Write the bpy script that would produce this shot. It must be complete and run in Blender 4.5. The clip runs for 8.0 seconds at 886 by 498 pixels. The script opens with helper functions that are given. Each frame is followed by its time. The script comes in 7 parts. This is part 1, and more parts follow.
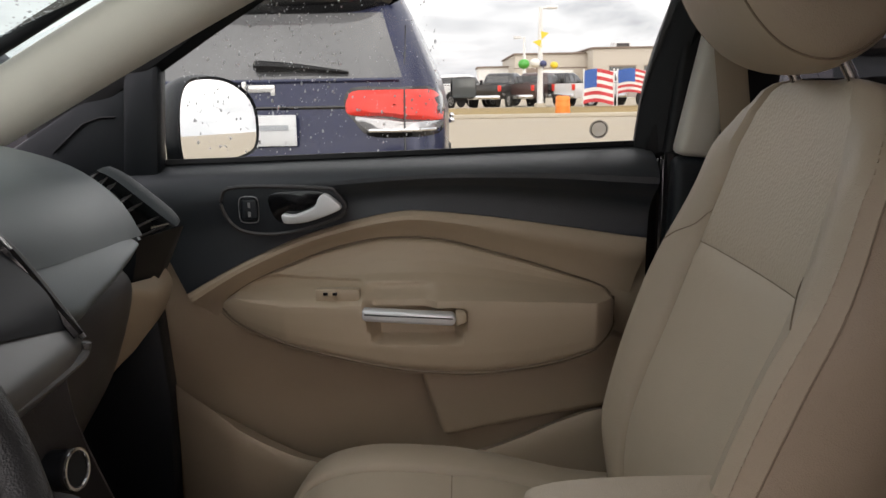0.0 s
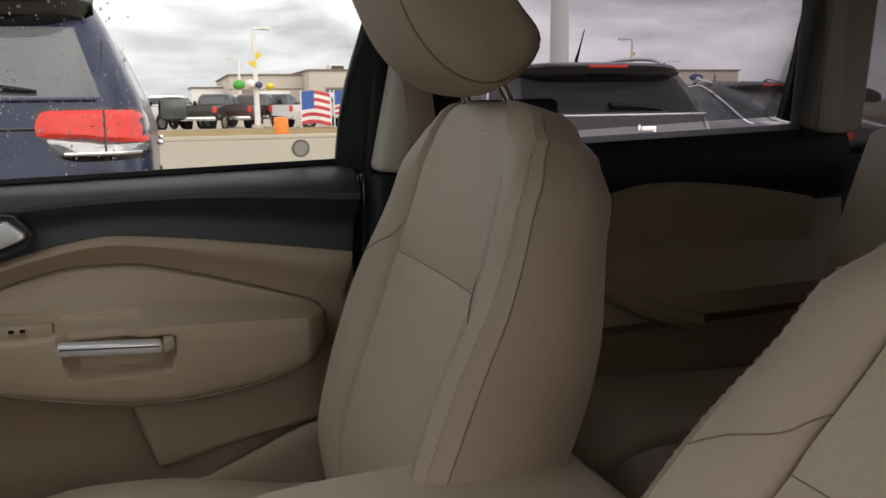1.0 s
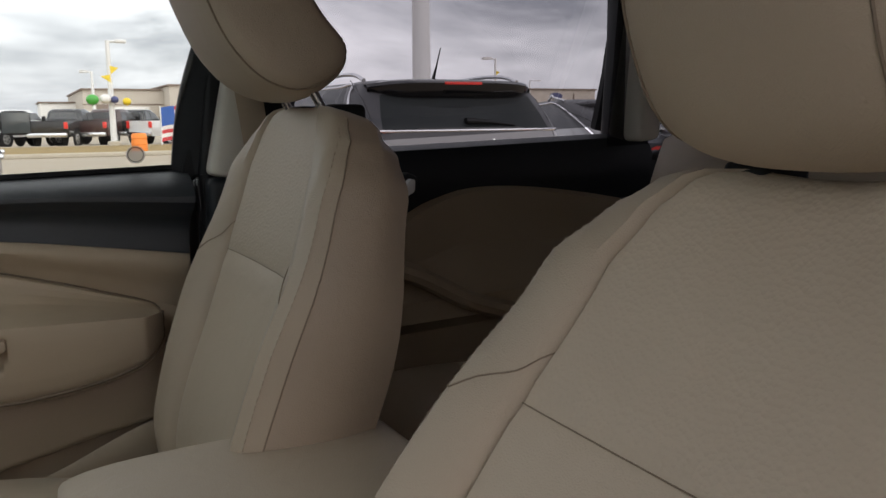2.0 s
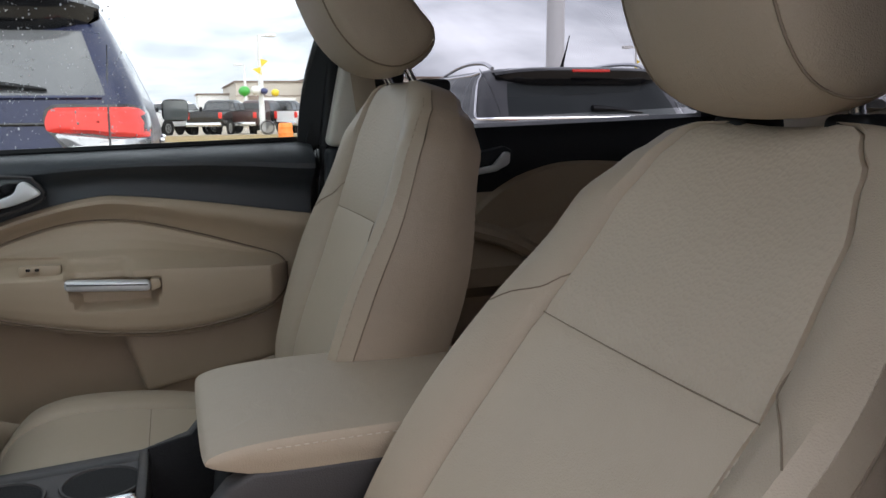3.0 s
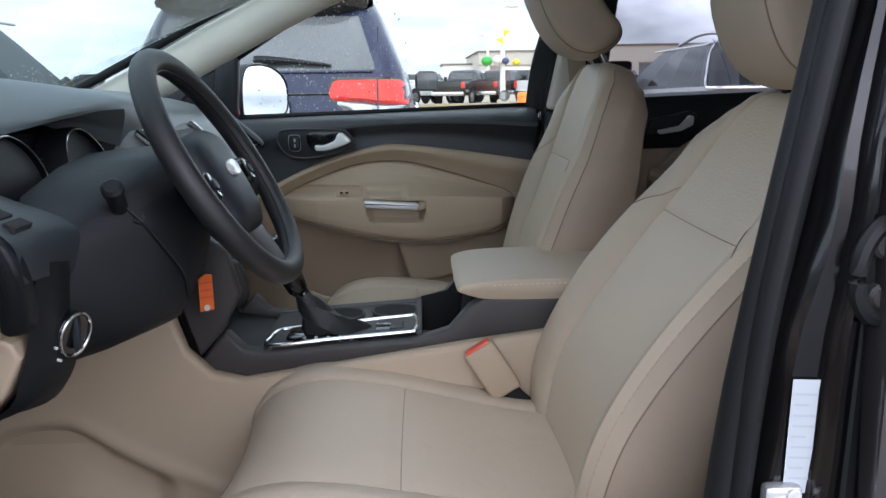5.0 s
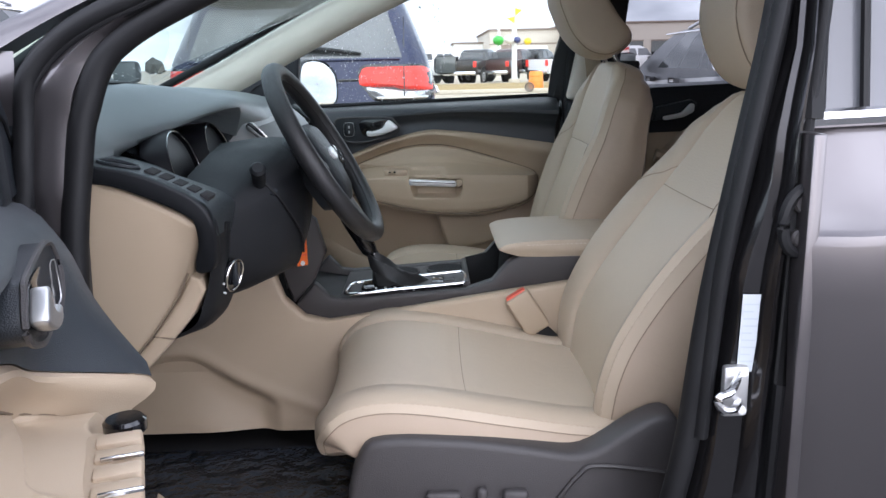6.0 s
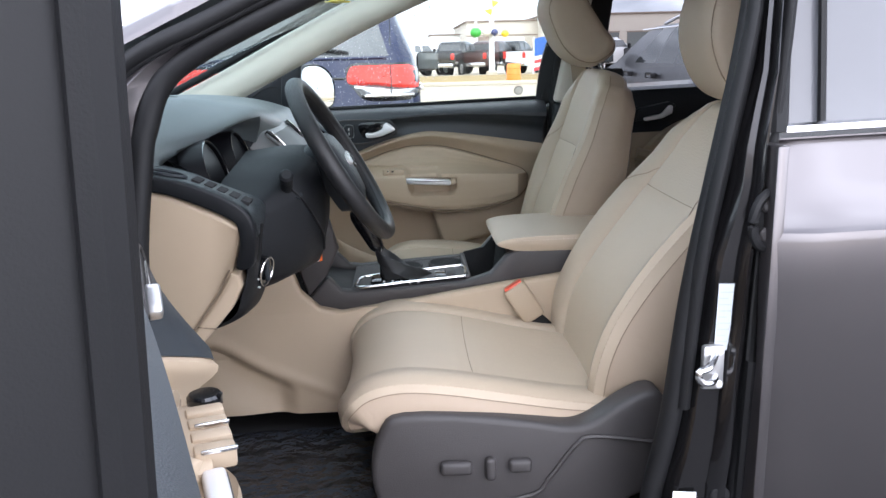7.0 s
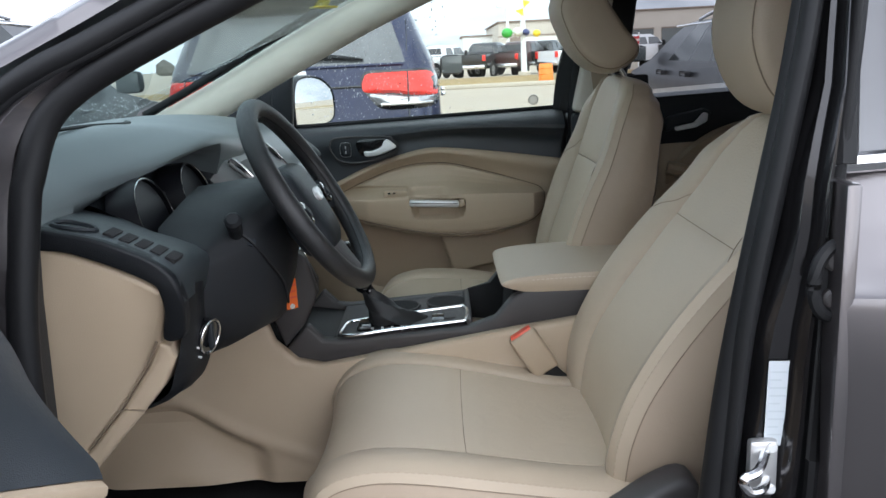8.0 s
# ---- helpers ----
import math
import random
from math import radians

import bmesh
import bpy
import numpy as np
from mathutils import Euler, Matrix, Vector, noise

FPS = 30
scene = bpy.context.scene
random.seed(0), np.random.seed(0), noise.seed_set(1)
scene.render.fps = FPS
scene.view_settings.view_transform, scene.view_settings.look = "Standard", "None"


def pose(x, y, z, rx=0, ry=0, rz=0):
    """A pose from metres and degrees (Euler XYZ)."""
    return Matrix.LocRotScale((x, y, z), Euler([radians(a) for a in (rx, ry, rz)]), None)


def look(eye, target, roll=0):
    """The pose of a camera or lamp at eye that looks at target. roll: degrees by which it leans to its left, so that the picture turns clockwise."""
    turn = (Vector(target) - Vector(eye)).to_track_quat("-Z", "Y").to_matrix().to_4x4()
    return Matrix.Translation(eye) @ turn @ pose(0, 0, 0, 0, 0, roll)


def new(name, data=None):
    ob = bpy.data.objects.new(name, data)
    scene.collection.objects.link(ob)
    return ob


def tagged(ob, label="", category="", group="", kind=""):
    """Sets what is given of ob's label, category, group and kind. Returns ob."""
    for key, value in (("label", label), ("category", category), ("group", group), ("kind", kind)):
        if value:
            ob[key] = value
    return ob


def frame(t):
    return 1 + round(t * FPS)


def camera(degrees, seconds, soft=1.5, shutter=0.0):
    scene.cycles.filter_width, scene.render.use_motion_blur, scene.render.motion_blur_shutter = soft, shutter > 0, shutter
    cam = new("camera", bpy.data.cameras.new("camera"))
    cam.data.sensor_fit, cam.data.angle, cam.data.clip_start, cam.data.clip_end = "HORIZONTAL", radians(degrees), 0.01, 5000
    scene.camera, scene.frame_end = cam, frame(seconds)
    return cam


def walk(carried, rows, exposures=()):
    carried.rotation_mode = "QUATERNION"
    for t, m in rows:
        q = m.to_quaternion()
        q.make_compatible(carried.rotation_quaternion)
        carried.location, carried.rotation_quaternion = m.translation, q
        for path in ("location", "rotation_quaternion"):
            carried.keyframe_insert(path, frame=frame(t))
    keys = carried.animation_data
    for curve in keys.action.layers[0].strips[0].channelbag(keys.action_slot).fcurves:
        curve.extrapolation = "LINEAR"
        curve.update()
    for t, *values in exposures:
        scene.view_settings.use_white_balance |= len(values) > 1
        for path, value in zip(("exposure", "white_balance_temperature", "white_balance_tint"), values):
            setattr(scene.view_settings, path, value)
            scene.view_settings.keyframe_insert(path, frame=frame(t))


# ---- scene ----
cam = camera(57.7, 8.0)
PATH = [
    (0, (0.028, 0.022, 1.202), (-0.002, 1.983, 0.81), -1.0),
    (0.5, (0.049, 0.014, 1.199), (0.364, 1.951, 0.818), -0.4),
    (1, (0.053, -0.011, 1.2), (0.685, 1.854, 0.848), -0.8),
    (1.5, (0.056, -0.067, 1.194), (0.947, 1.693, 0.864), -0.5),
    (1.7, (0.064, -0.085, 1.191), (1.017, 1.643, 0.868), -0.8),
    (2.8, (0.091, -0.286, 1.162), (0.778, 1.566, 0.853), -0.2),
    (3, (0.081, -0.314, 1.158), (0.702, 1.558, 0.824), -0.6),
    (3.5, (0.043, -0.427, 1.157), (0.54, 1.476, 0.798), -0.2),
    (4, (0.025, -0.575, 1.165), (0.372, 1.359, 0.792), -0.3),
    (4.5, (0.022, -0.714, 1.162), (0.226, 1.236, 0.767), -0.3),
    (5, (0.03, -0.855, 1.164), (0.085, 1.104, 0.764), -0.9),
    (5.2, (0.032, -0.925, 1.167), (0.049, 1.036, 0.774), -1.3),
    (6.3, (-0.091, -1.27, 1.227), (-0.049, 0.674, 0.762), -1.3),
    (6.5, (-0.106, -1.309, 1.237), (-0.031, 0.634, 0.77), -1.2),
    (7, (-0.107, -1.334, 1.252), (-0.028, 0.608, 0.783), -1.5),
    (7.5, (-0.082, -1.247, 1.262), (-0.035, 0.697, 0.793), -2.3),
    (8, (-0.014, -1.07, 1.266), (-0.024, 0.876, 0.804), -3.0),
]
EXPOSURES = [(0.0, 0.98, 6900, 23), (1.5, 0.62, 6800, 20), (2.8, 1.04, 6250, 18), (4.0, 1.20, 5950, 16), (5.0, 1.30, 5720, 15), (6.5, 1.76, 5850, 17), (7.0, 1.86, 5850, 15), (7.5, 1.76, 5850, 15), (8.0, 1.36, 5850, 10)]
walk(cam, [(t, look(eye, target, roll)) for t, eye, target, roll in PATH], EXPOSURES)

# ---------------------------------------------------------------- world and light
world = bpy.data.worlds.new("overcast")
scene.world = world
world.use_nodes = True
wn, wl = world.node_tree.nodes, world.node_tree.links
wn.clear()
w_out = wn.new("ShaderNodeOutputWorld")
w_bg = wn.new("ShaderNodeBackground")
w_sky = wn.new("ShaderNodeTexSky")
w_sky.sky_type = "NISHITA"
w_sky.sun_disc = False
w_sky.sun_elevation = radians(27)
w_sky.sun_rotation = radians(164)
w_sky.air_density, w_sky.dust_density = 1.2, 3.0
w_map = wn.new("ShaderNodeMapping")
w_co = wn.new("ShaderNodeTexCoord")
w_map.inputs["Scale"].default_value = (1.0, 1.0, 3.2)
w_noise = wn.new("ShaderNodeTexNoise")
w_noise.inputs["Scale"].default_value = 2.3
w_noise.inputs["Detail"].default_value = 6
w_noise.inputs["Roughness"].default_value = 0.55
w_noise.inputs["Distortion"].default_value = 0.35
w_ramp = wn.new("ShaderNodeValToRGB")
w_ramp.color_ramp.elements[0].position = 0.36
w_ramp.color_ramp.elements[0].color = (2.7, 2.85, 3.2, 1)
w_ramp.color_ramp.elements[1].position = 0.64
w_ramp.color_ramp.elements[1].color = (10.5, 10.7, 11.0, 1)
w_mix = wn.new("ShaderNodeMixRGB")
w_mix.inputs["Fac"].default_value = 0.93
wl.new(w_co.outputs["Generated"], w_map.inputs["Vector"])
wl.new(w_map.outputs["Vector"], w_noise.inputs["Vector"])
wl.new(w_noise.outputs["Fac"], w_ramp.inputs["Fac"])
wl.new(w_sky.outputs["Color"], w_mix.inputs["Color1"])
wl.new(w_ramp.outputs["Color"], w_mix.inputs["Color2"])
wl.new(w_mix.outputs["Color"], w_bg.inputs["Color"])
w_bg.inputs["Strength"].default_value = 0.132
wl.new(w_bg.outputs["Background"], w_out.inputs["Surface"])

sun_data = bpy.data.lights.new("sun", "SUN")
sun_data.energy = 1.05
sun_data.angle = radians(95)
sun_data.color = (1.0, 0.97, 0.93)
sun = new("sun", sun_data)
sun.matrix_world = look((4.0, -14, 7.5), (0, 0, 0))

# ---------------------------------------------------------------- materials


def mat(name, color, rough=0.5, metal=0.0, grain=0.0, grain_scale=900.0, var=0.12, var_scale=9.0,
        coat=0.0, pattern="noise", spec=0.5, rough_var=0.08, mottle=None, sheen=0.0, wrinkle=0.0):
    m = bpy.data.materials.new(name)
    m.use_nodes = True
    n, l = m.node_tree.nodes, m.node_tree.links
    b = n["Principled BSDF"]
    b.inputs["Metallic"].default_value = metal
    b.inputs["Coat Weight"].default_value = coat
    b.inputs["Coat Roughness"].default_value = 0.05
    b.inputs["Specular IOR Level"].default_value = spec
    b.inputs["Sheen Weight"].default_value = sheen
    co = n.new("ShaderNodeTexCoord")
    big = n.new("ShaderNodeTexNoise")
    big.inputs["Scale"].default_value = var_scale
    big.inputs["Detail"].default_value = 7
    l.new(co.outputs["Object"], big.inputs["Vector"])
    mix = n.new("ShaderNodeMixRGB")
    dark = [c * (1 - var) for c in color]
    light = [min(1, c * (1 + var)) for c in color] if mottle is None else mottle
    mix.inputs["Color1"].default_value = (*dark, 1)
    mix.inputs["Color2"].default_value = (*light, 1)
    l.new(big.outputs["Fac"], mix.inputs["Fac"])
    l.new(mix.outputs["Color"], b.inputs["Base Color"])
    rr = n.new("ShaderNodeMapRange")
    rr.inputs["To Min"].default_value = max(0.0, rough - rough_var)
    rr.inputs["To Max"].default_value = min(1.0, rough + rough_var)
    l.new(big.outputs["Fac"], rr.inputs["Value"])
    l.new(rr.outputs["Result"], b.inputs["Roughness"])
    if grain > 0:
        if pattern == "voronoi":
            fine = n.new("ShaderNodeTexVoronoi")
            out = fine.outputs["Distance"]
        else:
            fine = n.new("ShaderNodeTexNoise")
            fine.inputs["Detail"].default_value = 3
            out = fine.outputs["Fac"]
        fine.inputs["Scale"].default_value = grain_scale
        l.new(co.outputs["Object"], fine.inputs["Vector"])
        bump = n.new("ShaderNodeBump")
        bump.inputs["Strength"].default_value = grain
        bump.inputs["Distance"].default_value = 0.6 / grain_scale
        l.new(out, bump.inputs["Height"])
        l.new(bump.outputs["Normal"], b.inputs["Normal"])
        if wrinkle > 0:
            fold = n.new("ShaderNodeTexNoise")
            fold.inputs["Scale"].default_value = 26
            fold.inputs["Detail"].default_value = 4
            fold.inputs["Distortion"].default_value = 1.2
            l.new(co.outputs["Object"], fold.inputs["Vector"])
            soft = n.new("ShaderNodeBump")
            soft.inputs["Strength"].default_value = wrinkle
            soft.inputs["Distance"].default_value = 0.006
            l.new(fold.outputs["Fac"], soft.inputs["Height"])
            l.new(soft.outputs["Normal"], bump.inputs["Normal"])
    return m


def glass(name, tint, gloss=1.0, rough=0.0):
    m = bpy.data.materials.new(name)
    m.use_nodes = True
    n, l = m.node_tree.nodes, m.node_tree.links
    n.clear()
    out = n.new("ShaderNodeOutputMaterial")
    mix = n.new("ShaderNodeMixShader")
    tr = n.new("ShaderNodeBsdfTransparent")
    gl = n.new("ShaderNodeBsdfGlossy")
    fr = n.new("ShaderNodeFresnel")
    fr.inputs["IOR"].default_value = 1.45
    mul = n.new("ShaderNodeMath")
    mul.operation = "MULTIPLY"
    mul.inputs[1].default_value = gloss
    tr.inputs["Color"].default_value = (*tint, 1)
    gl.inputs["Roughness"].default_value = rough
    l.new(fr.outputs["Fac"], mul.inputs[0])
    l.new(mul.outputs["Value"], mix.inputs["Fac"])
    l.new(tr.outputs["BSDF"], mix.inputs[1])
    l.new(gl.outputs["BSDF"], mix.inputs[2])
    l.new(mix.outputs["Shader"], out.inputs["Surface"])
    return m


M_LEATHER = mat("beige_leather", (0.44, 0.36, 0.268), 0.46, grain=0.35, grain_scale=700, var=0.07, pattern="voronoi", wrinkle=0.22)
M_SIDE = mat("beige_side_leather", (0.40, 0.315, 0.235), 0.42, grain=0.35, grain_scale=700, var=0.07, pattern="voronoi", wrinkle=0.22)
M_FABRIC = mat("khaki_cloth", (0.525, 0.433, 0.325), 0.5, grain=0.3, grain_scale=620, var=0.07, pattern="voronoi", wrinkle=0.2)
M_DIMPLE = mat("dimpled_cloth", (0.51, 0.42, 0.315), 0.5, grain=0.26, grain_scale=240, var=0.06, pattern="voronoi")
M_STITCH = mat("stitch_thread", (0.55, 0.48, 0.38), 0.8, grain=0.3, grain_scale=1500)
M_EDGE = mat("tan_seam", (0.25, 0.195, 0.14), 0.8)
M_THREAD = mat("tan_thread", (0.40, 0.325, 0.24), 0.8, grain=0.3, grain_scale=1500)
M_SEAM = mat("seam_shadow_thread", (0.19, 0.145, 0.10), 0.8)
M_TRIM = mat("beige_trim", (0.425, 0.335, 0.238), 0.5, grain=0.3, grain_scale=800, var=0.05, pattern="voronoi")
M_PILLAR = mat("pale_pillar_trim", (0.66, 0.615, 0.53), 0.62, grain=0.4, grain_scale=600, var=0.05)
M_DARK = mat("charcoal_plastic", (0.014, 0.017, 0.021), 0.45, grain=0.4, grain_scale=750, var=0.15, pattern="voronoi", spec=0.35)
M_PAD = mat("soft_door_pad", (0.022, 0.027, 0.033), 0.5, grain=0.35, grain_scale=750, var=0.12, pattern="voronoi", spec=0.6, sheen=0.05)
# dash colour is lifted to carry the sky's reflection and haze on it
M_DASH = mat("dash_plastic_sky_sheen", (0.098, 0.114, 0.120), 0.42, spec=0.9, grain=0.22, grain_scale=1000, var=0.10, pattern="voronoi")
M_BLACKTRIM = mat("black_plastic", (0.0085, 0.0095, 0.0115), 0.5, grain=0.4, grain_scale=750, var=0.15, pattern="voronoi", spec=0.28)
M_SATIN = mat("satin_grey_plastic", (0.115, 0.113, 0.112), 0.36, grain=0.2, grain_scale=900, var=0.08, spec=0.6)
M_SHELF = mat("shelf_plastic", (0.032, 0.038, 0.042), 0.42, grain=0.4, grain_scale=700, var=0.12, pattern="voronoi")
M_GREYTRIM = mat("dark_grey_plastic", (0.050, 0.046, 0.046), 0.45, grain=0.35, grain_scale=700, var=0.1, pattern="voronoi", spec=0.4)
M_RUBBER = mat("black_rubber", (0.009, 0.009, 0.010), 0.55, grain=0.15, grain_scale=900, var=0.25, spec=0.3)
M_GLOSS = mat("gloss_black", (0.006, 0.006, 0.007), 0.12, coat=0.4, rough_var=0.04)
M_WHEEL = mat("wheel_leather", (0.016, 0.016, 0.017), 0.42, grain=0.5, grain_scale=800, pattern="voronoi")
M_CHROME = mat("satin_chrome", (0.74, 0.74, 0.75), 0.2, metal=1.0, var=0.04)
M_SILVER = mat("silver_paint", (0.72, 0.72, 0.72), 0.34, metal=0.35, var=0.05)
M_PAINT = mat("grey_metallic_paint", (0.125, 0.114, 0.118), 0.33, metal=0.85, coat=0.9, grain=0.06, grain_scale=2500, var=0.06)
M_BLUE = mat("navy_paint", (0.007, 0.012, 0.050), 0.3, metal=0.2, coat=0.3, var=0.1)
M_CARGREY = mat("gunmetal_paint", (0.06, 0.06, 0.064), 0.42, metal=0.3, coat=0.2, var=0.1)
M_CARWHITE = mat("white_paint", (0.75, 0.75, 0.75), 0.3, coat=0.6, var=0.04)
M_CARBLACK = mat("black_paint", (0.012, 0.012, 0.014), 0.25, coat=0.8, var=0.1)
M_CARBROWN = mat("dark_maroon_paint", (0.05, 0.02, 0.018), 0.3, coat=0.8, var=0.1)
M_CARPET = mat("black_carpet", (0.012, 0.012, 0.013), 0.95, grain=1.0, grain_scale=350, var=0.4, var_scale=60)
M_MAT = mat("wrinkled_plastic_film", (0.03, 0.034, 0.042), 0.22, grain=1.0, grain_scale=24, var=0.3, var_scale=20)
M_PAPER = mat("white_label_paper", (0.72, 0.74, 0.76), 0.5, var=0.03)
M_LABEL = mat("pale_label_film", (0.46, 0.49, 0.52), 0.4, var=0.05)
M_INK = mat("grey_ink", (0.12, 0.12, 0.13), 0.6)
M_FAINT = mat("faint_print", (0.40, 0.43, 0.46), 0.6)
M_YELLOW = mat("yellow_label", (0.75, 0.6, 0.05), 0.5)
M_RED = mat("red_button", (0.75, 0.10, 0.05), 0.35)
M_ORANGE = mat("orange_tag", (0.85, 0.17, 0.02), 0.5)
M_LENS_R = mat("red_lens", (0.78, 0.045, 0.03), 0.32, coat=0.0, var=0.25, var_scale=30)
M_LENS_C = mat("clear_lens", (0.42, 0.42, 0.43), 0.12, metal=0.6, coat=0.7, var=0.3, var_scale=40)
M_PRIVACY = mat("privacy_glass", (0.15, 0.152, 0.165), 0.10, spec=0.55, coat=0.0, var=0.12, var_scale=3, rough_var=0.02)
M_FARGLASS = mat("parked_car_privacy_glass", (0.11, 0.113, 0.118), 0.05, spec=0.8, var=0.15, var_scale=3, rough_var=0.02)
M_DARKGLASS = mat("dark_privacy_glass", (0.03, 0.034, 0.035), 0.05, spec=0.12, var=0.15, var_scale=3, rough_var=0.02)
M_CARGLASS = mat("car_window_glass", (0.09, 0.10, 0.10), 0.06, spec=0.5, coat=0.0, var=0.1, rough_var=0.02)
# body paint darkened: the pillar's shade and dark reflections are in the colour
M_JAMB_SHADED = mat("shaded_jamb_paint", (0.026, 0.025, 0.027), 0.22, metal=0.8, coat=0.55, var=0.15)
M_BADGE = mat("bright_badge", (0.8, 0.8, 0.8), 0.25, metal=0.4)
M_TYRE = mat("tyre_rubber", (0.015, 0.015, 0.015), 0.8, grain=0.4, grain_scale=90)
M_ALLOY = mat("alloy_rim", (0.5, 0.5, 0.5), 0.35, metal=0.8)
M_MIRROR = mat("mirror_silver", (0.92, 0.93, 0.93), 0.015, metal=1.0, var=0.01, rough_var=0.01)
M_ASPHALT = mat("wet_concrete_lot", (0.36, 0.30, 0.22), 0.7, grain=0.6, grain_scale=40, var=0.16, var_scale=0.5, rough_var=0.2)
M_UNSEEN_GROUND = mat("unseen_dark_ground", (0.040, 0.039, 0.038), 0.6, grain=0.8, grain_scale=60, var=0.25, var_scale=1.2, rough_var=0.2)
M_GRASS = mat("dormant_grass", (0.30, 0.21, 0.085), 0.9, grain=1.0, grain_scale=14, var=0.3, var_scale=2.0)
M_KERB = mat("kerb_concrete", (0.46, 0.41, 0.33), 0.8, grain=0.5, grain_scale=30, var=0.12, var_scale=1.5)
M_STUCCO = mat("taupe_stucco", (0.50, 0.45, 0.39), 0.85, grain=0.4, grain_scale=20, var=0.07, var_scale=0.6)
M_STUCCO2 = mat("brown_stucco_band", (0.22, 0.17, 0.14), 0.85, grain=0.4, grain_scale=20, var=0.08, var_scale=0.6)
M_POLE = mat("white_pole_paint", (0.72, 0.72, 0.72), 0.45, var=0.06)
M_FLAGBLUE = mat("flag_blue", (0.04, 0.12, 0.42), 0.7, var=0.08)
M_FLAGRED = mat("flag_red", (0.55, 0.05, 0.06), 0.7, var=0.08)
M_FLAGWHITE = mat("flag_white", (0.75, 0.74, 0.72), 0.7, var=0.05)
M_GREEN = mat("balloon_green", (0.05, 0.36, 0.05), 0.3)
M_GOLD = mat("balloon_yellow", (0.75, 0.55, 0.03), 0.3)
M_NAVYB = mat("balloon_navy", (0.05, 0.06, 0.16), 0.3)
M_BARREL = mat("orange_barrel", (0.85, 0.24, 0.03), 0.5, var=0.08)
M_FROST = mat("etched_mark", (0.75, 0.74, 0.72), 0.7)
M_FROST.node_tree.nodes["Principled BSDF"].inputs["Alpha"].default_value = 0.4
M_DROP = bpy.data.materials.new("water_drop")
M_DROP.use_nodes = True
M_DROP.node_tree.nodes["Principled BSDF"].inputs["Base Color"].default_value = (0.95, 0.96, 0.98, 1)
M_DROP.node_tree.nodes["Principled BSDF"].inputs["Roughness"].default_value = 0.08
M_DROP.node_tree.nodes["Principled BSDF"].inputs["Transmission Weight"].default_value = 0.1
M_DROP.node_tree.nodes["Principled BSDF"].inputs["Alpha"].default_value = 0.55
M_GLASS = glass("clear_glass", (0.92, 0.955, 0.925))
M_SCREEN = glass("windscreen_glass", (0.52, 0.62, 0.595), gloss=0.3)
M_TINT = glass("tinted_glass", (0.35, 0.35, 0.36), gloss=0.7)
M_BACKTINT = glass("rear_screen_tint", (0.264, 0.264, 0.280), gloss=0.7)
M_REARTINT = glass("rear_window_tint", (0.107, 0.107, 0.115), gloss=0.7)
M_CLUSTERGLASS = mat("dark_gauge_glass", (0.006, 0.006, 0.008), 0.45, spec=0.25)
M_DISPLAY = mat("screen_blue", (0.05, 0.35, 0.6), 0.3)

# ---------------------------------------------------------------- mesh helpers
XF = [Matrix.Identity(4)]
BEND = [None]


def mirror_xf(m):
    XF[0] = m


def thing(name, at, label, category, group="", kind=""):
    e = new(name)
    e.empty_display_size = 0.05
    e.location = at
    return tagged(e, label, category, group, kind)


def part(name, bm, material, parent=None, label="", sharp=38):
    m = XF[0]
    bmesh.ops.remove_doubles(bm, verts=bm.verts, dist=1e-5)
    bmesh.ops.recalc_face_normals(bm, faces=bm.faces)
    if BEND[0] is not None:
        for v in bm.verts:
            v.co = BEND[0](v.co)
    bm.transform(m)
    if m.determinant() < 0:
        bmesh.ops.reverse_faces(bm, faces=bm.faces)
    lim = radians(sharp)
    for f in bm.faces:
        f.smooth = True
    for e in bm.edges:
        if len(e.link_faces) == 2 and e.calc_face_angle(0) > lim:
            e.smooth = False
    me = bpy.data.meshes.new(name)
    bm.to_mesh(me)
    bm.free()
    me.materials.append(material)
    ob = new(name, me)
    if parent is not None:
        ob.parent = parent
        root = parent
        while root.parent is not None:
            root = root.parent
        if parent.type == "EMPTY":
            ob.matrix_parent_inverse = Matrix.Translation(-Vector(parent.location))
    if label:
        ob["label"] = label
    return ob


def spline(pts, n, closed=False):
    """Catmull-Rom through the points, n samples a span."""
    p = [Vector(q) for q in pts]
    out = []
    k = len(p)
    spans = k if closed else k - 1
    for i in range(spans):
        a = p[(i - 1) % k] if closed or i > 0 else p[0]
        b, c = p[i], p[(i + 1) % k]
        d = p[(i + 2) % k] if closed or i + 2 < k else p[-1]
        for j in range(n):
            t = j / n
            out.append(0.5 * ((2 * b) + (c - a) * t + (2 * a - 5 * b + 4 * c - d) * t * t + (3 * b - a - 3 * c + d) * t ** 3))
    if not closed:
        out.append(p[-1].copy())
    return out


def grid(rows, wrap=False, caps=False):
    """A mesh from rows of points; wrap closes each row; caps fills the first and last row."""
    bm = bmesh.new()
    v = [[bm.verts.new(q) for q in r] for r in rows]
    n = len(rows[0])
    for i in range(len(rows) - 1):
        for j in range(n if wrap else n - 1):
            k = (j + 1) % n
            try:
                bm.faces.new((v[i][j], v[i][k], v[i + 1][k], v[i + 1][j]))
            except ValueError:
                pass
    if caps:
        for r in (v[0], v[-1]):
            try:
                bm.faces.new(r)
            except ValueError:
                pass
    return bm


def merge(bm, other):
    me = bpy.data.meshes.new("tmp")
    other.to_mesh(me)
    other.free()
    bm.from_mesh(me)
    bpy.data.meshes.remove(me)
    return bm


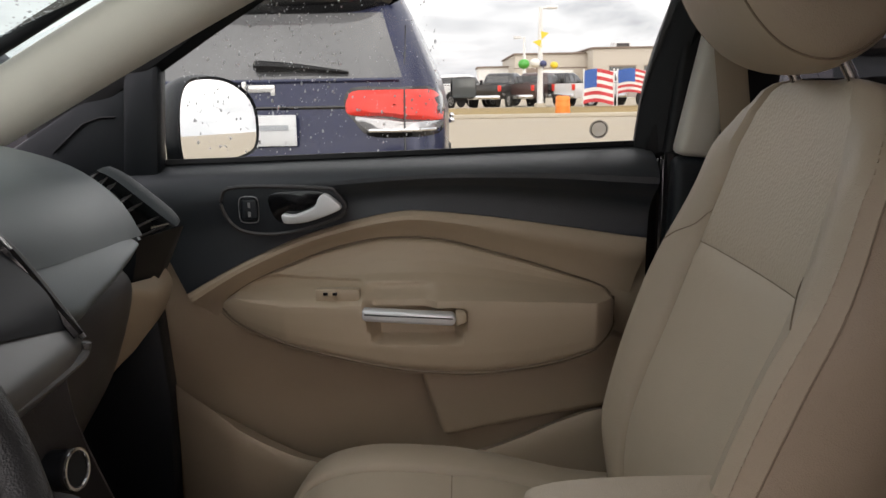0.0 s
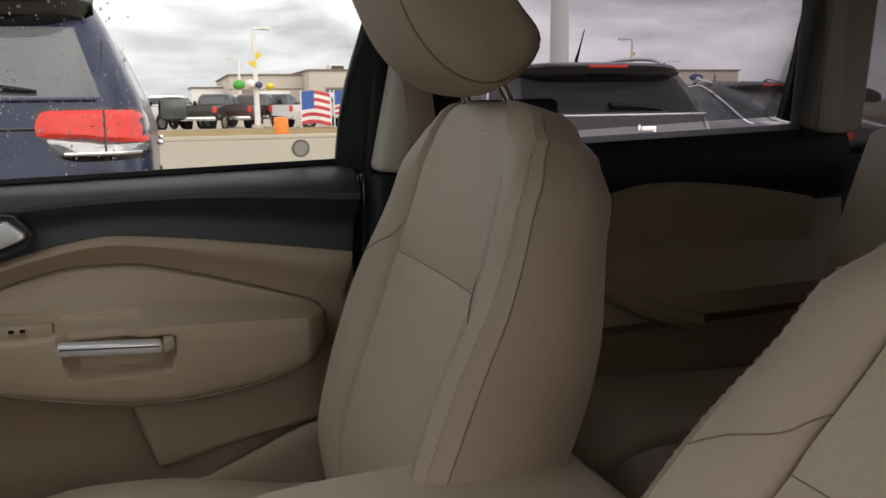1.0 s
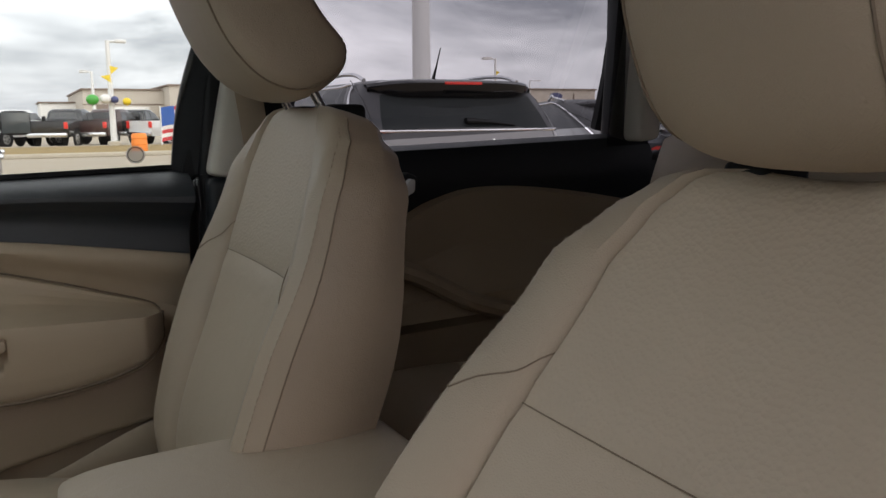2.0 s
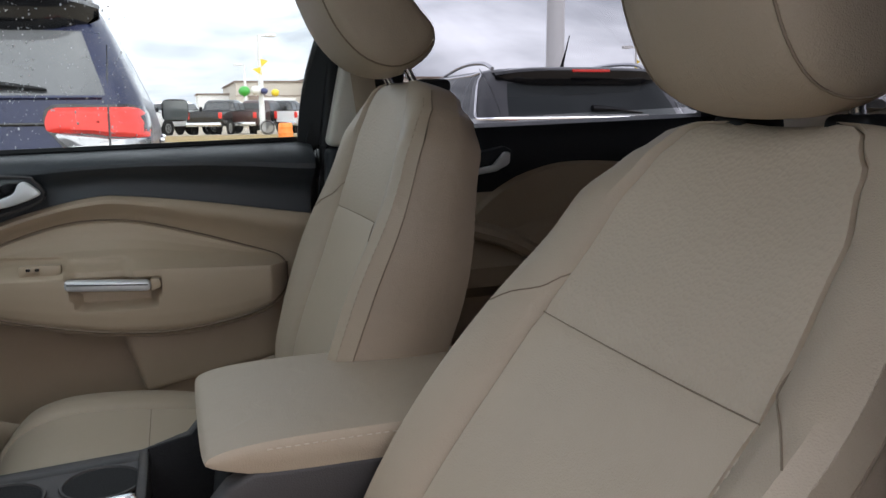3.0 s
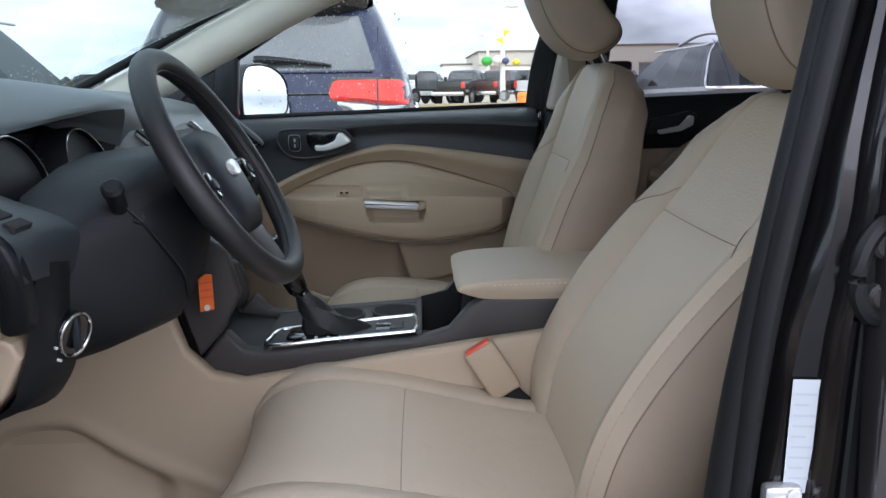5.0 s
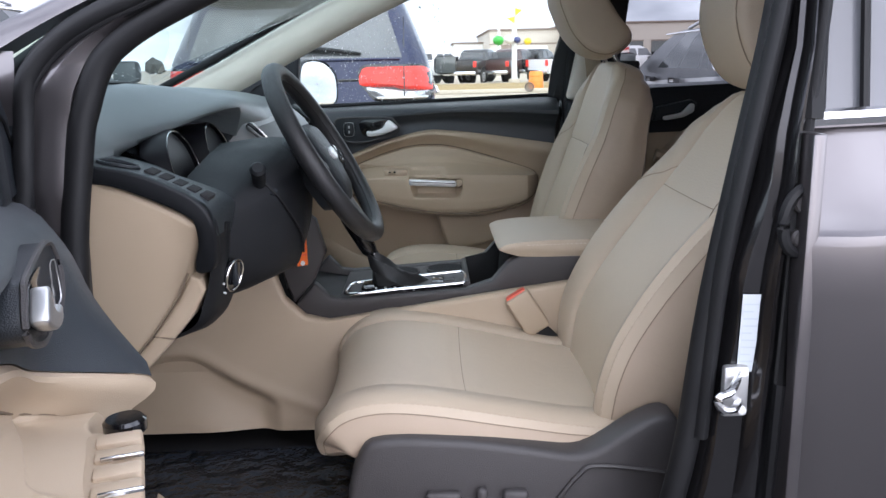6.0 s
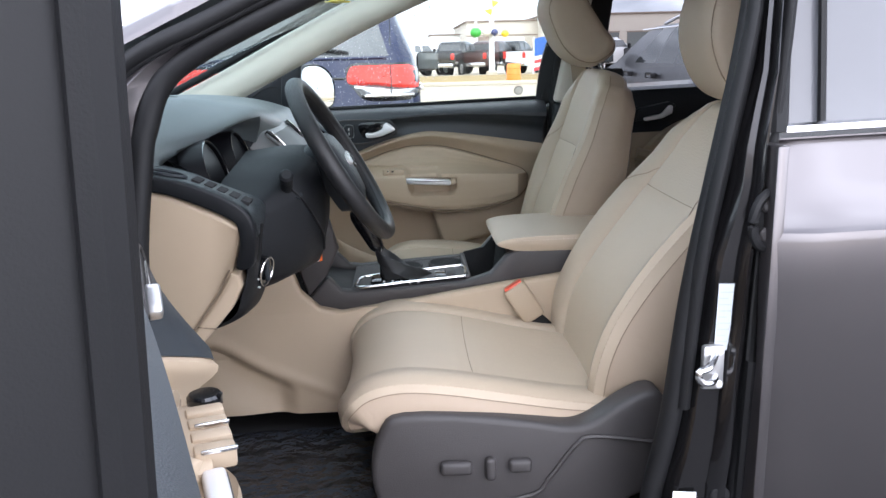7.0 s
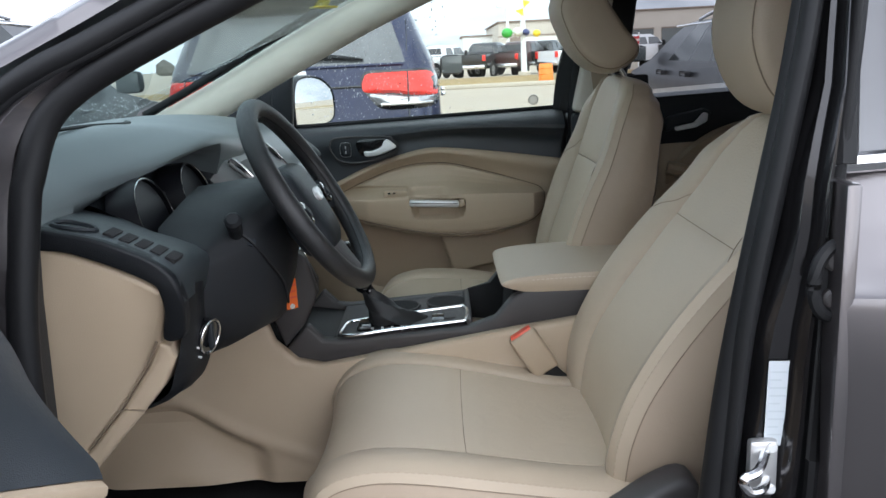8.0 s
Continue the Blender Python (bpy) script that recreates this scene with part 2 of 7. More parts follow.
def box(x0, x1, y0, y1, z0, z1, bevel=0.004, seg=2):
    bm = bmesh.new()
    bmesh.ops.create_cube(bm, size=1)
    for v in bm.verts:
        v.co = Vector(((x0 + x1) / 2 + v.co.x * (x1 - x0), (y0 + y1) / 2 + v.co.y * (y1 - y0), (z0 + z1) / 2 + v.co.z * (z1 - z0)))
    if bevel > 0:
        bmesh.ops.bevel(bm, geom=list(bm.edges), offset=bevel, segments=seg, affect="EDGES", profile=0.5)
    return bm


def prism(outline, axis, a, b, bevel=0.004, seg=2):
    """Extrudes a closed outline of 2D points along an axis from a to b, with bevelled edges."""
    def at(p, d):
        if axis == "y":
            return (p[0], d, p[1])
        if axis == "x":
            return (d, p[0], p[1])
        return (p[0], p[1], d)
    bm = bmesh.new()
    lo = [bm.verts.new(at(p, a)) for p in outline]
    hi = [bm.verts.new(at(p, b)) for p in outline]
    n = len(outline)
    bm.faces.new(lo)
    bm.faces.new(hi)
    for i in range(n):
        bm.faces.new((lo[i], lo[(i + 1) % n], hi[(i + 1) % n], hi[i]))
    bmesh.ops.recalc_face_normals(bm, faces=bm.faces)
    if bevel > 0:
        es = [e for e in bm.edges if len(e.link_faces) == 2 and e.calc_face_angle(0) > radians(50)]
        bmesh.ops.bevel(bm, geom=es, offset=bevel, segments=seg, affect="EDGES", profile=0.5, clamp_overlap=True)
    return bm


def tube(path, radius, n=8, closed=False, flat=1.0, up=(0, 0, 1)):
    """A swept round or flattened bar; radius may be a number or a list along the path."""
    p = [Vector(q) for q in path]
    k = len(p)
    rows = []
    up = Vector(up)
    for i in range(k):
        a = p[(i - 1) % k] if closed or i > 0 else p[i]
        b = p[(i + 1) % k] if closed or i + 1 < k else p[i]
        t = (b - a).normalized()
        s = t.cross(up)
        if s.length < 1e-4:
            s = t.cross(Vector((1, 0, 0)))
        s.normalize()
        u = s.cross(t).normalized()
        r = radius[i] if isinstance(radius, (list, tuple)) else radius
        rows.append([p[i] + s * math.cos(2 * math.pi * j / n) * r + u * math.sin(2 * math.pi * j / n) * r * flat for j in range(n)])
    if closed:
        rows.append(rows[0])
    return grid(rows, wrap=True, caps=not closed)


def disc(centre, normal, radius, thick, n=28, bevel=0.0):
    c, nn = Vector(centre), Vector(normal).normalized()
    a = nn.orthogonal().normalized()
    b = nn.cross(a)
    rows = []
    prof = [(0.001, 0), (radius, 0), (radius, thick - bevel), (radius - bevel, thick), (0.001, thick)] if bevel else [(0.001, 0), (radius, 0), (radius, thick), (0.001, thick)]
    for r, h in prof:
        rows.append([c + nn * h + (a * math.cos(2 * math.pi * j / n) + b * math.sin(2 * math.pi * j / n)) * r for j in range(n)])
    return grid(rows, wrap=True, caps=True)


def ring(centre, normal, radius, r, n=36, m=8, squash=1.0):
    c, nn = Vector(centre), Vector(normal).normalized()
    a = Vector((0, 1, 0)) if abs(nn.y) < 0.9 else Vector((1, 0, 0))
    b = nn.cross(a).normalized()
    a = b.cross(nn)
    path = [c + a * math.cos(2 * math.pi * j / n) * radius + b * math.sin(2 * math.pi * j / n) * radius * squash for j in range(n)]
    return tube(path, r, m, closed=True, up=nn)


def stitches(path, length=0.005, gap=0.004, r=0.0008):
    """Thread dashes along a path."""
    p = [Vector(q) for q in path]
    bm = bmesh.new()
    carry = 0.0
    for a, b in zip(p, p[1:]):
        d = (b - a).length
        if d < 1e-6:
            continue
        s = carry
        while s + length < d:
            merge(bm, tube([a.lerp(b, s / d), a.lerp(b, (s + length) / d)], r, 4))
            s += length + gap
        carry = max(0.0, s - d)
    return bm

# ---------------------------------------------------------------- seats
YC = 0.58


def pad_rows(path, hw, bol, th, seam=0.165, groove_rows=()):
    """Cross-sections of a seat pad. path: (point, outward normal) pairs along the face; hw, bol, th: half width, bolster height
    and thickness at each. Returns rows of points and the lateral place of each column."""
    side = Vector((0, 1, 0))
    rows = []
    for i, (p, nrm) in enumerate(path):
        k = hw[i] / 0.25
        s, w, b, t = seam * k, hw[i], bol[i], th[i]
        dip = 0.0035 if i in groove_rows else 0.0
        half = [
            (0.0, -0.004 - dip), (0.35 * s, -0.003 - dip), (0.7 * s, 0.001 - dip), (0.93 * s, 0.005 + 0.04 * b - dip), (0.975 * s, 0.005 + 0.05 * b - dip * 0.5),
            (s, -0.006 + 0.05 * b), (1.025 * s, 0.006 + 0.10 * b), (1.07 * s, 0.010 + 0.25 * b), (s + 0.45 * (w - s), 0.006 + 0.75 * b), (s + 0.7 * (w - s), b + 0.002),
            (s + 0.88 * (w - s), 0.92 * b - 0.004), (w - 0.004 * k, 0.62 * b - 0.014), (w, 0.4 * b - 0.026), (w + 0.001, 0.32 * b - 0.031), (w + 0.003, 0.2 * b - 0.05),
            (w + 0.002, -t * 0.6), (w - 0.012, -t * 0.88), (w - 0.05, -t), (w * 0.4, -t - 0.006), (0.0, -t - 0.008)]
        loop = half + [(-a, f) for a, f in reversed(half[1:-1])]
        rows.append([p + side * a + nrm * f for a, f in loop])
    return rows


def face_frames(pts, n=6, sign=1):
    """Points and outward normals along a side-view curve of (x, z), the seat's face towards the upper left."""
    q = spline([(x, 0, z) for x, z in pts], n)
    out = []
    for i, p in enumerate(q):
        a, b = q[max(0, i - 1)], q[min(len(q) - 1, i + 1)]
        t = (b - a).normalized()
        out.append((p, Vector((-t.z, 0, t.x)) * sign))
    return out


def interp(keys, t):
    for (a, va), (b, vb) in zip(keys, keys[1:]):
        if t <= b:
            f = max(0.0, (t - a) / (b - a))
            f = f * f * (3 - 2 * f)
            return va + (vb - va) * f
    return keys[-1][1]


def split_pad(rows, names, thing_ob, divide=None):
    """Builds the cover's pieces: middle insert, bolsters and shell."""
    n = len(rows[0])
    half = (n + 2) // 2
    c_seam, c_edge = 5, 11
    def cols(a, b):
        return [[r[j % n] for j in range(a, b + 1)] for r in rows]
    insert = [[r[j % n] for j in range(-c_seam, c_seam + 1)] for r in rows]
    if divide is None:
        part(names[0], grid(insert), M_FABRIC, thing_ob, "khaki cloth insert")
    else:
        part(names[0], grid(insert[:divide + 1]), M_FABRIC, thing_ob, "khaki cloth insert")
        part(names[1], grid(insert[divide:]), M_DIMPLE, thing_ob, "dimpled cloth insert")
    part("bolster", grid(cols(c_seam, c_edge)), M_LEATHER, thing_ob, "smooth leather bolster")
    part("bolster", grid([[r[(n - j) % n] for j in range(c_seam, c_edge + 1)] for r in rows]), M_LEATHER, thing_ob, "smooth leather bolster")
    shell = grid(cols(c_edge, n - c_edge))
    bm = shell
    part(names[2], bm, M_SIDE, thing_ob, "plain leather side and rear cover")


def thread(rows, col, lift, material, thing_ob, a=0, b=None, dashes=True, r=0.0009):
    n = len(rows[0])
    path = []
    for r_ in rows[a:b]:
        c = sum(r_, Vector()) / n
        q = r_[col % n]
        path.append(q + (q - c).normalized() * lift)
    return part("stitching", stitches(path, r=r) if dashes else tube(path, r, 5), material, thing_ob, "sewn seam")


def headrest(thing_ob, outline, yc, width):
    """A wedge-shaped pad with a seam round its face; outline: closed side view of (x, z)."""
    prof = spline([(x, 0, z) for x, z in outline], 4, closed=True)
    c = sum(prof, Vector()) / len(prof)
    rows = []
    steps = 22
    for i in range(steps + 1):
        a = -math.pi / 2 + math.pi * i / steps
        y = math.copysign(abs(math.sin(a)) ** 0.8, math.sin(a)) * width / 2
        k = max(0.02, math.cos(a)) ** 0.36
        k = 0.3 + 0.7 * k if 0 < i < steps else 0.28
        rows.append([Vector((c.x + (p.x - c.x) * k, yc + y, c.z + (p.z - c.z) * k)) for p in prof])
    part("headrest_pad", grid(rows, wrap=True, caps=True), M_LEATHER, thing_ob, "beige leather headrest pad", sharp=60)
    m = len(prof)
    for i in (4, steps - 4):
        path = []
        for p in rows[i] :
            cc = sum(rows[i], Vector()) / m
            path.append(p + (p - cc).normalized() * 0.0006 + Vector((0, (p.y - yc) * 0.004, 0)))
        part("seam", tube(path, 0.0012, 5, closed=True), M_EDGE, thing_ob, "sewn seam")


def car_seat(yc, bight, back_line, cushion_line, head_outline, label, rail, seam_at, outer):
    """outer: -1 or 1, the side of the seat that faces its door."""
    ob = thing("car_seat", (bight[0], yc, 0.42), label, "car seat", "front seats")
    mirror_xf(Matrix.Translation((0, yc, 0)))
    # backrest
    fr = face_frames(back_line)
    n = len(fr)
    hw, bol, th = [], [], []
    for i in range(n):
        t = i / (n - 1)
        hw.append(interp([(0, 0.205), (0.3, 0.226), (0.62, 0.232), (0.82, 0.212), (0.93, 0.185), (1, 0.16)], t))
        bol.append(interp([(0, 0.016), (0.22, 0.029), (0.5, 0.037), (0.78, 0.020), (1, 0.002)], t))
        th.append(interp([(0, 0.15), (0.5, 0.13), (0.85, 0.10), (0.95, 0.085), (1, 0.07)], t))
    cut = round(seam_at * (n - 1))
    rows = pad_rows(fr, hw, bol, th, groove_rows=(cut,))
    # round the top over to the rear
    last = rows[-1]
    c = sum(last, Vector()) / len(last)
    up = (fr[-1][0] - fr[-2][0]).normalized()
    for k, h in ((0.93, 0.012), (0.8, 0.021), (0.55, 0.027), (0.04, 0.03)):
        rows.append([c + (q - c) * k + up * h for q in last])
    split_pad(rows, ("back_insert_lower", "back_insert_upper", "back_shell"), ob, cut)
    for side in (-1, 1):
        thread(rows, 11 * side, 0.0004, M_EDGE, ob, 0, n + 1, False, 0.0010)
        thread(rows, 10 * side, 0.0006, M_THREAD, ob, 0, n, True, 0.0007)
    if rail:
        thread(rows, 7 * outer, 0.0009, M_STITCH, ob, 2, cut, True, 0.0012)
    cross = [rows[cut][j] + (rows[cut][j] - rows[cut][19]).normalized() * 0.0012 for j in range(-5, 6)]
    part("stitching", tube(cross, 0.0006, 5), M_EDGE, ob, "sewn seam")
    for side in (-1, 1):
        notch = [rows[cut + 3 - k][(5 + k) * side] + fr[cut + 3 - k][1] * 0.0004 for k in range(5)]
        part("stitching", tube(spline(notch, 3), 0.0008, 5), M_EDGE, ob, "sewn seam")
    thread(rows, 5, 0.0003, M_EDGE, ob, 0, n - 5, False, 0.0007)
    thread(rows, -5, 0.0003, M_EDGE, ob, 0, n - 5, False, 0.0007)
    # cushion
    fr = face_frames(cushion_line, 6, -1)
    m = len(fr)
    hw, bol, th = [], [], []
    for i in range(m):
        t = i / (m - 1)
        hw.append(interp([(0, 0.235), (0.4, 0.262), (0.75, 0.262), (0.92, 0.235), (1, 0.20)], t))
        bol.append(interp([(0, 0.008), (0.35, 0.014), (0.65, 0.013), (0.85, 0.003), (1, 0.0)], t))
        th.append(interp([(0, 0.11), (0.6, 0.10), (0.8, 0.09), (1, 0.07)], t))
    cut = round(0.365 * (m - 1))
    rows = pad_rows(fr, hw, bol, th, groove_rows=(cut,))
    split_pad(rows, ("cushion_insert_rear", "cushion_insert_front", "cushion_shell"), ob, None)
    for side in (-1, 1):
        thread(rows, 11 * side, 0.0004, M_EDGE, ob, 0, m, False, 0.0010)
        thread(rows, 10 * side, 0.0006, M_THREAD, ob, 0, m, True, 0.0007)
    cross = [rows[cut][j] + (rows[cut][j] - rows[cut][19]).normalized() * 0.0012 for j in range(-5, 6)]
    part("stitching", tube(cross, 0.0006, 5), M_EDGE, ob, "sewn seam")
    thread(rows, 5, 0.0003, M_EDGE, ob, 0, m - 6, False, 0.0007)
    thread(rows, -5, 0.0003, M_EDGE, ob, 0, m - 6, False, 0.0007)
    # headrest on two posts
    headrest(ob, head_outline, 0.0, 0.20)
    tx, tz = back_line[-1]
    hx = sum(p[0] for p in head_outline) / len(head_outline)
    hz = min(p[1] for p in head_outline)
    for y in (-0.065, 0.065):
        part("headrest_post", tube([(tx + 0.043, y, tz - 0.03), (hx + 0.02, y, hz + 0.07)], 0.006, 10), M_CHROME, ob, "chrome post")
        part("post_collar", box(tx + 0.018, tx + 0.066, y - 0.022, y + 0.022, tz - 0.004, tz + 0.026, 0.008, 3), M_RUBBER, ob, "black plastic collar")
    # power base trim
    if rail:
        o = spline([(-0.17, 0.63), (-0.13, 0.655), (0.0, 0.648), (0.10, 0.632), (0.16, 0.622), (0.20, 0.632), (0.25, 0.665), (0.30, 0.683), (0.325, 0.65), (0.33, 0.52), (0.20, 0.46), (0.0, 0.45), (-0.15, 0.46), (-0.19, 0.54)], 3, closed=True)
        base = part("side_cover", prism([(p.x, p.y) for p in [Vector((q[0], q[1])) for q in o]], "y", -0.285, -0.225, 0.012, 3), M_GREYTRIM, ob, "dark grey power seat base cover")
        line = spline([(0.335, -0.288, 0.585), (0.20, -0.288, 0.605), (0.165, -0.288, 0.59), (0.12, -0.288, 0.53), (0.09, -0.288, 0.50), (-0.02, -0.288, 0.485), (-0.16, -0.288, 0.50)], 6)
        part("raised_line", tube(line, 0.004, 6), M_GREYTRIM, base)
        for x0, x1, z0, z1 in ((-0.07, -0.015, 0.548, 0.572), (0.008, 0.026, 0.535, 0.577), (0.048, 0.088, 0.548, 0.572)):
            b = box(x0, x1, -0.302, -0.284, z0, z1, 0.007, 3)
            part("seat_switch", b, M_GREYTRIM, base, "seat adjuster switch")
    part("seat_frame", box(-0.12, 0.2, -0.20, 0.20, 0.42, 0.62, 0.02), M_DARK, ob, "black seat frame")
    mirror_xf(Matrix.Identity(4))
    return ob


driver_seat = car_seat(
    0.215, (0.2, 0.7),
    [(0.226, 0.60), (0.235, 0.66), (0.255, 0.74), (0.302, 0.82), (0.376, 0.92), (0.443, 1.01), (0.488, 1.08), (0.52, 1.128)],
    [(0.25, 0.63), (0.16, 0.642), (0.05, 0.665), (-0.05, 0.685), (-0.14, 0.692), (-0.205, 0.674), (-0.24, 0.635), (-0.235, 0.585)],
    [(0.430, 1.288), (0.444, 1.223), (0.474, 1.172), (0.516, 1.151), (0.565, 1.158), (0.60, 1.195), (0.605, 1.29), (0.58, 1.36), (0.515, 1.39), (0.447, 1.365)],
    "beige leather and cloth driver seat, reclined, beside the console", True, 0.645, -1)
passenger_seat = car_seat(
    0.885, (0.2, 0.7),
    [(0.255, 0.66), (0.258, 0.74), (0.28, 0.82), (0.318, 0.92), (0.352, 1.02), (0.382, 1.12), (0.40, 1.18)],
    [(0.25, 0.645), (0.17, 0.65), (0.07, 0.665), (-0.03, 0.675), (-0.11, 0.675), (-0.17, 0.655), (-0.205, 0.615), (-0.20, 0.565)],
    [(0.255, 1.37), (0.272, 1.31), (0.30, 1.258), (0.342, 1.22), (0.395, 1.21), (0.443, 1.238), (0.452, 1.27), (0.42, 1.31), (0.38, 1.37), (0.345, 1.42), (0.285, 1.42)],
    "beige leather and cloth passenger seat beside the door", False, 0.650, 1)

# ---------------------------------------------------------------- front doors


def belt_z(x):
    return 1.098 + 0.028 * x


def door_bend(co):
    """The trim flares outwards towards the hinge."""
    f = max(0.0, (-0.05 - co.x) / 0.4)
    return Vector((co.x * 1.035, co.y + 0.045 + 0.03 * f ** 1.5, 1.18 + (co.z - 1.18) * 1.03))


def door_bend_driver(co):
    """The driver's trim swells inwards where it meets the dash end."""
    f = min(1.0, max(0.0, (-0.27 - co.x) / 0.14)) * (1.0 if co.y < 1.275 else 0.0)
    g = min(1.0, max(0.0, (1.085 - co.z) / 0.19))
    return Vector((co.x * 1.035, co.y + 0.045 - 0.105 * f * f * (3 - 2 * f) * g ** 1.2, 1.18 + (co.z - 1.18) * 1.03))


def front_door(name, label, driver):
    """Built as the closed passenger door; the transform mirrors and swings it for the driver."""
    m = XF[0]
    BEND[0] = door_bend_driver if driver else door_bend
    ob = thing(name, m @ Vector((-0.5, 1.35, 0.4)), label, "car door", "", "structure")
    # backing panel in beige trim, slightly bowed
    rows = []
    for i in range(33):
        x = -0.475 + 0.80 * i / 32
        r = []
        for j in range(25):
            z = 0.42 + 0.62 * j / 24
            y = 1.262 + 0.03 * math.cos((z - 0.42) / 0.62 * math.pi) * 0.25
            dx = min(1.0, max(0.0, (0.03 - x) / 0.05))
            w = min(1.0, max(0.0, (0.84 - z) / 0.16))
            y += 0.045 * dx * w * w * (3 - 2 * w)
            r.append((x, y, z))
        rows.append(r)
    part("trim_panel", grid(rows), M_TRIM, ob, "moulded beige door trim")
    # beige upper ridge between the dark pad and the armrest
    edge = [(-0.40, 0.885), (-0.32, 0.93), (-0.22, 0.975), (-0.13, 1.003), (-0.06, 1.017), (-0.01, 1.017), (0.11, 1.003), (0.32, 0.97)]
    low = [(-0.36, 0.84), (-0.29, 0.895), (-0.18, 0.945), (-0.11, 0.962), (-0.06, 0.966), (0.01, 0.962), (0.11, 0.93), (0.30, 0.87)]
    e_up = spline([(x, 0, z) for x, z in edge], 5)
    e_lo = spline([(x, 0, z) for x, z in low], 5)
    rows = []
    for a, b in zip(e_up, e_lo):
        r = []
        for k in range(9):
            f = k / 8
            q = a.lerp(b, f)
            y = 1.232 - 0.016 * math.sin(math.pi * min(1, f * 1.7)) * (1 - f) + 0.028 * f ** 1.5
            r.append((q.x, y, q.z))
        rows.append(r)
    part("upper_ridge", grid(rows), M_TRIM, ob, "beige sculpted ridge")
    # dark upper pad
    rows = []
    for i, a in enumerate(e_up):
        t = i / (len(e_up) - 1)
        x_top = -0.50 + 0.83 * t
        r = []
        for k in range(15):
            f = k / 14
            x = x_top + (a.x - x_top) * f
            zt = belt_z(x_top)
            z = zt + (a.z + 0.001 - zt) * f
            bulge = 0.05 * math.exp(-((f - 0.32) / 0.22) ** 2) * (0.4 + 1.3 * t) + 0.01 * f
            if f > 0.52:
                bulge += 0.012 * (f - 0.52) / 0.48
            y = 1.295 - 0.055 * min(1, f / 0.10) ** 0.5 - bulge * 0.62 + 0.004
            r.append((x, y, z))
        rows.append(r)
    part("upper_pad", grid(rows), M_PAD, ob, "soft charcoal upper door pad")
    # armrest: a sloping upper pad, a ledge and an upright fascia over the recessed lower door
    up_line = spline([(-0.348, 0, 0.868), (-0.29, 0, 0.905), (-0.18, 0, 0.95), (-0.11, 0, 0.968), (-0.06, 0, 0.972), (0.01, 0, 0.967), (0.11, 0, 0.94), (0.19, 0, 0.914), (0.25, 0, 0.893), (0.268, 0, 0.88), (0.276, 0, 0.862)], 6)
    dn_line = spline([(-0.348, 0, 0.864), (-0.31, 0, 0.843), (-0.24, 0, 0.823), (-0.15, 0, 0.80), (-0.06, 0, 0.782), (0.02, 0, 0.774), (0.08, 0, 0.775), (0.16, 0, 0.786), (0.22, 0, 0.803), (0.258, 0, 0.826), (0.276, 0, 0.852)], 6)

    def along(line, x):
        for a, b in zip(line, line[1:]):
            if a.x <= x <= b.x:
                return a.z + (b.z - a.z) * (x - a.x) / max(1e-6, b.x - a.x)
        return line[-1].z
    slope = [(0.0, -0.06), (0.02, 0.03), (0.05, 0.075), (0.2, 0.10), (0.4, 0.17), (0.6, 0.31), (0.78, 0.55), (0.9, 0.79), (0.97, 0.94), (1.0, 0.985)]
    fascia = [(0.0, 0.985), (0.06, 1.0), (0.2, 1.01), (0.45, 1.0), (0.7, 0.975), (0.88, 0.93), (0.95, 0.885), (0.985, 0.82), (1.0, 0.70)]

    def lerp(keys, t):
        for (a, va), (b, vb) in zip(keys, keys[1:]):
            if t <= b:
                return va + (vb - va) * max(0.0, t - a) / (b - a)
        return keys[-1][1]

    def within(v, a, b, soft):
        """1 between a and b, falling to 0 over soft on both sides."""
        f = min(1.0, max(0.0, (v - a) / soft)) * min(1.0, max(0.0, (b - v) / soft))
        return f * f * (3 - 2 * f)
    rows, low_edge, lip_edge, top_edge = [], [], [], []
    for i in range(141):
        x = -0.342 + 0.612 * (0.5 - 0.5 * math.cos(math.pi * i / 140)) ** 0.9
        zu, zl = along(up_line, x), along(dn_line, x)
        zm = min(zu - 0.002, max(zl + 0.003, 0.891 - 0.03 * max(0.0, x - 0.05) - 0.05 * max(0.0, -0.2 - x)))
        d = 0.085 * min(1.0, max(0.0, (x + 0.350) / 0.12)) ** 0.55 * (0.30 + 0.70 * min(1.0, max(0.0, (0.270 - x) / 0.035)) ** 0.5)
        r = []
        for k in range(79):
            f = k / 44 if k <= 44 else (k - 44) / 34
            z = zu + (zm - zu) * f if k <= 44 else zm + (zl - zm) * f
            y = 1.25 - d * (lerp(slope, f) if k <= 44 else lerp(fascia, f))
            y += 0.032 * within(x, -0.108 + 0.25 * max(0.0, 0.86 - z), 0.046 - 0.25 * max(0.0, 0.86 - z), 0.016) * within(z, 0.822, 0.882, 0.014)
            y += 0.018 * within(x, -0.116, 0.0, 0.020) * within(z, 0.868, 0.914, 0.014)
            y += 0.012 * within(x, -0.300, -0.108, 0.016) * within(z, 0.884, 0.9175, 0.008)
            r.append((x, y, z))
        rows.append([(x, 1.265, zu + 0.001)] + r + [(x, 1.25 - d * 0.1, zl + 0.006)])
        low_edge.append((x, 1.25 - d * 0.86, zl + 0.002))
        lip_edge.append((x, 1.252 - d * 0.66, zl - 0.004))
        top_edge.append((x, 1.2515, zu + 0.0018))
    end = [(rows[-1][0][0] + 0.001, y + 0.012, z) for _, y, z in rows[-1]]
    part("armrest_pod", grid(rows + [end, [(x + 0.001, 1.27, z) for x, y, z in end]]), M_TRIM, ob, "padded beige armrest")
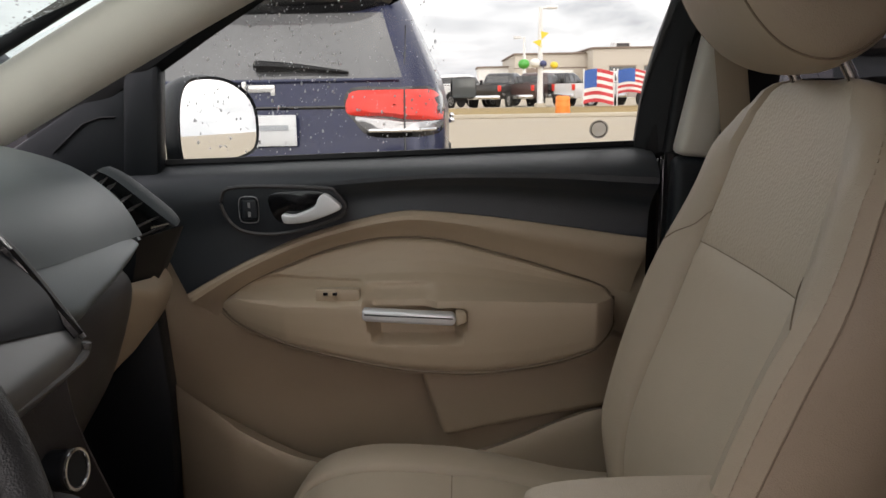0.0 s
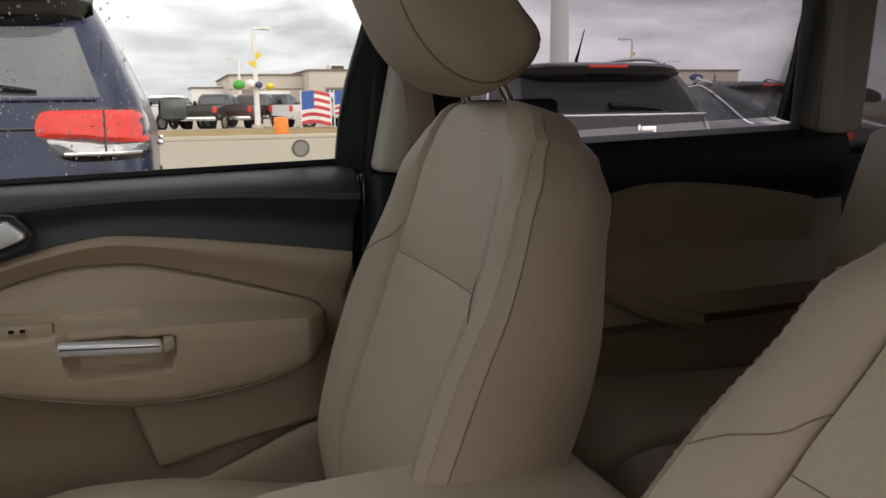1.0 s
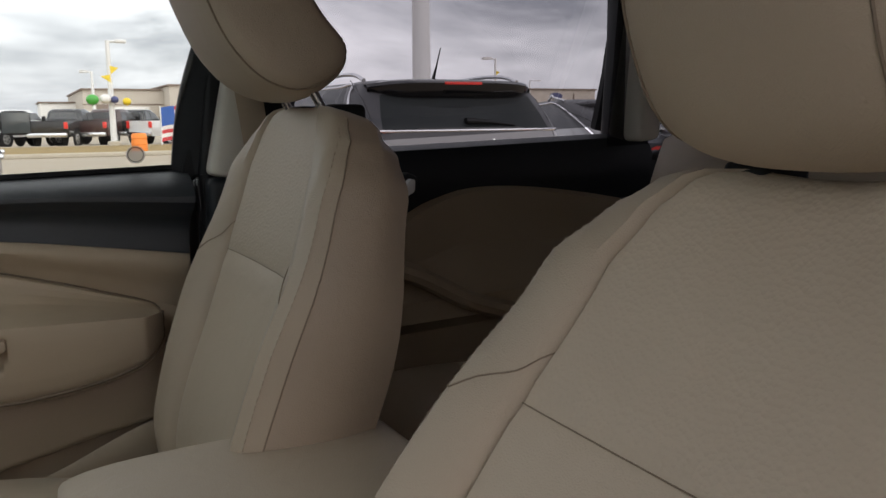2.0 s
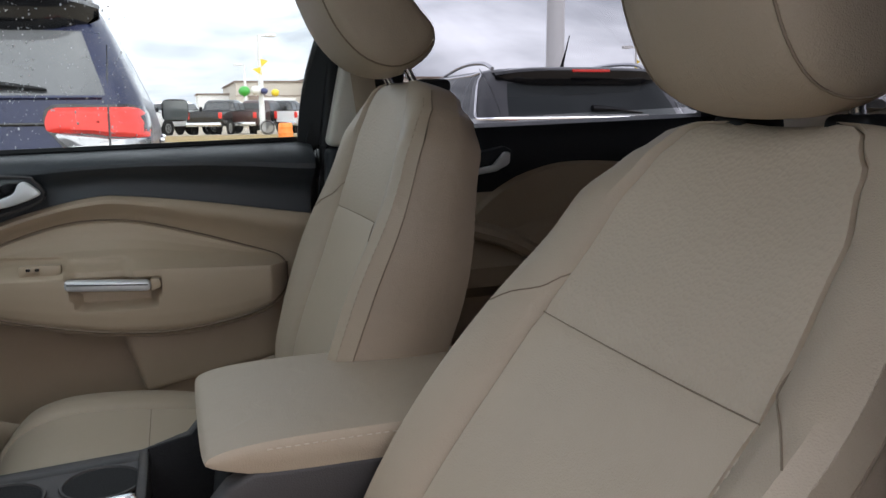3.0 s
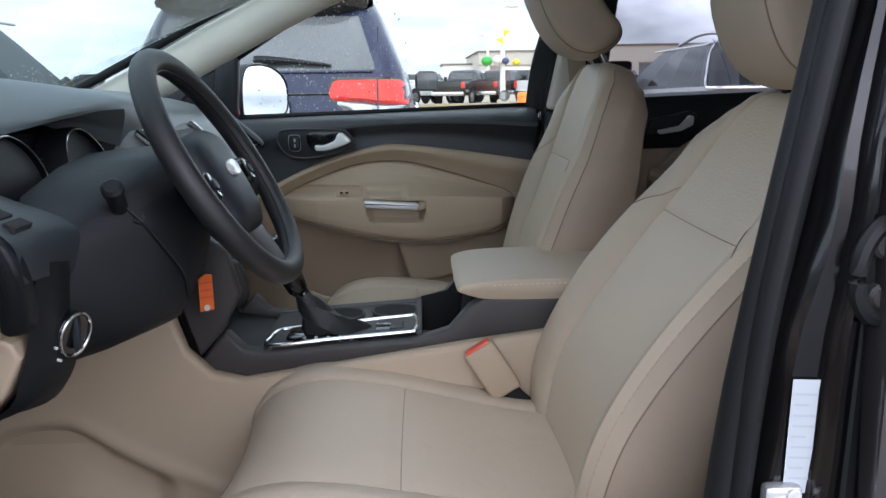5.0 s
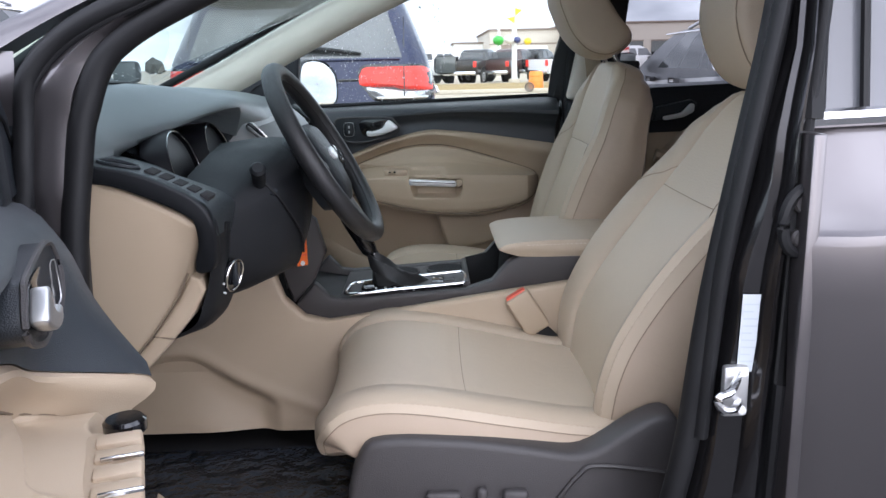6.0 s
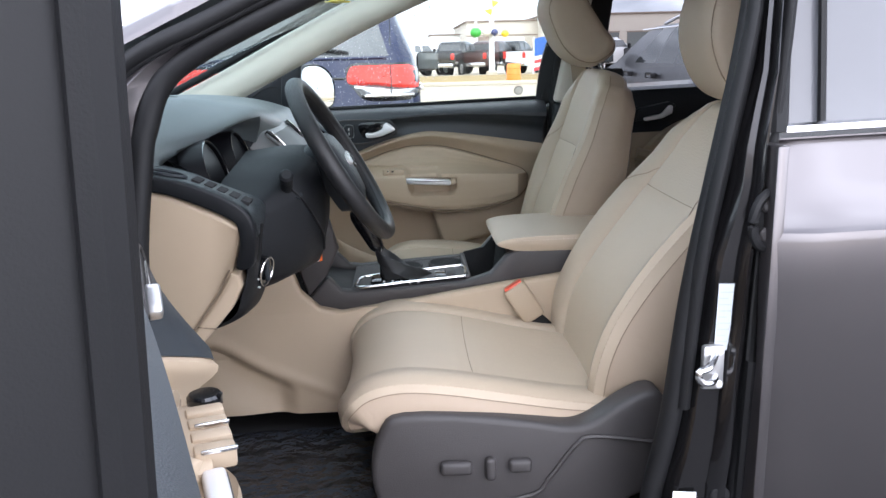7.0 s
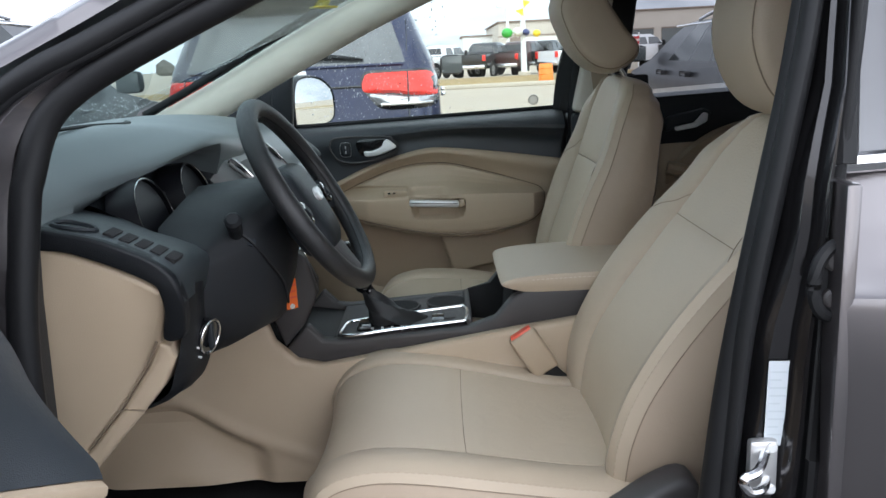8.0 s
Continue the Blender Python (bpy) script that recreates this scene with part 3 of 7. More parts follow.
    part("piping", tube(low_edge + [(0.2715, 1.236, z) for z in (0.845, 0.862, 0.878)], 0.0030, 6), M_SEAM, ob, "dark sewn piping")
    part("armrest_lip", tube(lip_edge, 0.006, 8), M_TRIM, ob, "beige lower lip")
    part("crease", tube(top_edge, 0.0016, 6), M_SEAM, ob, "fine seam line")
    # switches
    if driver:
        sw = [(-0.285, 0.876), (-0.25, 0.889), (-0.18, 0.893), (-0.115, 0.890), (-0.112, 0.872), (-0.19, 0.870), (-0.27, 0.870)]
        o2 = [(p.x, p.y) for p in spline([(x, z, 0) for x, z in sw], 4, closed=True)]
        plate = part("switch_plate", prism(o2, "y", 1.160, 1.19, 0.003), M_TRIM, ob, "beige switch plate")
        for k in range(4):
            x = -0.235 + 0.032 * k
            part("window_switch", box(x, x + 0.024, 1.136, 1.176, 0.876, 0.897, 0.004), M_TRIM, plate, "beige window switch")
            if k % 2 == 1:
                part("switch_bar", box(x + 0.0215, x + 0.0255, 1.135, 1.170, 0.8945, 0.8985, 0.001), M_CHROME, plate, "chrome switch tip")
        part("mirror_knob", disc((-0.262, 1.152, 0.886), (0, 0, 1), 0.02, 0.012, 24, 0.003), M_GLOSS, plate, "round mirror knob")
    else:
        plate = part("switch_plate", box(-0.183, -0.116, 1.176, 1.192, 0.889, 0.9085, 0.003), M_TRIM, ob, "beige switch plate")
        part("window_switch", box(-0.172, -0.150, 1.170, 1.185, 0.896, 0.9065, 0.003), M_TRIM, plate, "beige window switch")
        for x in (-0.170, -0.156):
            part("switch_slot", box(x, x + 0.007, 1.1685, 1.172, 0.9005, 0.905, 0.0006), M_GLOSS, plate)
    handle = part("pull_handle", prism([(-0.111, 0.8835), (0.024, 0.8755), (0.027, 0.866), (0.024, 0.857), (-0.108, 0.865), (-0.111, 0.870)], "y", 1.149, 1.172, 0.005, 3), M_SILVER, ob, "satin chrome pull handle")
    part("handle_groove", tube([(-0.107, 1.1485, 0.8765), (0.022, 1.1485, 0.869)], 0.0012, 5), M_GREYTRIM, handle)
    part("handle_cap", prism([(0.0265, 0.8775), (0.042, 0.878), (0.044, 0.862), (0.026, 0.854)], "y", 1.154, 1.18, 0.004), M_TRIM, ob)
    # lower map pocket
    lp = [(-0.042, 0.79), (0.27, 0.82), (0.318, 0.80), (0.318, 0.705), (0.14, 0.675), (0.004, 0.645)]
    part("lower_panel", prism(lp, "y", 1.232, 1.275, 0.012, 3), M_TRIM, ob, "raised lower trim panel")
    lip = spline([(x, 0, z) for x, z in ((-0.435, 0.730), (-0.36, 0.702), (-0.27, 0.655), (-0.19, 0.628), (-0.05, 0.622), (0.08, 0.652), (0.22, 0.708), (0.31, 0.722))], 6)
    rows = []
    for p in lip:
        g = 0.078 * min(1.0, max(0.0, (p.x + 0.445) / 0.13)) ** 0.7
        rows.append([(p.x, 1.252, p.z - 0.03), (p.x, 1.252 - g * 0.85, p.z - 0.004), (p.x, 1.252 - g * 0.95, p.z), (p.x, 1.252 - g, p.z - 0.006), (p.x, 1.250 - g, p.z - 0.03), (p.x, 1.252 - g * 0.97, 0.56), (p.x, 1.252 - g * 0.8, 0.45)])
    part("map_pocket", grid(rows), M_TRIM, ob, "beige map pocket", sharp=60)
    # pocket floor in dark brown: the shade inside the pocket is in its colour
    part("pocket_floor_shade", box(-0.40, 0.31, 1.19, 1.262, 0.46, 0.50, 0.003), M_SEAM, ob)
    # release handle in its bezel
    bz = [(-0.325, 1.045), (-0.322, 1.02), (-0.30, 0.995), (-0.26, 0.988), (-0.21, 0.993), (-0.15, 1.012), (-0.135, 1.028), (-0.15, 1.05), (-0.17, 1.058), (-0.30, 1.06)]
    o4 = [(p.x, p.y) for p in spline([(x, z, 0) for x, z in bz], 4, closed=True)]
    bezel = part("handle_bezel", prism(o4, "y", 1.205, 1.235, 0.006, 3), M_DARK, ob, "charcoal handle bezel")
    part("bezel_rim", tube([(x * 1.0, 1.205, z) for x, z in o4], 0.003, 6, closed=True), M_GREYTRIM, bezel)
    cup = [(-0.25, 1.048), (-0.245, 1.015), (-0.225, 1.005), (-0.18, 1.018), (-0.155, 1.03), (-0.16, 1.05), (-0.2, 1.054)]
    part("handle_cup", prism([(p.x, p.y) for p in spline([(x, z, 0) for x, z in cup], 4, closed=True)], "y", 1.2025, 1.207, 0.001), M_GLOSS, bezel, "black recessed cup")
    hp = [(-0.229, 1.021), (-0.210, 1.020), (-0.182, 1.031), (-0.174, 1.045), (-0.164, 1.051), (-0.150, 1.042), (-0.140, 1.031), (-0.150, 1.023), (-0.19, 1.009), (-0.222, 1.006), (-0.230, 1.011)]
    # same silver on both doors; the driver's is darkened for its dark reflections
    part("release_handle", prism([(p.x, p.y) for p in spline([(x, z, 0) for x, z in hp], 3, closed=True)], "y", 1.188, 1.203, 0.004, 3), M_ALLOY if driver else M_SILVER, bezel, "silver door release")
    part("lock_button", box(-0.2945, -0.2695, 1.201, 1.207, 1.010, 1.043, 0.005, 3), M_DARK, bezel, "door lock switch")
    part("lock_outline", tube(spline([(x, 1.1985, z) for x, z in ((-0.2965, 1.014), (-0.2965, 1.040), (-0.290, 1.046), (-0.274, 1.046), (-0.2675, 1.040), (-0.2675, 1.013), (-0.273, 1.007), (-0.290, 1.007))], 4, closed=True), 0.0007, 5, closed=True), M_ALLOY, bezel)
    for z in (1.019, 1.033):
        part("lock_mark", box(-0.284, -0.280, 1.2, 1.2015, z - 0.004, z + 0.004, 0), M_ALLOY, bezel)
    # outer skin
    rows = []
    for i in range(13):
        x = -0.52 + 0.87 * i / 12
        rows.append([(x, 1.30 + 0.07 * math.sin(math.pi * min(1, (z - 0.35) / 0.95)), z) for z in [0.38 + 0.71 * j / 10 for j in range(11)]])
    part("outer_skin", grid(rows), M_PAINT, ob, "dark grey metallic skin")
    part("rear_edge", box(0.335, 0.372, 1.235, 1.36, 0.42, 1.10, 0.01), M_GLOSS, ob, "dark shut face")
    if driver:
        def lean(bm):
            for v in bm.verts:
                v.co.y += -0.0015 - 0.04 * (v.co.z - 1.2)
            return bm
        part("shut_face", lean(prism([(0.372, 1.235), (0.392, 1.214), (0.415, 1.218), (0.424, 1.27), (0.424, 1.36), (0.372, 1.36)], "z", 0.42, 1.46, 0.008, 3)), M_RUBBER, ob, "dark rear shut face")
        for x, y, r in ((0.412, 1.216, 0.008), (0.384, 1.224, 0.010), (0.425, 1.31, 0.012)):
            part("edge_seal", lean(tube([(x, y, z) for z in (0.43, 0.7, 1.0, 1.3, 1.46)], r, 8)), M_RUBBER, ob, "rubber edge seal")
    part("edge_seal", tube([(0.355, 1.236, z) for z in (0.45, 0.7, 0.9, 1.1)], 0.012, 8), M_RUBBER, ob, "rubber edge seal")
    part("lower_edge", box(-0.5, 0.34, 1.24, 1.36, 0.38, 0.43, 0.01), M_PAINT, ob)
    part("front_edge", box(-0.52, -0.47, 1.265, 1.36, 0.40, 1.09, 0.01), M_PAINT, ob)
    # window frame: rear upright, top rail and front rail, with sail trim
    fpath = spline([(0.338, 1.29, 1.08), (0.352, 1.28, 1.20), (0.385, 1.255, 1.33), (0.40, 1.225, 1.44), (0.36, 1.205, 1.475), (0.20, 1.195, 1.487), (0.0, 1.2, 1.485), (-0.13, 1.215, 1.437), (-0.27, 1.24, 1.362), (-0.42, 1.27, 1.278), (-0.55, 1.285, 1.20), (-0.66, 1.30, 1.13)], 4)
    part("window_frame", tube(fpath, 0.026, 8, flat=1.4), M_RUBBER, ob, "black window frame")
    part("frame_bar", prism([(-0.50, 1.07), (-0.440, 1.07), (-0.424, 1.25), (-0.43, 1.27), (-0.485, 1.235)], "y", 1.255, 1.295, 0.008), M_DARK, ob, "black window divider")
    sail = part("sail_trim", prism([(-0.70, 1.07), (-0.49, 1.07), (-0.485, 1.23), (-0.56, 1.19), (-0.70, 1.11)], "y", 1.262, 1.29, 0.005), M_DARK, ob, "black sail trim with tweeter")
    part("tweeter_line", tube([(-0.615, 1.26, 1.11), (-0.56, 1.26, 1.155), (-0.53, 1.26, 1.165), (-0.505, 1.26, 1.165)], 0.002, 5), M_RUBBER, sail)
    part("rear_upright", prism([(0.318, 1.085), (0.372, 1.085), (0.40, 1.25), (0.425, 1.45), (0.375, 1.45), (0.352, 1.27)], "y", 1.262, 1.30, 0.008), M_RUBBER, ob, "black rear frame upright")
    # glass
    gl = [(-0.44, 1.08), (0.33, 1.09), (0.375, 1.33), (0.395, 1.44), (0.20, 1.485), (0.0, 1.485), (-0.13, 1.437), (-0.43, 1.27)]
    def gy(z):
        return 1.30 - (z - 1.08) * 0.22
    bm = bmesh.new()
    f1 = [bm.verts.new((x, gy(z), z)) for x, z in gl]
    f2 = [bm.verts.new((x, gy(z) + 0.004, z)) for x, z in gl]
    bm.faces.new(f1)
    bm.faces.new(f2)
    for i in range(len(gl)):
        j = (i + 1) % len(gl)
        bm.faces.new((f1[i], f1[j], f2[j], f2[i]))
    pane = part("window_pane", bm, M_GLASS, ob, "clear door glass")
    part("belt_seal", tube([(x, 1.297, belt_z(x) + 0.002) for x in (-0.5, -0.3, -0.1, 0.1, 0.33)], 0.008, 6), M_RUBBER, ob, "rubber belt seal")
    # mirror outside
    mo = [(-0.485, 1.075), (-0.49, 1.15), (-0.475, 1.215), (-0.44, 1.232), (-0.38, 1.225), (-0.335, 1.19), (-0.325, 1.14), (-0.335, 1.095), (-0.38, 1.078), (-0.44, 1.07)]
    o5 = [(p.x, p.y) for p in spline([(x, z, 0) for x, z in mo], 4, closed=True)]
    keep = XF[0]
    # the housing opens rearwards (+x), the glass sits across the car
    hous = []
    for s, d in ((0.93, 0.0), (1.0, 0.006), (1.04, -0.006), (1.03, -0.03), (0.95, -0.065), (0.75, -0.095), (0.4, -0.112), (0.02, -0.118)):
        hous.append([(-0.405 + d, 1.46 + (x + 0.405) * 1.18 * s, 1.15 + (z - 1.15) * s) for x, z in o5])
    XF[0] = keep @ Matrix.Translation((-0.443, 1.50, 1.147)) @ Matrix.Rotation(radians(-33), 4, "Z") @ Matrix.Translation((0.405, -1.46, -1.15))
    mir = part("side_mirror", grid(hous, wrap=True), M_DARK, ob, "black door mirror housing")
    g = [(-0.402 - (z - 1.15) * 0.03, 1.46 + (x + 0.405) * 1.18 * 0.94, 1.15 + (z - 1.15) * 0.94) for x, z in o5]
    bm = bmesh.new()
    bm.faces.new([bm.verts.new(q) for q in g])
    part("mirror_glass", bm, M_MIRROR, mir, "silvered mirror glass")
    XF[0] = keep
    part("mirror_arm", tube([(-0.53, 1.30, 1.09), (-0.53, 1.38, 1.09), (-0.50, 1.46, 1.10)], 0.026, 10), M_DARK, mir)
    BEND[0] = None
    return ob


mirror_xf(Matrix.Identity(4))
door_pass = front_door("front_door_closed", "closed passenger door with beige trim, charcoal pad and chrome pull", False)
HINGE = (-0.545, -0.245)
SHIFT = (-0.082, -0.059)
OPEN = 70.8
flip = Matrix.Translation((0, 2 * YC, 0)) @ Matrix.Diagonal((1, -1, 1, 1))
swing = Matrix.Translation((HINGE[0] + SHIFT[0], HINGE[1] + SHIFT[1], 0)) @ Matrix.Rotation(radians(-OPEN), 4, "Z") @ Matrix.Diagonal((0.95, 1, 1, 1)) @ Matrix.Translation((-HINGE[0], -HINGE[1], 0))
mirror_xf(swing @ flip)
door_drv = front_door("front_door_open", "open driver door with beige trim, charcoal pad and switches", True)
mirror_xf(Matrix.Identity(4))

# ---------------------------------------------------------------- dashboard
dash = thing("dashboard", (-0.6, YC, 0.7), "charcoal dashboard with gauge hood, vents and beige lower panels", "dashboard", "", "structure")


def sheet(stations, n=5):
    """A surface through side-view lines of (x, z) at several y."""
    return grid([spline([(x, y, z) for x, z in line], n) for y, line in stations])


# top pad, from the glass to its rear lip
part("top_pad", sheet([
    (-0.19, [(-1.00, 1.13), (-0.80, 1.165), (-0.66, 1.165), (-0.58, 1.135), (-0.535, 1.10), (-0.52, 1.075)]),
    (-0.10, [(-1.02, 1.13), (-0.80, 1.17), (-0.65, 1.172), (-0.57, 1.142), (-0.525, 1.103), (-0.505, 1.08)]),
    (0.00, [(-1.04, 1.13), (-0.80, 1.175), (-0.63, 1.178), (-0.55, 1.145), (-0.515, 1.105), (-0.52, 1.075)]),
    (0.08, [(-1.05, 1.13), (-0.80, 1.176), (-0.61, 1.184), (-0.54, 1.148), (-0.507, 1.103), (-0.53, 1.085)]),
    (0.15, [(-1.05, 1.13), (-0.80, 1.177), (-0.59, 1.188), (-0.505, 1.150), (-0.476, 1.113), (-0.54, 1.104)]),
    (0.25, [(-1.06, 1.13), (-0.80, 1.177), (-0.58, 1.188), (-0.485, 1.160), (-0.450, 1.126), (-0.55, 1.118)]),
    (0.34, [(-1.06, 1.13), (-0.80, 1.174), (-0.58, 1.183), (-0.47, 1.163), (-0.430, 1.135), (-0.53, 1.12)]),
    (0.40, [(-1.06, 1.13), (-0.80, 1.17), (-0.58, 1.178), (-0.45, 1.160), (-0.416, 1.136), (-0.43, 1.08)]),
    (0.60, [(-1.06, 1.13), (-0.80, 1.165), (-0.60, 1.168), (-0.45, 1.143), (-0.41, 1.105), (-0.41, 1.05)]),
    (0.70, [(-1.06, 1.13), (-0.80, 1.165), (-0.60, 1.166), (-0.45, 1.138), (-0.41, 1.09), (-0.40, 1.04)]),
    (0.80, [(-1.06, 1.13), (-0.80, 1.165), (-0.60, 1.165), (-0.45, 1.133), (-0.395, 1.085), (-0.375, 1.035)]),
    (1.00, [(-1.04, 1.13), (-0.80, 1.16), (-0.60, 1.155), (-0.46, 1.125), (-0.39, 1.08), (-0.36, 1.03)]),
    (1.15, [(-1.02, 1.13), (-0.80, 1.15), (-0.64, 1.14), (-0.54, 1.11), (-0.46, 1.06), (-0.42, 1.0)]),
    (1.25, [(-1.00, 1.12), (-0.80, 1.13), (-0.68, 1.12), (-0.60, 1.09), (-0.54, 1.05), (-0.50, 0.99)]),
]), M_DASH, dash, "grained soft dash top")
# recessed speaker panel line on the top
part("top_seam", tube(spline([(-0.62, -0.12, 1.181), (-0.58, 0.15, 1.191), (-0.60, 0.45, 1.177), (-0.66, 0.60, 1.172)], 6), 0.003, 5), M_RUBBER, dash)
# passenger side lower face
part("passenger_face", sheet([
    (0.70, [(-0.402, 1.044), (-0.382, 1.01), (-0.376, 0.988), (-0.392, 0.974), (-0.43, 0.965)]),
    (0.80, [(-0.377, 1.036), (-0.357, 1.004), (-0.348, 0.984), (-0.366, 0.974), (-0.42, 0.97)]),
    (0.88, [(-0.370, 1.033), (-0.352, 1.014), (-0.347, 1.002), (-0.366, 0.990), (-0.42, 0.98)]),
    (0.945, [(-0.364, 1.032), (-0.353, 1.024), (-0.351, 1.016), (-0.368, 1.002), (-0.42, 0.99)]),
    (0.972, [(-0.364, 1.031), (-0.356, 1.026), (-0.356, 1.020), (-0.374, 1.006), (-0.42, 0.99)]),
    (0.984, [(-0.400, 1.035), (-0.395, 1.022), (-0.395, 1.014), (-0.40, 1.004), (-0.42, 0.99)]),
]), M_DASH, dash, "charcoal lower dash face")
part("glovebox_surround", sheet([
    (0.770, [(-0.390, 0.975), (-0.378, 0.95), (-0.386, 0.89), (-0.40, 0.81), (-0.45, 0.70)]),
    (0.86, [(-0.378, 0.992), (-0.364, 0.958), (-0.376, 0.89), (-0.405, 0.82), (-0.45, 0.72)]),
    (0.925, [(-0.375, 1.005), (-0.355, 0.972), (-0.373, 0.90), (-0.405, 0.835), (-0.46, 0.74)]),
    (0.950, [(-0.375, 1.003), (-0.358, 0.972), (-0.384, 0.885), (-0.412, 0.83), (-0.47, 0.74)]),
    (0.954, [(-0.40, 1.0), (-0.39, 0.97), (-0.41, 0.885), (-0.43, 0.83), (-0.49, 0.74)]),
]), M_GREYTRIM, dash, "dark grey edge beside the glovebox")
part("glovebox", sheet([
    (0.946, [(-0.372, 0.978), (-0.363, 0.968), (-0.388, 0.883), (-0.414, 0.845), (-0.48, 0.80)]),
    (1.02, [(-0.362, 0.970), (-0.358, 0.94), (-0.384, 0.883), (-0.425, 0.845), (-0.48, 0.80)]),
    (1.10, [(-0.372, 0.967), (-0.364, 0.94), (-0.388, 0.892), (-0.44, 0.85), (-0.50, 0.81)]),
    (1.18, [(-0.405, 0.955), (-0.398, 0.937), (-0.41, 0.912), (-0.46, 0.87), (-0.52, 0.83)]),
    (1.24, [(-0.46, 0.945), (-0.455, 0.93), (-0.465, 0.91), (-0.50, 0.89), (-0.54, 0.86)]),
]), M_TRIM, dash, "beige glovebox lid")
# end vent on the passenger side: a pod with a slanted mouth, slats and an outer lip
V_IN = [Vector((-0.424, 0.985, 1.104)), Vector((-0.402, 0.985, 1.086)), Vector((-0.380, 0.985, 1.056)), Vector((-0.359, 0.985, 1.026))]
V_OUT = [Vector((-0.430, 1.050, 1.106)), Vector((-0.410, 1.053, 1.094)), Vector((-0.374, 1.055, 1.063)), Vector((-0.337, 1.055, 1.031))]
v_in, v_out = spline(V_IN, 6), spline(V_OUT, 6)
V_BACK = Vector((-0.035, 0.030, -0.012))
vent = part("side_vent", grid([
    [p + Vector((-0.012, 0.0, -0.002)) for p in v_in], v_in, [p + Vector((0.001, 0.005, 0.0)) for p in v_in], [p + V_BACK for p in v_in]]), M_DASH, dash, "charcoal side air vent")
rows = []
for k, (dx, dy, dz) in enumerate(((-0.020, 0.02, -0.008), (0.0, -0.002, 0.0), (0.004, 0.004, 0.003), (0.010, 0.016, 0.004), (0.006, 0.034, 0.0), (-0.03, 0.060, -0.015), (-0.09, 0.085, -0.04))):
    rows.append([p + Vector((dx, dy, dz)) * math.sqrt(max(0.02, 1 - max(0.0, (i + 6 - len(v_out)) / 5) ** 2)) for i, p in enumerate(v_out)])
part("vent_lip", grid(rows), M_SHELF, vent, "charcoal outer vent lip", sharp=50)
part("vent_mouth", grid([[p + V_BACK for p in v_in], [p + V_BACK * 0.8 for p in v_out]]), M_CARPET, vent, "black vent mouth")
n_v = len(v_in) - 1
for k in range(7):
    i = round(n_v * (0.12 + 0.14 * k))
    a, b = v_in[i] + Vector((0.0, 0.004, -0.002)), v_out[i] + Vector((-0.004, 0.0, -0.002))
    q = [a, b, b + V_BACK * 0.5, a + V_BACK * 0.5]
    part("vent_slat", grid([q, [p + Vector((0, 0, 0.0022)) for p in q]], wrap=True, caps=True), M_GREYTRIM, vent)
part("vent_tab", tube([v_out[n_v - 1] + Vector((-0.020, -0.022, -0.002)), v_out[n_v - 1] + Vector((-0.004, -0.004, 0.0))], 0.0022, 6), M_CHROME, vent, "chrome vent tab")
part("vent_base", grid([[v_in[-1] + Vector((-0.004, 0.004, 0.0)), v_out[-1] + Vector((0.006, 0.0, 0.0)), v_out[-1] + Vector((-0.01, 0.06, -0.01)), v_out[-1] + Vector((-0.08, 0.12, -0.03))],
    [(-0.366, 0.985, 0.995), (-0.352, 1.05, 0.99), (-0.372, 1.12, 0.97), (-0.44, 1.2, 0.95)], [(-0.375, 0.985, 0.962), (-0.365, 1.05, 0.958), (-0.385, 1.12, 0.945), (-0.45, 1.2, 0.93)]]), M_RUBBER, vent, "black dash end below the vent", sharp=60)
# centre stack: rounded nose with screen, controls below
NOSE = [(-0.43, 1.115), (-0.378, 1.065), (-0.340, 1.010), (-0.316, 0.978), (-0.324, 0.950), (-0.36, 0.925), (-0.392, 0.90), (-0.375, 0.83), (-0.36, 0.75)]
stack = part("centre_stack", sheet([(y, [(x - d, z if z > 0.88 or y > 0.45 else 0.88 + (z - 0.88) * 0.1) for x, z in NOSE]) for y, d in ((0.400, 0.06), (0.408, 0.025), (0.425, 0.006), (0.46, 0.0), (0.58, -0.004), (0.70, 0.0), (0.738, 0.006), (0.755, 0.025), (0.763, 0.06))]), M_SATIN, dash, "satin grey centre stack")
part("touchscreen", sheet([(y, [(x + 0.0035 + e, z) for x, z in ((-0.405, 1.092), (-0.378, 1.065), (-0.352 + 0.5 * (zb - 1.022) * -0.6, 1.028), (-0.340 - (zb - 1.010) * 0.62, zb))]) for y, e, zb in ((0.440, -0.002, 0.992), (0.455, 0.0, 0.996), (0.58, 0.004, 1.020), (0.705, 0.0, 0.996), (0.721, -0.002, 0.992))]), M_CLUSTERGLASS, stack, "black glossy screen")
for y, sgn in ((0.434, -1), (0.728, 1)):
    part("strip_inlay", tube(spline([(-0.412, y, 1.100), (-0.376, y, 1.064), (-0.338, y, 1.009), (-0.320, y, 0.984)], 6), 0.0060, 8), M_GLOSS, stack, "gloss black inlay")
    part("screen_rim", tube(spline([(-0.404, y - sgn * 0.001, 1.102), (-0.388, y - sgn * 0.001, 1.087), (-0.371, y - sgn * 0.001, 1.067)], 6), 0.0022, 8), M_CHROME, stack, "chrome accent strip")
    part("strip_edge", tube(spline([(-0.410, y + sgn * 0.011, 1.096), (-0.374, y + sgn * 0.011, 1.061), (-0.336, y + sgn * 0.010, 1.006), (-0.318, y + sgn * 0.006, 0.980)], 6), 0.0030, 8), M_SATIN, stack, "satin grey strip edge")
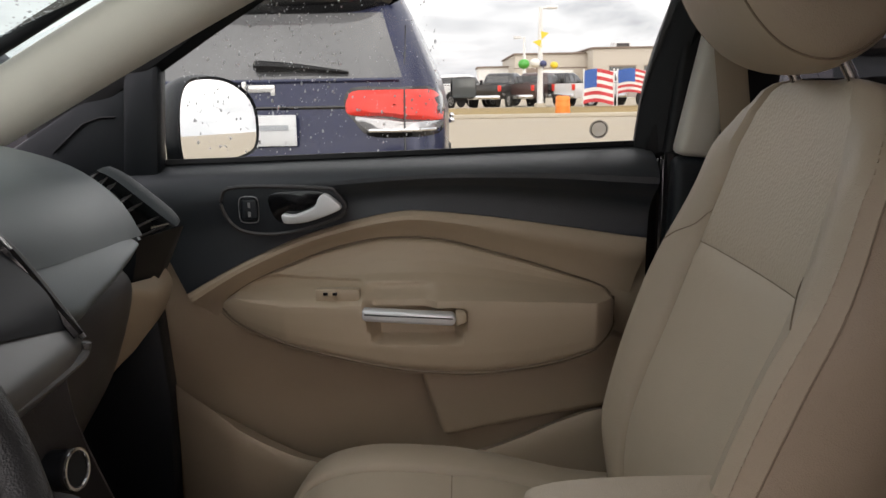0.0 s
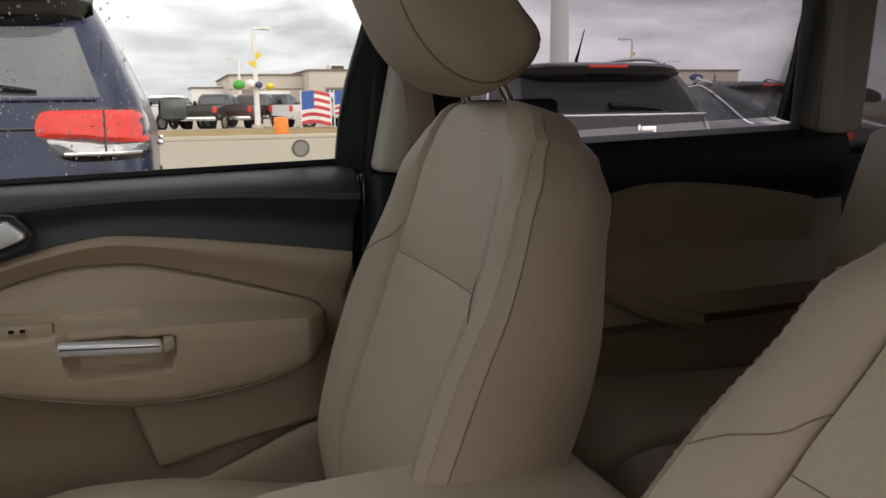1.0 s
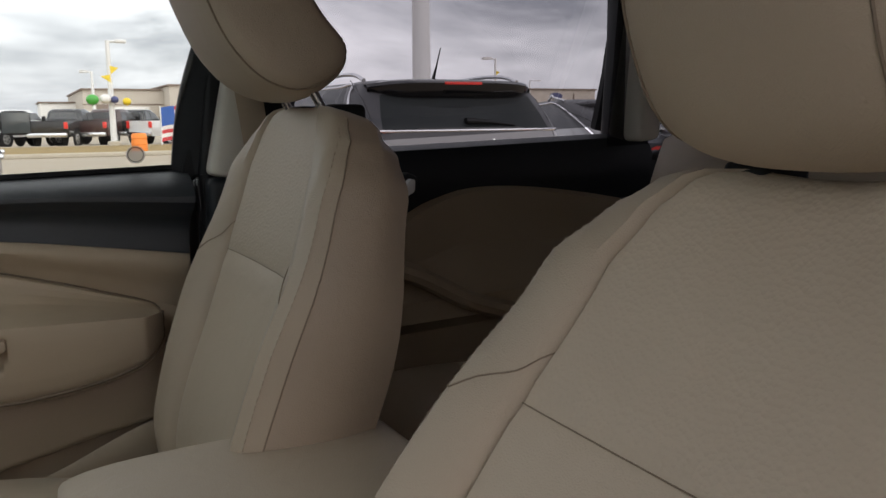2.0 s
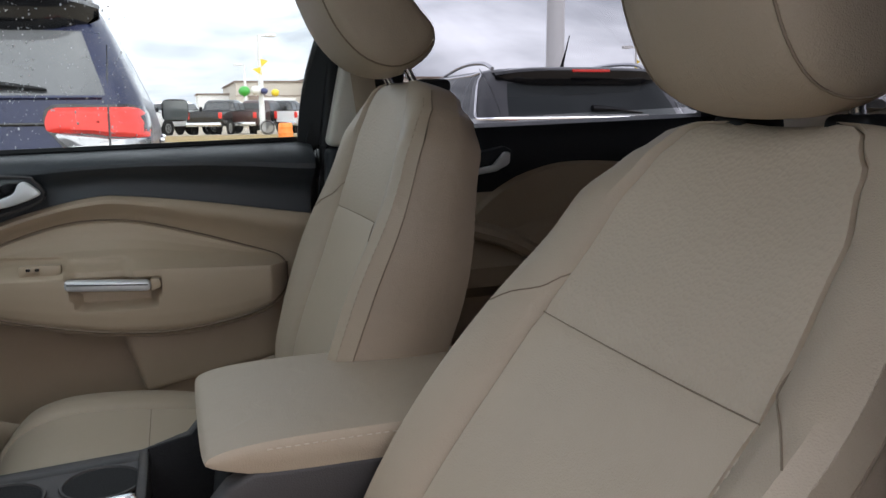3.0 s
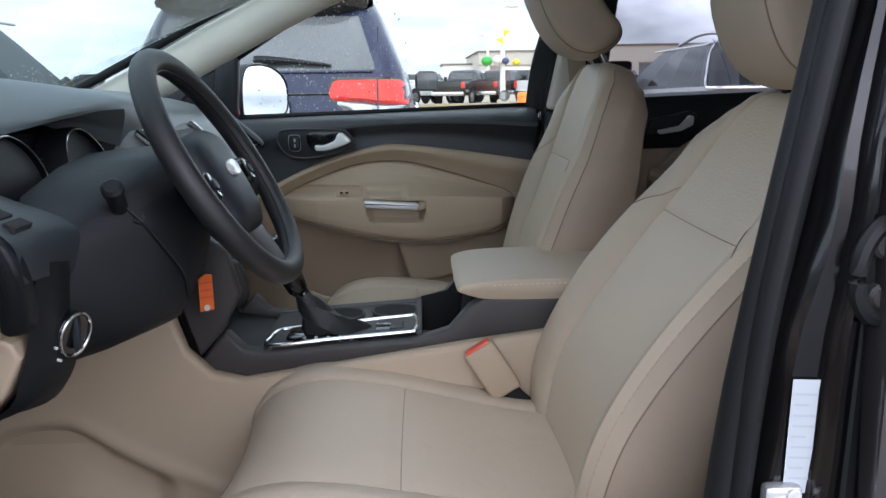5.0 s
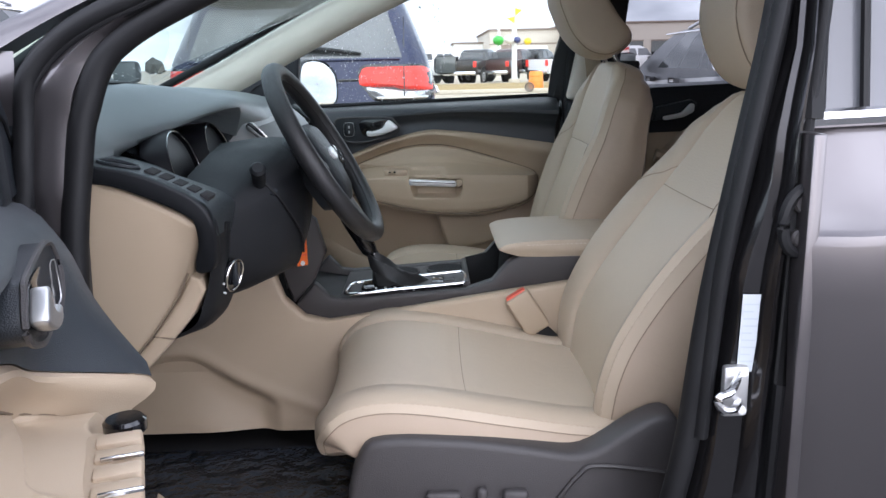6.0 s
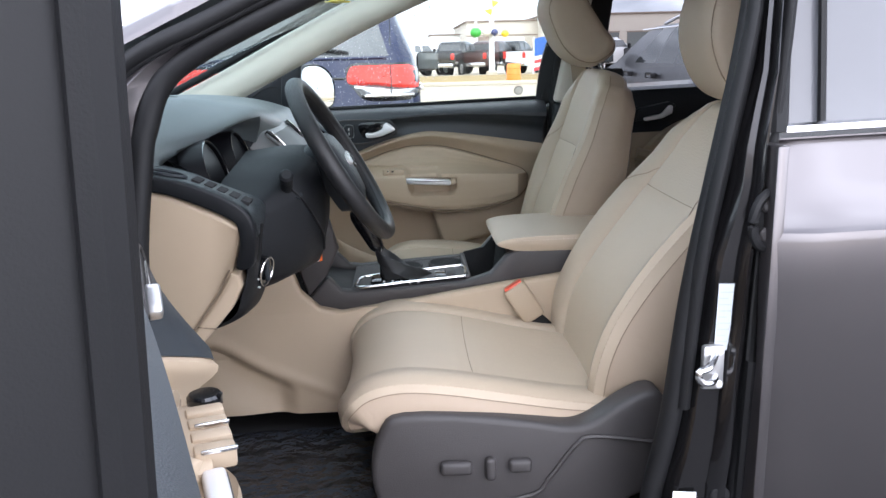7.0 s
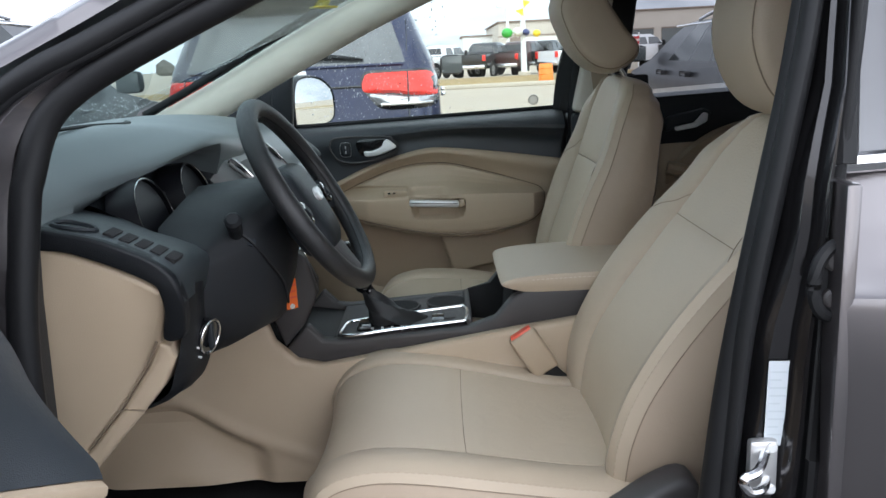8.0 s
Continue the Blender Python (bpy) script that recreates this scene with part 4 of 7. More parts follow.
part("nose_lip", tube(spline([(-0.316, 0.735, 0.976), (-0.319, 0.720, 0.962), (-0.318, 0.58, 0.960), (-0.319, 0.44, 0.962), (-0.316, 0.425, 0.976)], 6), 0.0045, 8), M_SATIN, stack, "satin lower lip")
part("button_panel", sheet([(y, [(x + 0.002, z) for x, z in ((-0.340, 1.0), (-0.330, 0.982), (-0.320, 0.964))]) for y in (0.47, 0.58, 0.69)]), M_DARK, stack, "black button panel")
for k in range(6):
    y = 0.485 + 0.034 * k
    part("stack_button", tube([(-0.3305, y, 0.988), (-0.3305, y + 0.026, 0.988)], 0.0045, 6), M_DARK, stack)
part("hazard_light", box(-0.324, -0.318, 0.676, 0.684, 0.968, 0.973, 0.001), M_RED, stack, "red hazard mark")
side_rows = []
for z, yo in ((0.955, 0.795), (0.92, 0.792), (0.88, 0.80), (0.84, 0.818), (0.80, 0.84), (0.75, 0.868), (0.70, 0.89), (0.62, 0.91)):
    side_rows.append([(-0.40, 0.60, z), (-0.385 + 0.1 * (0.9 - z) * (z > 0.75), yo - 0.04, z), (-0.368, yo - 0.022, z), (-0.360, yo - 0.016, z), (-0.366, yo - 0.004, z), (-0.40, yo, z), (-0.54, yo + 0.01, z)])
part("stack_side", grid(side_rows), M_GREYTRIM, stack, "dark grey side of the stack")
for y in (0.50, 0.765):
    k = part("climate_knob", disc((-0.380, y, 0.832), (1, -0.1, 0.1), 0.021, 0.026, 28, 0.004), M_DARK, stack, "climate knob")
    part("knob_ring", ring((-0.353, y - 0.0025, 0.835), (1, -0.1, 0.1), 0.020, 0.0022), M_CHROME, k, "chrome ring")
for k in range(4):
    for zz in (0.845, 0.815):
        part("climate_key", box(-0.374, -0.362, 0.53 + 0.032 * k, 0.555 + 0.032 * k, zz - 0.012, zz + 0.012, 0.003), M_GLOSS, stack)

# gauge cluster under its hood
part("cluster_floor", sheet([
    (0.055, [(-0.525, 1.092), (-0.495, 1.078), (-0.44, 1.045), (-0.375, 1.012)]),
    (0.09, [(-0.525, 1.095), (-0.505, 1.058), (-0.44, 1.03), (-0.375, 1.005)]),
    (0.22, [(-0.52, 1.11), (-0.50, 1.03), (-0.44, 1.005), (-0.38, 0.99)]),
    (0.42, [(-0.50, 1.10), (-0.46, 1.05), (-0.41, 1.03), (-0.38, 1.01)]),
]), M_DARK, dash, "black gauge surround")
GN = Vector((0.95, -0.03, 0.3))
for y, x in ((0.14, -0.452), (0.315, -0.438)):
    g = part("gauge", disc((x - 0.045, y, 1.039), GN, 0.064, 0.04, 32, 0.004), M_CLUSTERGLASS, dash, "dark gauge")
    part("gauge_ring", ring((x, y, 1.050), GN, 0.064, 0.0015, 44), M_CHROME, g, "bright gauge ring")
    rows = [[Vector((x - 0.008 * k, y, 1.050 - 0.002 * k)) + Vector((-0.3 * math.sin(a), math.cos(a), 0.95 * math.sin(a))) * (0.067 + 0.0012 * k) for a in [2 * math.pi * j / 32 for j in range(32)]] for k in range(6)]
    part("gauge_cowl", grid(rows, wrap=True), M_CLUSTERGLASS, g, "black gauge tube")
part("gauge_screen", box(-0.49, -0.475, 0.195, 0.26, 1.02, 1.075, 0.004), M_CLUSTERGLASS, dash, "small gauge screen")
part("screen_digits", box(-0.4755, -0.474, 0.205, 0.235, 1.036, 1.041, 0), M_DISPLAY, dash, "blue display bar")
part("cluster_side", prism([(-0.50, 1.125), (-0.45, 1.128), (-0.425, 1.118), (-0.43, 1.09), (-0.445, 1.06), (-0.47, 1.05), (-0.52, 1.06)], "y", 0.40, 0.41, 0.004), M_DARK, dash, "hood side")

# driver end: vent shelf, beige end cover, knee panel with lamp knob
shelf = part("vent_shelf", sheet([
    (-0.105, [(-0.545, 1.095), (-0.488, 1.084), (-0.445, 1.074), (-0.405, 1.058), (-0.371, 1.039), (-0.351, 1.019), (-0.345, 0.985)]),
    (-0.05, [(-0.545, 1.096), (-0.488, 1.086), (-0.447, 1.076), (-0.407, 1.058), (-0.372, 1.040), (-0.350, 1.018), (-0.350, 0.98)]),
    (0.00, [(-0.54, 1.092), (-0.488, 1.082), (-0.45, 1.068), (-0.41, 1.050), (-0.378, 1.034), (-0.355, 1.012), (-0.36, 0.97)]),
    (0.07, [(-0.53, 1.08), (-0.48, 1.065), (-0.44, 1.045), (-0.40, 1.03), (-0.37, 1.015), (-0.358, 1.0), (-0.365, 0.96)]),
]), M_SHELF, dash, "charcoal vent shelf")


def cover_bend(co):
    """The end cover leans inboard towards its foot."""
    f = min(1.0, max(0.0, (1.0 - co.z) / 0.1))
    return Vector((co.x, co.y + 0.05 * f, co.z))


BEND[0] = cover_bend
lip = [(-0.55, 1.095), (-0.488, 1.084), (-0.445, 1.074), (-0.405, 1.058), (-0.371, 1.039), (-0.352, 1.018), (-0.346, 0.994), (-0.350, 0.962), (-0.362, 0.930), (-0.386, 0.926), (-0.384, 0.945), (-0.374, 0.972), (-0.372, 1.001), (-0.38, 1.013), (-0.412, 1.031), (-0.459, 1.051), (-0.49, 1.060), (-0.55, 1.068)]
part("shelf_end", prism([(p.x, p.y) for p in spline([(x, z, 0) for x, z in lip], 3, closed=True)], "y", -0.116, -0.09, 0.006, 3), M_BLACKTRIM, dash, "charcoal shelf end")
BEND[0] = None
vent = part("end_vent", tube(spline([(-0.505, -0.083, 1.0885), (-0.49, -0.093, 1.0865), (-0.462, -0.09, 1.0805), (-0.452, -0.08, 1.0785), (-0.465, -0.068, 1.0815), (-0.495, -0.066, 1.0885)], 5, closed=True), 0.0035, 6, closed=True), M_DARK, shelf, "oval demister vent rim")
part("vent_mouth", grid([[(x, y, 1.0875 - (x + 0.505) * 0.19) for y in (-0.09, -0.08, -0.07)] for x in (-0.50, -0.48, -0.457)]), M_CARPET, vent, "black vent mouth")
for k in range(5):
    a = k / 4
    x = -0.435 + 0.072 * a
    z = 1.0728 - 0.0352 * a
    slot = part("vent_slot", box(-0.0068, 0.0068, -0.017, 0.017, -0.006, 0.0010, 0.0004), M_CARPET, shelf, "black vent slot")
    slot.matrix_world = slot.matrix_world @ Matrix.Translation((x, -0.072 + 0.004 * a, z)) @ Matrix.Rotation(radians(25), 4, "Y")

BEND[0] = cover_bend
cover = [(-0.56, 1.063), (-0.49, 1.058), (-0.459, 1.049), (-0.411, 1.028), (-0.380, 1.011), (-0.368, 1.0), (-0.370, 0.984), (-0.394, 0.927), (-0.42, 0.886), (-0.463, 0.828), (-0.515, 0.771), (-0.56, 0.74)]
part("end_cover", prism([(p.x, p.y) for p in spline([(x, z, 0) for x, z in cover], 3, closed=True)], "y", -0.109, -0.07, 0.010, 4), M_TRIM, dash, "beige fuse cover")
flap = [(-0.400, 0.920), (-0.388, 0.912), (-0.384, 0.893), (-0.404, 0.855), (-0.441, 0.813), (-0.518, 0.731), (-0.56, 0.70), (-0.56, 0.735), (-0.515, 0.768), (-0.464, 0.825), (-0.421, 0.884)]
part("end_flap", prism(flap, "y", -0.107, -0.05, 0.006, 3), M_TRIM, dash, "beige lower flap")
part("flap_joint", tube([(-0.400, -0.109, 0.924), (-0.4225, -0.110, 0.884), (-0.4655, -0.110, 0.826), (-0.517, -0.110, 0.769)], 0.0018, 5), M_SEAM, dash)
part("flap_joint", tube([(-0.4655, -0.108, 0.826), (-0.432, -0.108, 0.822)], 0.0014, 5), M_SEAM, dash)
BEND[0] = None
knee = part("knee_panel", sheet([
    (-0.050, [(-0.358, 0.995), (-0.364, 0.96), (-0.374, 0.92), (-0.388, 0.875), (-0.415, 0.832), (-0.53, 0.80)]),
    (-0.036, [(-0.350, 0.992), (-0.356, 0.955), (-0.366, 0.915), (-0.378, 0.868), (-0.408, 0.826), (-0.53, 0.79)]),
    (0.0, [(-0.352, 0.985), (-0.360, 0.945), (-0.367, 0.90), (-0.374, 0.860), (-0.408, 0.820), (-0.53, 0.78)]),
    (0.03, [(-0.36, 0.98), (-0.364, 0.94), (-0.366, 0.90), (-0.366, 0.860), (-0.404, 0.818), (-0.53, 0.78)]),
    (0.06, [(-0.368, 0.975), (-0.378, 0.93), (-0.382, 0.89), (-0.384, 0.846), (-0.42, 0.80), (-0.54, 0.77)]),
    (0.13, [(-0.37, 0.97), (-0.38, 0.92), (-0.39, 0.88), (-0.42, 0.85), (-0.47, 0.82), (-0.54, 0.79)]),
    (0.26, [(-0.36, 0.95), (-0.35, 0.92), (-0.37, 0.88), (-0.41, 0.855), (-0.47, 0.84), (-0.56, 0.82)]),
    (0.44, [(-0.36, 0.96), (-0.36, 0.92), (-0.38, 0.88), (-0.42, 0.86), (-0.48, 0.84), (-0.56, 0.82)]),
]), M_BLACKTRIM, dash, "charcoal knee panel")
LN = Vector((0.94, -0.25, -0.2)).normalized()
LC = Vector((-0.371, 0.022, 0.900))
lamp = part("lamp_knob", disc(LC, LN, 0.0255, 0.014, 30, 0.003), M_GLOSS, knee, "round headlamp knob")
part("knob_ring", ring(LC + LN * 0.015, LN, 0.0250, 0.0019), M_CHROME, lamp, "chrome ring")
part("knob_grip", box(-0.360, -0.352, 0.014, 0.024, 0.880, 0.919, 0.002), M_DARK, lamp)
for y, z in ((-0.010, 0.892), (-0.004, 0.876)):
    part("dimmer_mark", disc((-0.371, y, z), LN, 0.0018, 0.006, 10), M_BADGE, knee)

part("dash_end_filler", prism([(-0.62, 0.42), (-0.62, 1.15), (-0.50, 1.15), (-0.515, 1.0), (-0.53, 0.72), (-0.52, 0.42)], "y", -0.20, -0.105, 0.01), M_DARK, dash, "charcoal side cowl trim")

# steering column and wheel
column = thing("steering_column", (-0.35, 0.25, 0.95), "charcoal steering column cover with stalks", "steering column", "", "structure")
part("shroud_seam", tube(spline([(-0.335, 0.098, 1.045), (-0.300, 0.098, 1.01), (-0.283, 0.118, 0.975), (-0.270, 0.146, 0.935), (-0.272, 0.165, 0.898)], 4), 0.0022, 6), M_RUBBER, column)
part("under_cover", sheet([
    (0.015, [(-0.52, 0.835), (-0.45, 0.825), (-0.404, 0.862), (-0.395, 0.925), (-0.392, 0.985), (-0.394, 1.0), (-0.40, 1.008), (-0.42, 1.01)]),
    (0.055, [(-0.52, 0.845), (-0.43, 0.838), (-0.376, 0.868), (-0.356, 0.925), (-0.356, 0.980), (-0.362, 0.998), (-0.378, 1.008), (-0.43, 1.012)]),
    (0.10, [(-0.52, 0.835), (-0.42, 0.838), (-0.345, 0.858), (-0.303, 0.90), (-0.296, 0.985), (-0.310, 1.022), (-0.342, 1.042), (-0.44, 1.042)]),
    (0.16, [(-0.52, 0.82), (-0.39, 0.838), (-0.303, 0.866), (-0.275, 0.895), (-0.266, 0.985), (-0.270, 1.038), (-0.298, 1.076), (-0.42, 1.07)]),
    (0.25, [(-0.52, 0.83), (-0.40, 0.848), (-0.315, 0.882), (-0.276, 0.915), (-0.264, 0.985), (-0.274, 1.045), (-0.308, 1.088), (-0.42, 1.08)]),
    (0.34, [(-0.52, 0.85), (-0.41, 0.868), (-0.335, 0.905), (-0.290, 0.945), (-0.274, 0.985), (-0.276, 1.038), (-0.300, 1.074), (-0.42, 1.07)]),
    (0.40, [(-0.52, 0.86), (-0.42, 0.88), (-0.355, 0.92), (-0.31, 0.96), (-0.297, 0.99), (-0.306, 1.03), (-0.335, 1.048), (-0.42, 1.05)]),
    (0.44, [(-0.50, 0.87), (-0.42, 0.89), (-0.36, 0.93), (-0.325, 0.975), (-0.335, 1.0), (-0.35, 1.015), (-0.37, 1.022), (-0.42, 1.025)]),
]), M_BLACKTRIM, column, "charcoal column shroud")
part("stalk", tube(spline([(-0.33, 0.14, 0.997), (-0.326, 0.105, 1.02), (-0.322, 0.08, 1.042), (-0.318, 0.06, 1.058)], 4), [0.009] * 6 + [0.011] * 4 + [0.013] * 2 + [0.009], 10), M_BLACKTRIM, column, "turn signal stalk")
part("tilt_lever", tube(spline([(-0.33, 0.16, 0.985), (-0.315, 0.12, 0.995), (-0.305, 0.10, 1.015)], 4), 0.008, 8), M_DARK, column)

WC = Vector((-0.236, 0.25, 1.058))
WN = Vector((0.866, 0, 0.5))
WD = Vector((0.5, 0, -0.866))
WS = Vector((0, 1, 0))
wheel = thing("steering_wheel", WC, "black leather steering wheel with oval badge and switches", "steering wheel")
rim_r = 0.168
part("rim", ring(WC, WN, rim_r, 0.0165, 56, 14, 0.98), M_WHEEL, wheel, "black leather rim")
part("rim_seam", ring(WC + WN * 0.004, WN, rim_r - 0.0168, 0.0012, 56, 5, 0.98), M_RUBBER, wheel)


def wp(s, d, n=0.0):
    return WC + WS * s + WD * d + WN * n


hub_o = [(-0.075, -0.045), (-0.04, -0.062), (0.04, -0.062), (0.075, -0.045), (0.08, 0.0), (0.07, 0.05), (0.046, 0.092), (-0.046, 0.092), (-0.07, 0.05), (-0.08, 0.0)]
ho = [(p.x, p.y) for p in spline([(a, b, 0) for a, b in hub_o], 4, closed=True)]
rows = []
for k, h in ((0.9, -0.05), (1.0, -0.03), (1.0, -0.015), (0.95, -0.004), (0.8, 0.004), (0.5, 0.009), (0.02, 0.01)):
    rows.append([wp(a * k, b * k, h) for a, b in ho])
hub = part("airbag_cover", grid(rows, wrap=True, caps=True), M_DARK, wheel, "charcoal airbag cover")
rows = [[wp(0.0 + 0.024 * k * math.cos(a), 0.006 + 0.0125 * k * math.sin(a), h) for a in [2 * math.pi * j / 28 for j in range(28)]] for k, h in ((1.0, 0.006), (1.0, 0.0125), (0.86, 0.0145), (0.02, 0.0145))]
part("badge", grid(rows, wrap=True), M_BADGE, hub, "bright oval badge")
for sgn in (-1, 1):
    rows = []
    for t, wd_, h in ((0.0, 0.042, -0.022), (0.35, 0.036, -0.016), (0.7, 0.028, -0.012), (1.0, 0.030, -0.006)):
        s = sgn * (0.068 + (0.095) * t)
        dd = 0.012 + 0.012 * t
        rows.append([wp(s, dd + wd_ * math.cos(a), h + 0.010 * math.sin(a)) for a in [2 * math.pi * j / 16 for j in range(16)]])
    sp = part("spoke", grid(rows, wrap=True, caps=True), M_DARK, wheel, "charcoal spoke")
    pad = [[wp(sgn * (0.104 + 0.022 * k * math.cos(a)), 0.016 + 0.020 * k * math.sin(a), h) for a in [2 * math.pi * j / 20 for j in range(20)]] for k, h in ((1.0, -0.008), (1.0, 0.003), (0.85, 0.005), (0.02, 0.005))]
    pd = part("switch_pad", grid(pad, wrap=True), M_GLOSS, sp, "gloss switch pad")
    part("switch_knob", disc(wp(sgn * 0.104, 0.016, 0.004), WN, 0.008, 0.004, 16, 0.001), M_DARK, pd)
    for q in (-0.013, 0.013):
        part("switch_mark", disc(wp(sgn * 0.104, 0.016 + q, 0.004), WN, 0.0025, 0.0015, 8), M_BADGE, pd)
rows = []
for t in (0.0, 0.3, 0.6, 1.0):
    d = 0.07 + 0.09 * t
    rows.append([wp((0.045 - 0.012 * t) * math.cos(a), d, -0.016 + 0.01 * math.sin(a) + 0.008 * t) for a in [2 * math.pi * j / 16 for j in range(16)]])
low = part("lower_spoke", grid(rows, wrap=True, caps=True), M_GREYTRIM, wheel, "dark silver lower spoke")

mirror_xf(Matrix.Translation((-0.314, 0.401, 0)) @ Matrix.Rotation(radians(38), 4, "Z") @ Matrix.Translation((0.30, -0.401, 0)))
tag = thing("paper_tag", (-0.31, 0.41, 0.86), "orange paper tag hanging under the column", "tag")
part("tag_sheet", prism([(-0.312, 0.868), (-0.30, 0.875), (-0.289, 0.873), (-0.289, 0.815), (-0.312, 0.815)], "y", 0.400, 0.402, 0.0), M_ORANGE, tag, "orange card")
part("tag_eyelet", disc((-0.301, 0.4, 0.82), (0, -1, 0), 0.005, 0.001, 14), M_PAPER, tag)
for k in range(3):
    part("tag_line", box(-0.311, -0.291, 0.3985, 0.3995, 0.86 - 0.012 * k, 0.863 - 0.012 * k, 0), M_RED, tag)

mirror_xf(Matrix.Identity(4))

# ---------------------------------------------------------------- centre console
console = thing("centre_console", (0.0, YC, 0.45), "charcoal and beige centre console with shifter and armrest", "console", "", "structure")
CA, CB = 0.455, 0.715
# beige tunnel side
for y0, y1, nm in ((0.42, 0.452, "tunnel_side"), (0.718, 0.75, "tunnel_side")):
    part(nm, prism([(-0.75, 0.475), (-0.75, 0.86), (-0.40, 0.86), (-0.36, 0.74), (-0.32, 0.70), (-0.27, 0.688), (-0.10, 0.712), (0.10, 0.742), (0.33, 0.772), (0.45, 0.772), (0.45, 0.475)], "y", y0, y1, 0.010, 3), M_TRIM, console, "beige tunnel side")
# footwell side with a moulded recess
arch = spline([(-0.86, 0, 0.40), (-0.76, 0, 0.51), (-0.70, 0, 0.58), (-0.645, 0, 0.613), (-0.585, 0, 0.620), (-0.54, 0, 0.611), (-0.463, 0, 0.567), (-0.40, 0, 0.538), (-0.34, 0, 0.515), (-0.28, 0, 0.49)], 6)


def arch_z(x):
    for a, b in zip(arch, arch[1:]):
        if a.x <= x <= b.x:
            return a.z + (b.z - a.z) * (x - a.x) / max(1e-6, b.x - a.x)
    return 0.3


def ease(f):
    f = min(1.0, max(0.0, f))
    return f * f * (3 - 2 * f)


TOP = [(-0.86, 0.80), (-0.40, 0.80), (-0.35, 0.70), (-0.31, 0.683), (-0.15, 0.702), (0.10, 0.738)]
rows = []
for i in range(131):
    x = -0.86 + 0.96 * i / 130
    zt = interp(TOP, x)
    r = []
    for j in range(61):
        z = 0.465 + (zt - 0.465) * j / 60
        y = 0.424 - 0.048 * ease((0.74 - z) / 0.28)
        dz = arch_z(x) - z
        y += 0.024 * ease(dz / 0.03 + 0.3) * (1 - ease((dz - 0.04) / 0.10)) * ease((-0.372 - x) / 0.05) - 0.004 * math.exp(-((dz + 0.014) / 0.014) ** 2)
        r.append((x, y, z))
    rows.append(r)
part("footwell_panel", grid(rows), M_TRIM, console, "beige footwell panel with a moulded recess")
# charcoal upper body: side rails, top deck with wells
side_o = [(-0.345, 0.715), (-0.33, 0.69), (-0.30, 0.677), (-0.15, 0.695), (0.10, 0.731), (0.33, 0.762), (0.34, 0.812), (0.135, 0.812), (0.11, 0.80), (0.075, 0.760), (0.02, 0.743), (-0.15, 0.733), (-0.24, 0.728), (-0.27, 0.732), (-0.30, 0.765)]
for y0, y1 in ((0.447, 0.478), (0.692, 0.723)):
    part("side_rail", prism(side_o, "y", y0, y1, 0.007, 3), M_GREYTRIM, console, "dark grey console rail")
part("front_upright", prism([(-0.345, 0.72), (-0.30, 0.77), (-0.272, 0.83), (-0.29, 0.90), (-0.33, 0.935), (-0.39, 0.93), (-0.37, 0.80)], "y", 0.447, 0.475, 0.007, 3), M_GREYTRIM, console, "dark grey upright")
part("front_upright", prism([(-0.345, 0.72), (-0.315, 0.755), (-0.312, 0.79), (-0.33, 0.83), (-0.38, 0.84), (-0.37, 0.78)], "y", 0.695, 0.723, 0.007, 3), M_GREYTRIM, console, "dark grey upright")
part("tray", prism([(-0.38, 0.70), (-0.25, 0.70), (-0.25, 0.715), (-0.33, 0.73), (-0.37, 0.80), (-0.38, 0.80)], "y", 0.476, 0.694, 0.004), M_RUBBER, console, "black front tray")


def deck_z(x):
    return 0.731 + 0.055 * (x + 0.2)


part("deck", grid([[(x, y, deck_z(x) - 0.004) for y in (0.475, 0.52, 0.60, 0.66, 0.695)] for x in [-0.25 + 0.275 * k / 8 for k in range(9)]]), M_GREYTRIM, console, "dark console deck")
part("bin_floor", box(0.025, 0.12, 0.476, 0.694, 0.66, 0.672, 0.003), M_CARPET, console, "black bin")
part("bin_wall", prism([(0.028, 0.665), (0.115, 0.665), (0.135, 0.80), (0.11, 0.80), (0.08, 0.765), (0.028, 0.754)], "y", 0.688, 0.6935, 0.001), M_CARPET, console)
part("bin_front", box(0.018, 0.03, 0.476, 0.694, 0.66, 0.752, 0.004), M_GREYTRIM, console)
part("bin_back", prism([(0.10, 0.665), (0.115, 0.665), (0.14, 0.80), (0.115, 0.80)], "y", 0.476, 0.694, 0.004), M_CARPET, console)
# bright bezel round the shifter
bz = [(-0.228, 0.454), (-0.12, 0.463), (0.0, 0.471), (0.016, 0.480), (0.021, 0.53), (0.016, 0.563), (0.0, 0.571), (-0.118, 0.557), (-0.20, 0.547), (-0.226, 0.538), (-0.235, 0.50)]
bzs = spline([(x, y, deck_z(x) + 0.003) for x, y in bz], 4, closed=True)
bezel = part("shifter_bezel", tube([p + Vector((0, 0, 0.004)) for p in bzs], 0.0042, 8, closed=True, flat=0.9), M_CHROME, console, "satin chrome bezel")
part("shifter_plate", grid([[(x, y0 + (y1 - y0) * f, deck_z(x) + 0.0065) for f in (0, 0.33, 0.67, 1)] for x, y0, y1 in ((-0.228, 0.458, 0.537), (-0.16, 0.462, 0.550), (-0.09, 0.467, 0.558), (0.0, 0.473, 0.569), (0.016, 0.482, 0.562))]), M_GREYTRIM, bezel, "dark grey shifter plate")
part("gate_slot", prism([(-0.205, 0.478), (-0.19, 0.468), (-0.075, 0.477), (-0.065, 0.487), (-0.066, 0.545), (-0.08, 0.552), (-0.185, 0.543), (-0.203, 0.533)], "z", 0.730, 0.7435, 0.002), M_GLOSS, bezel, "gloss black gate surround")
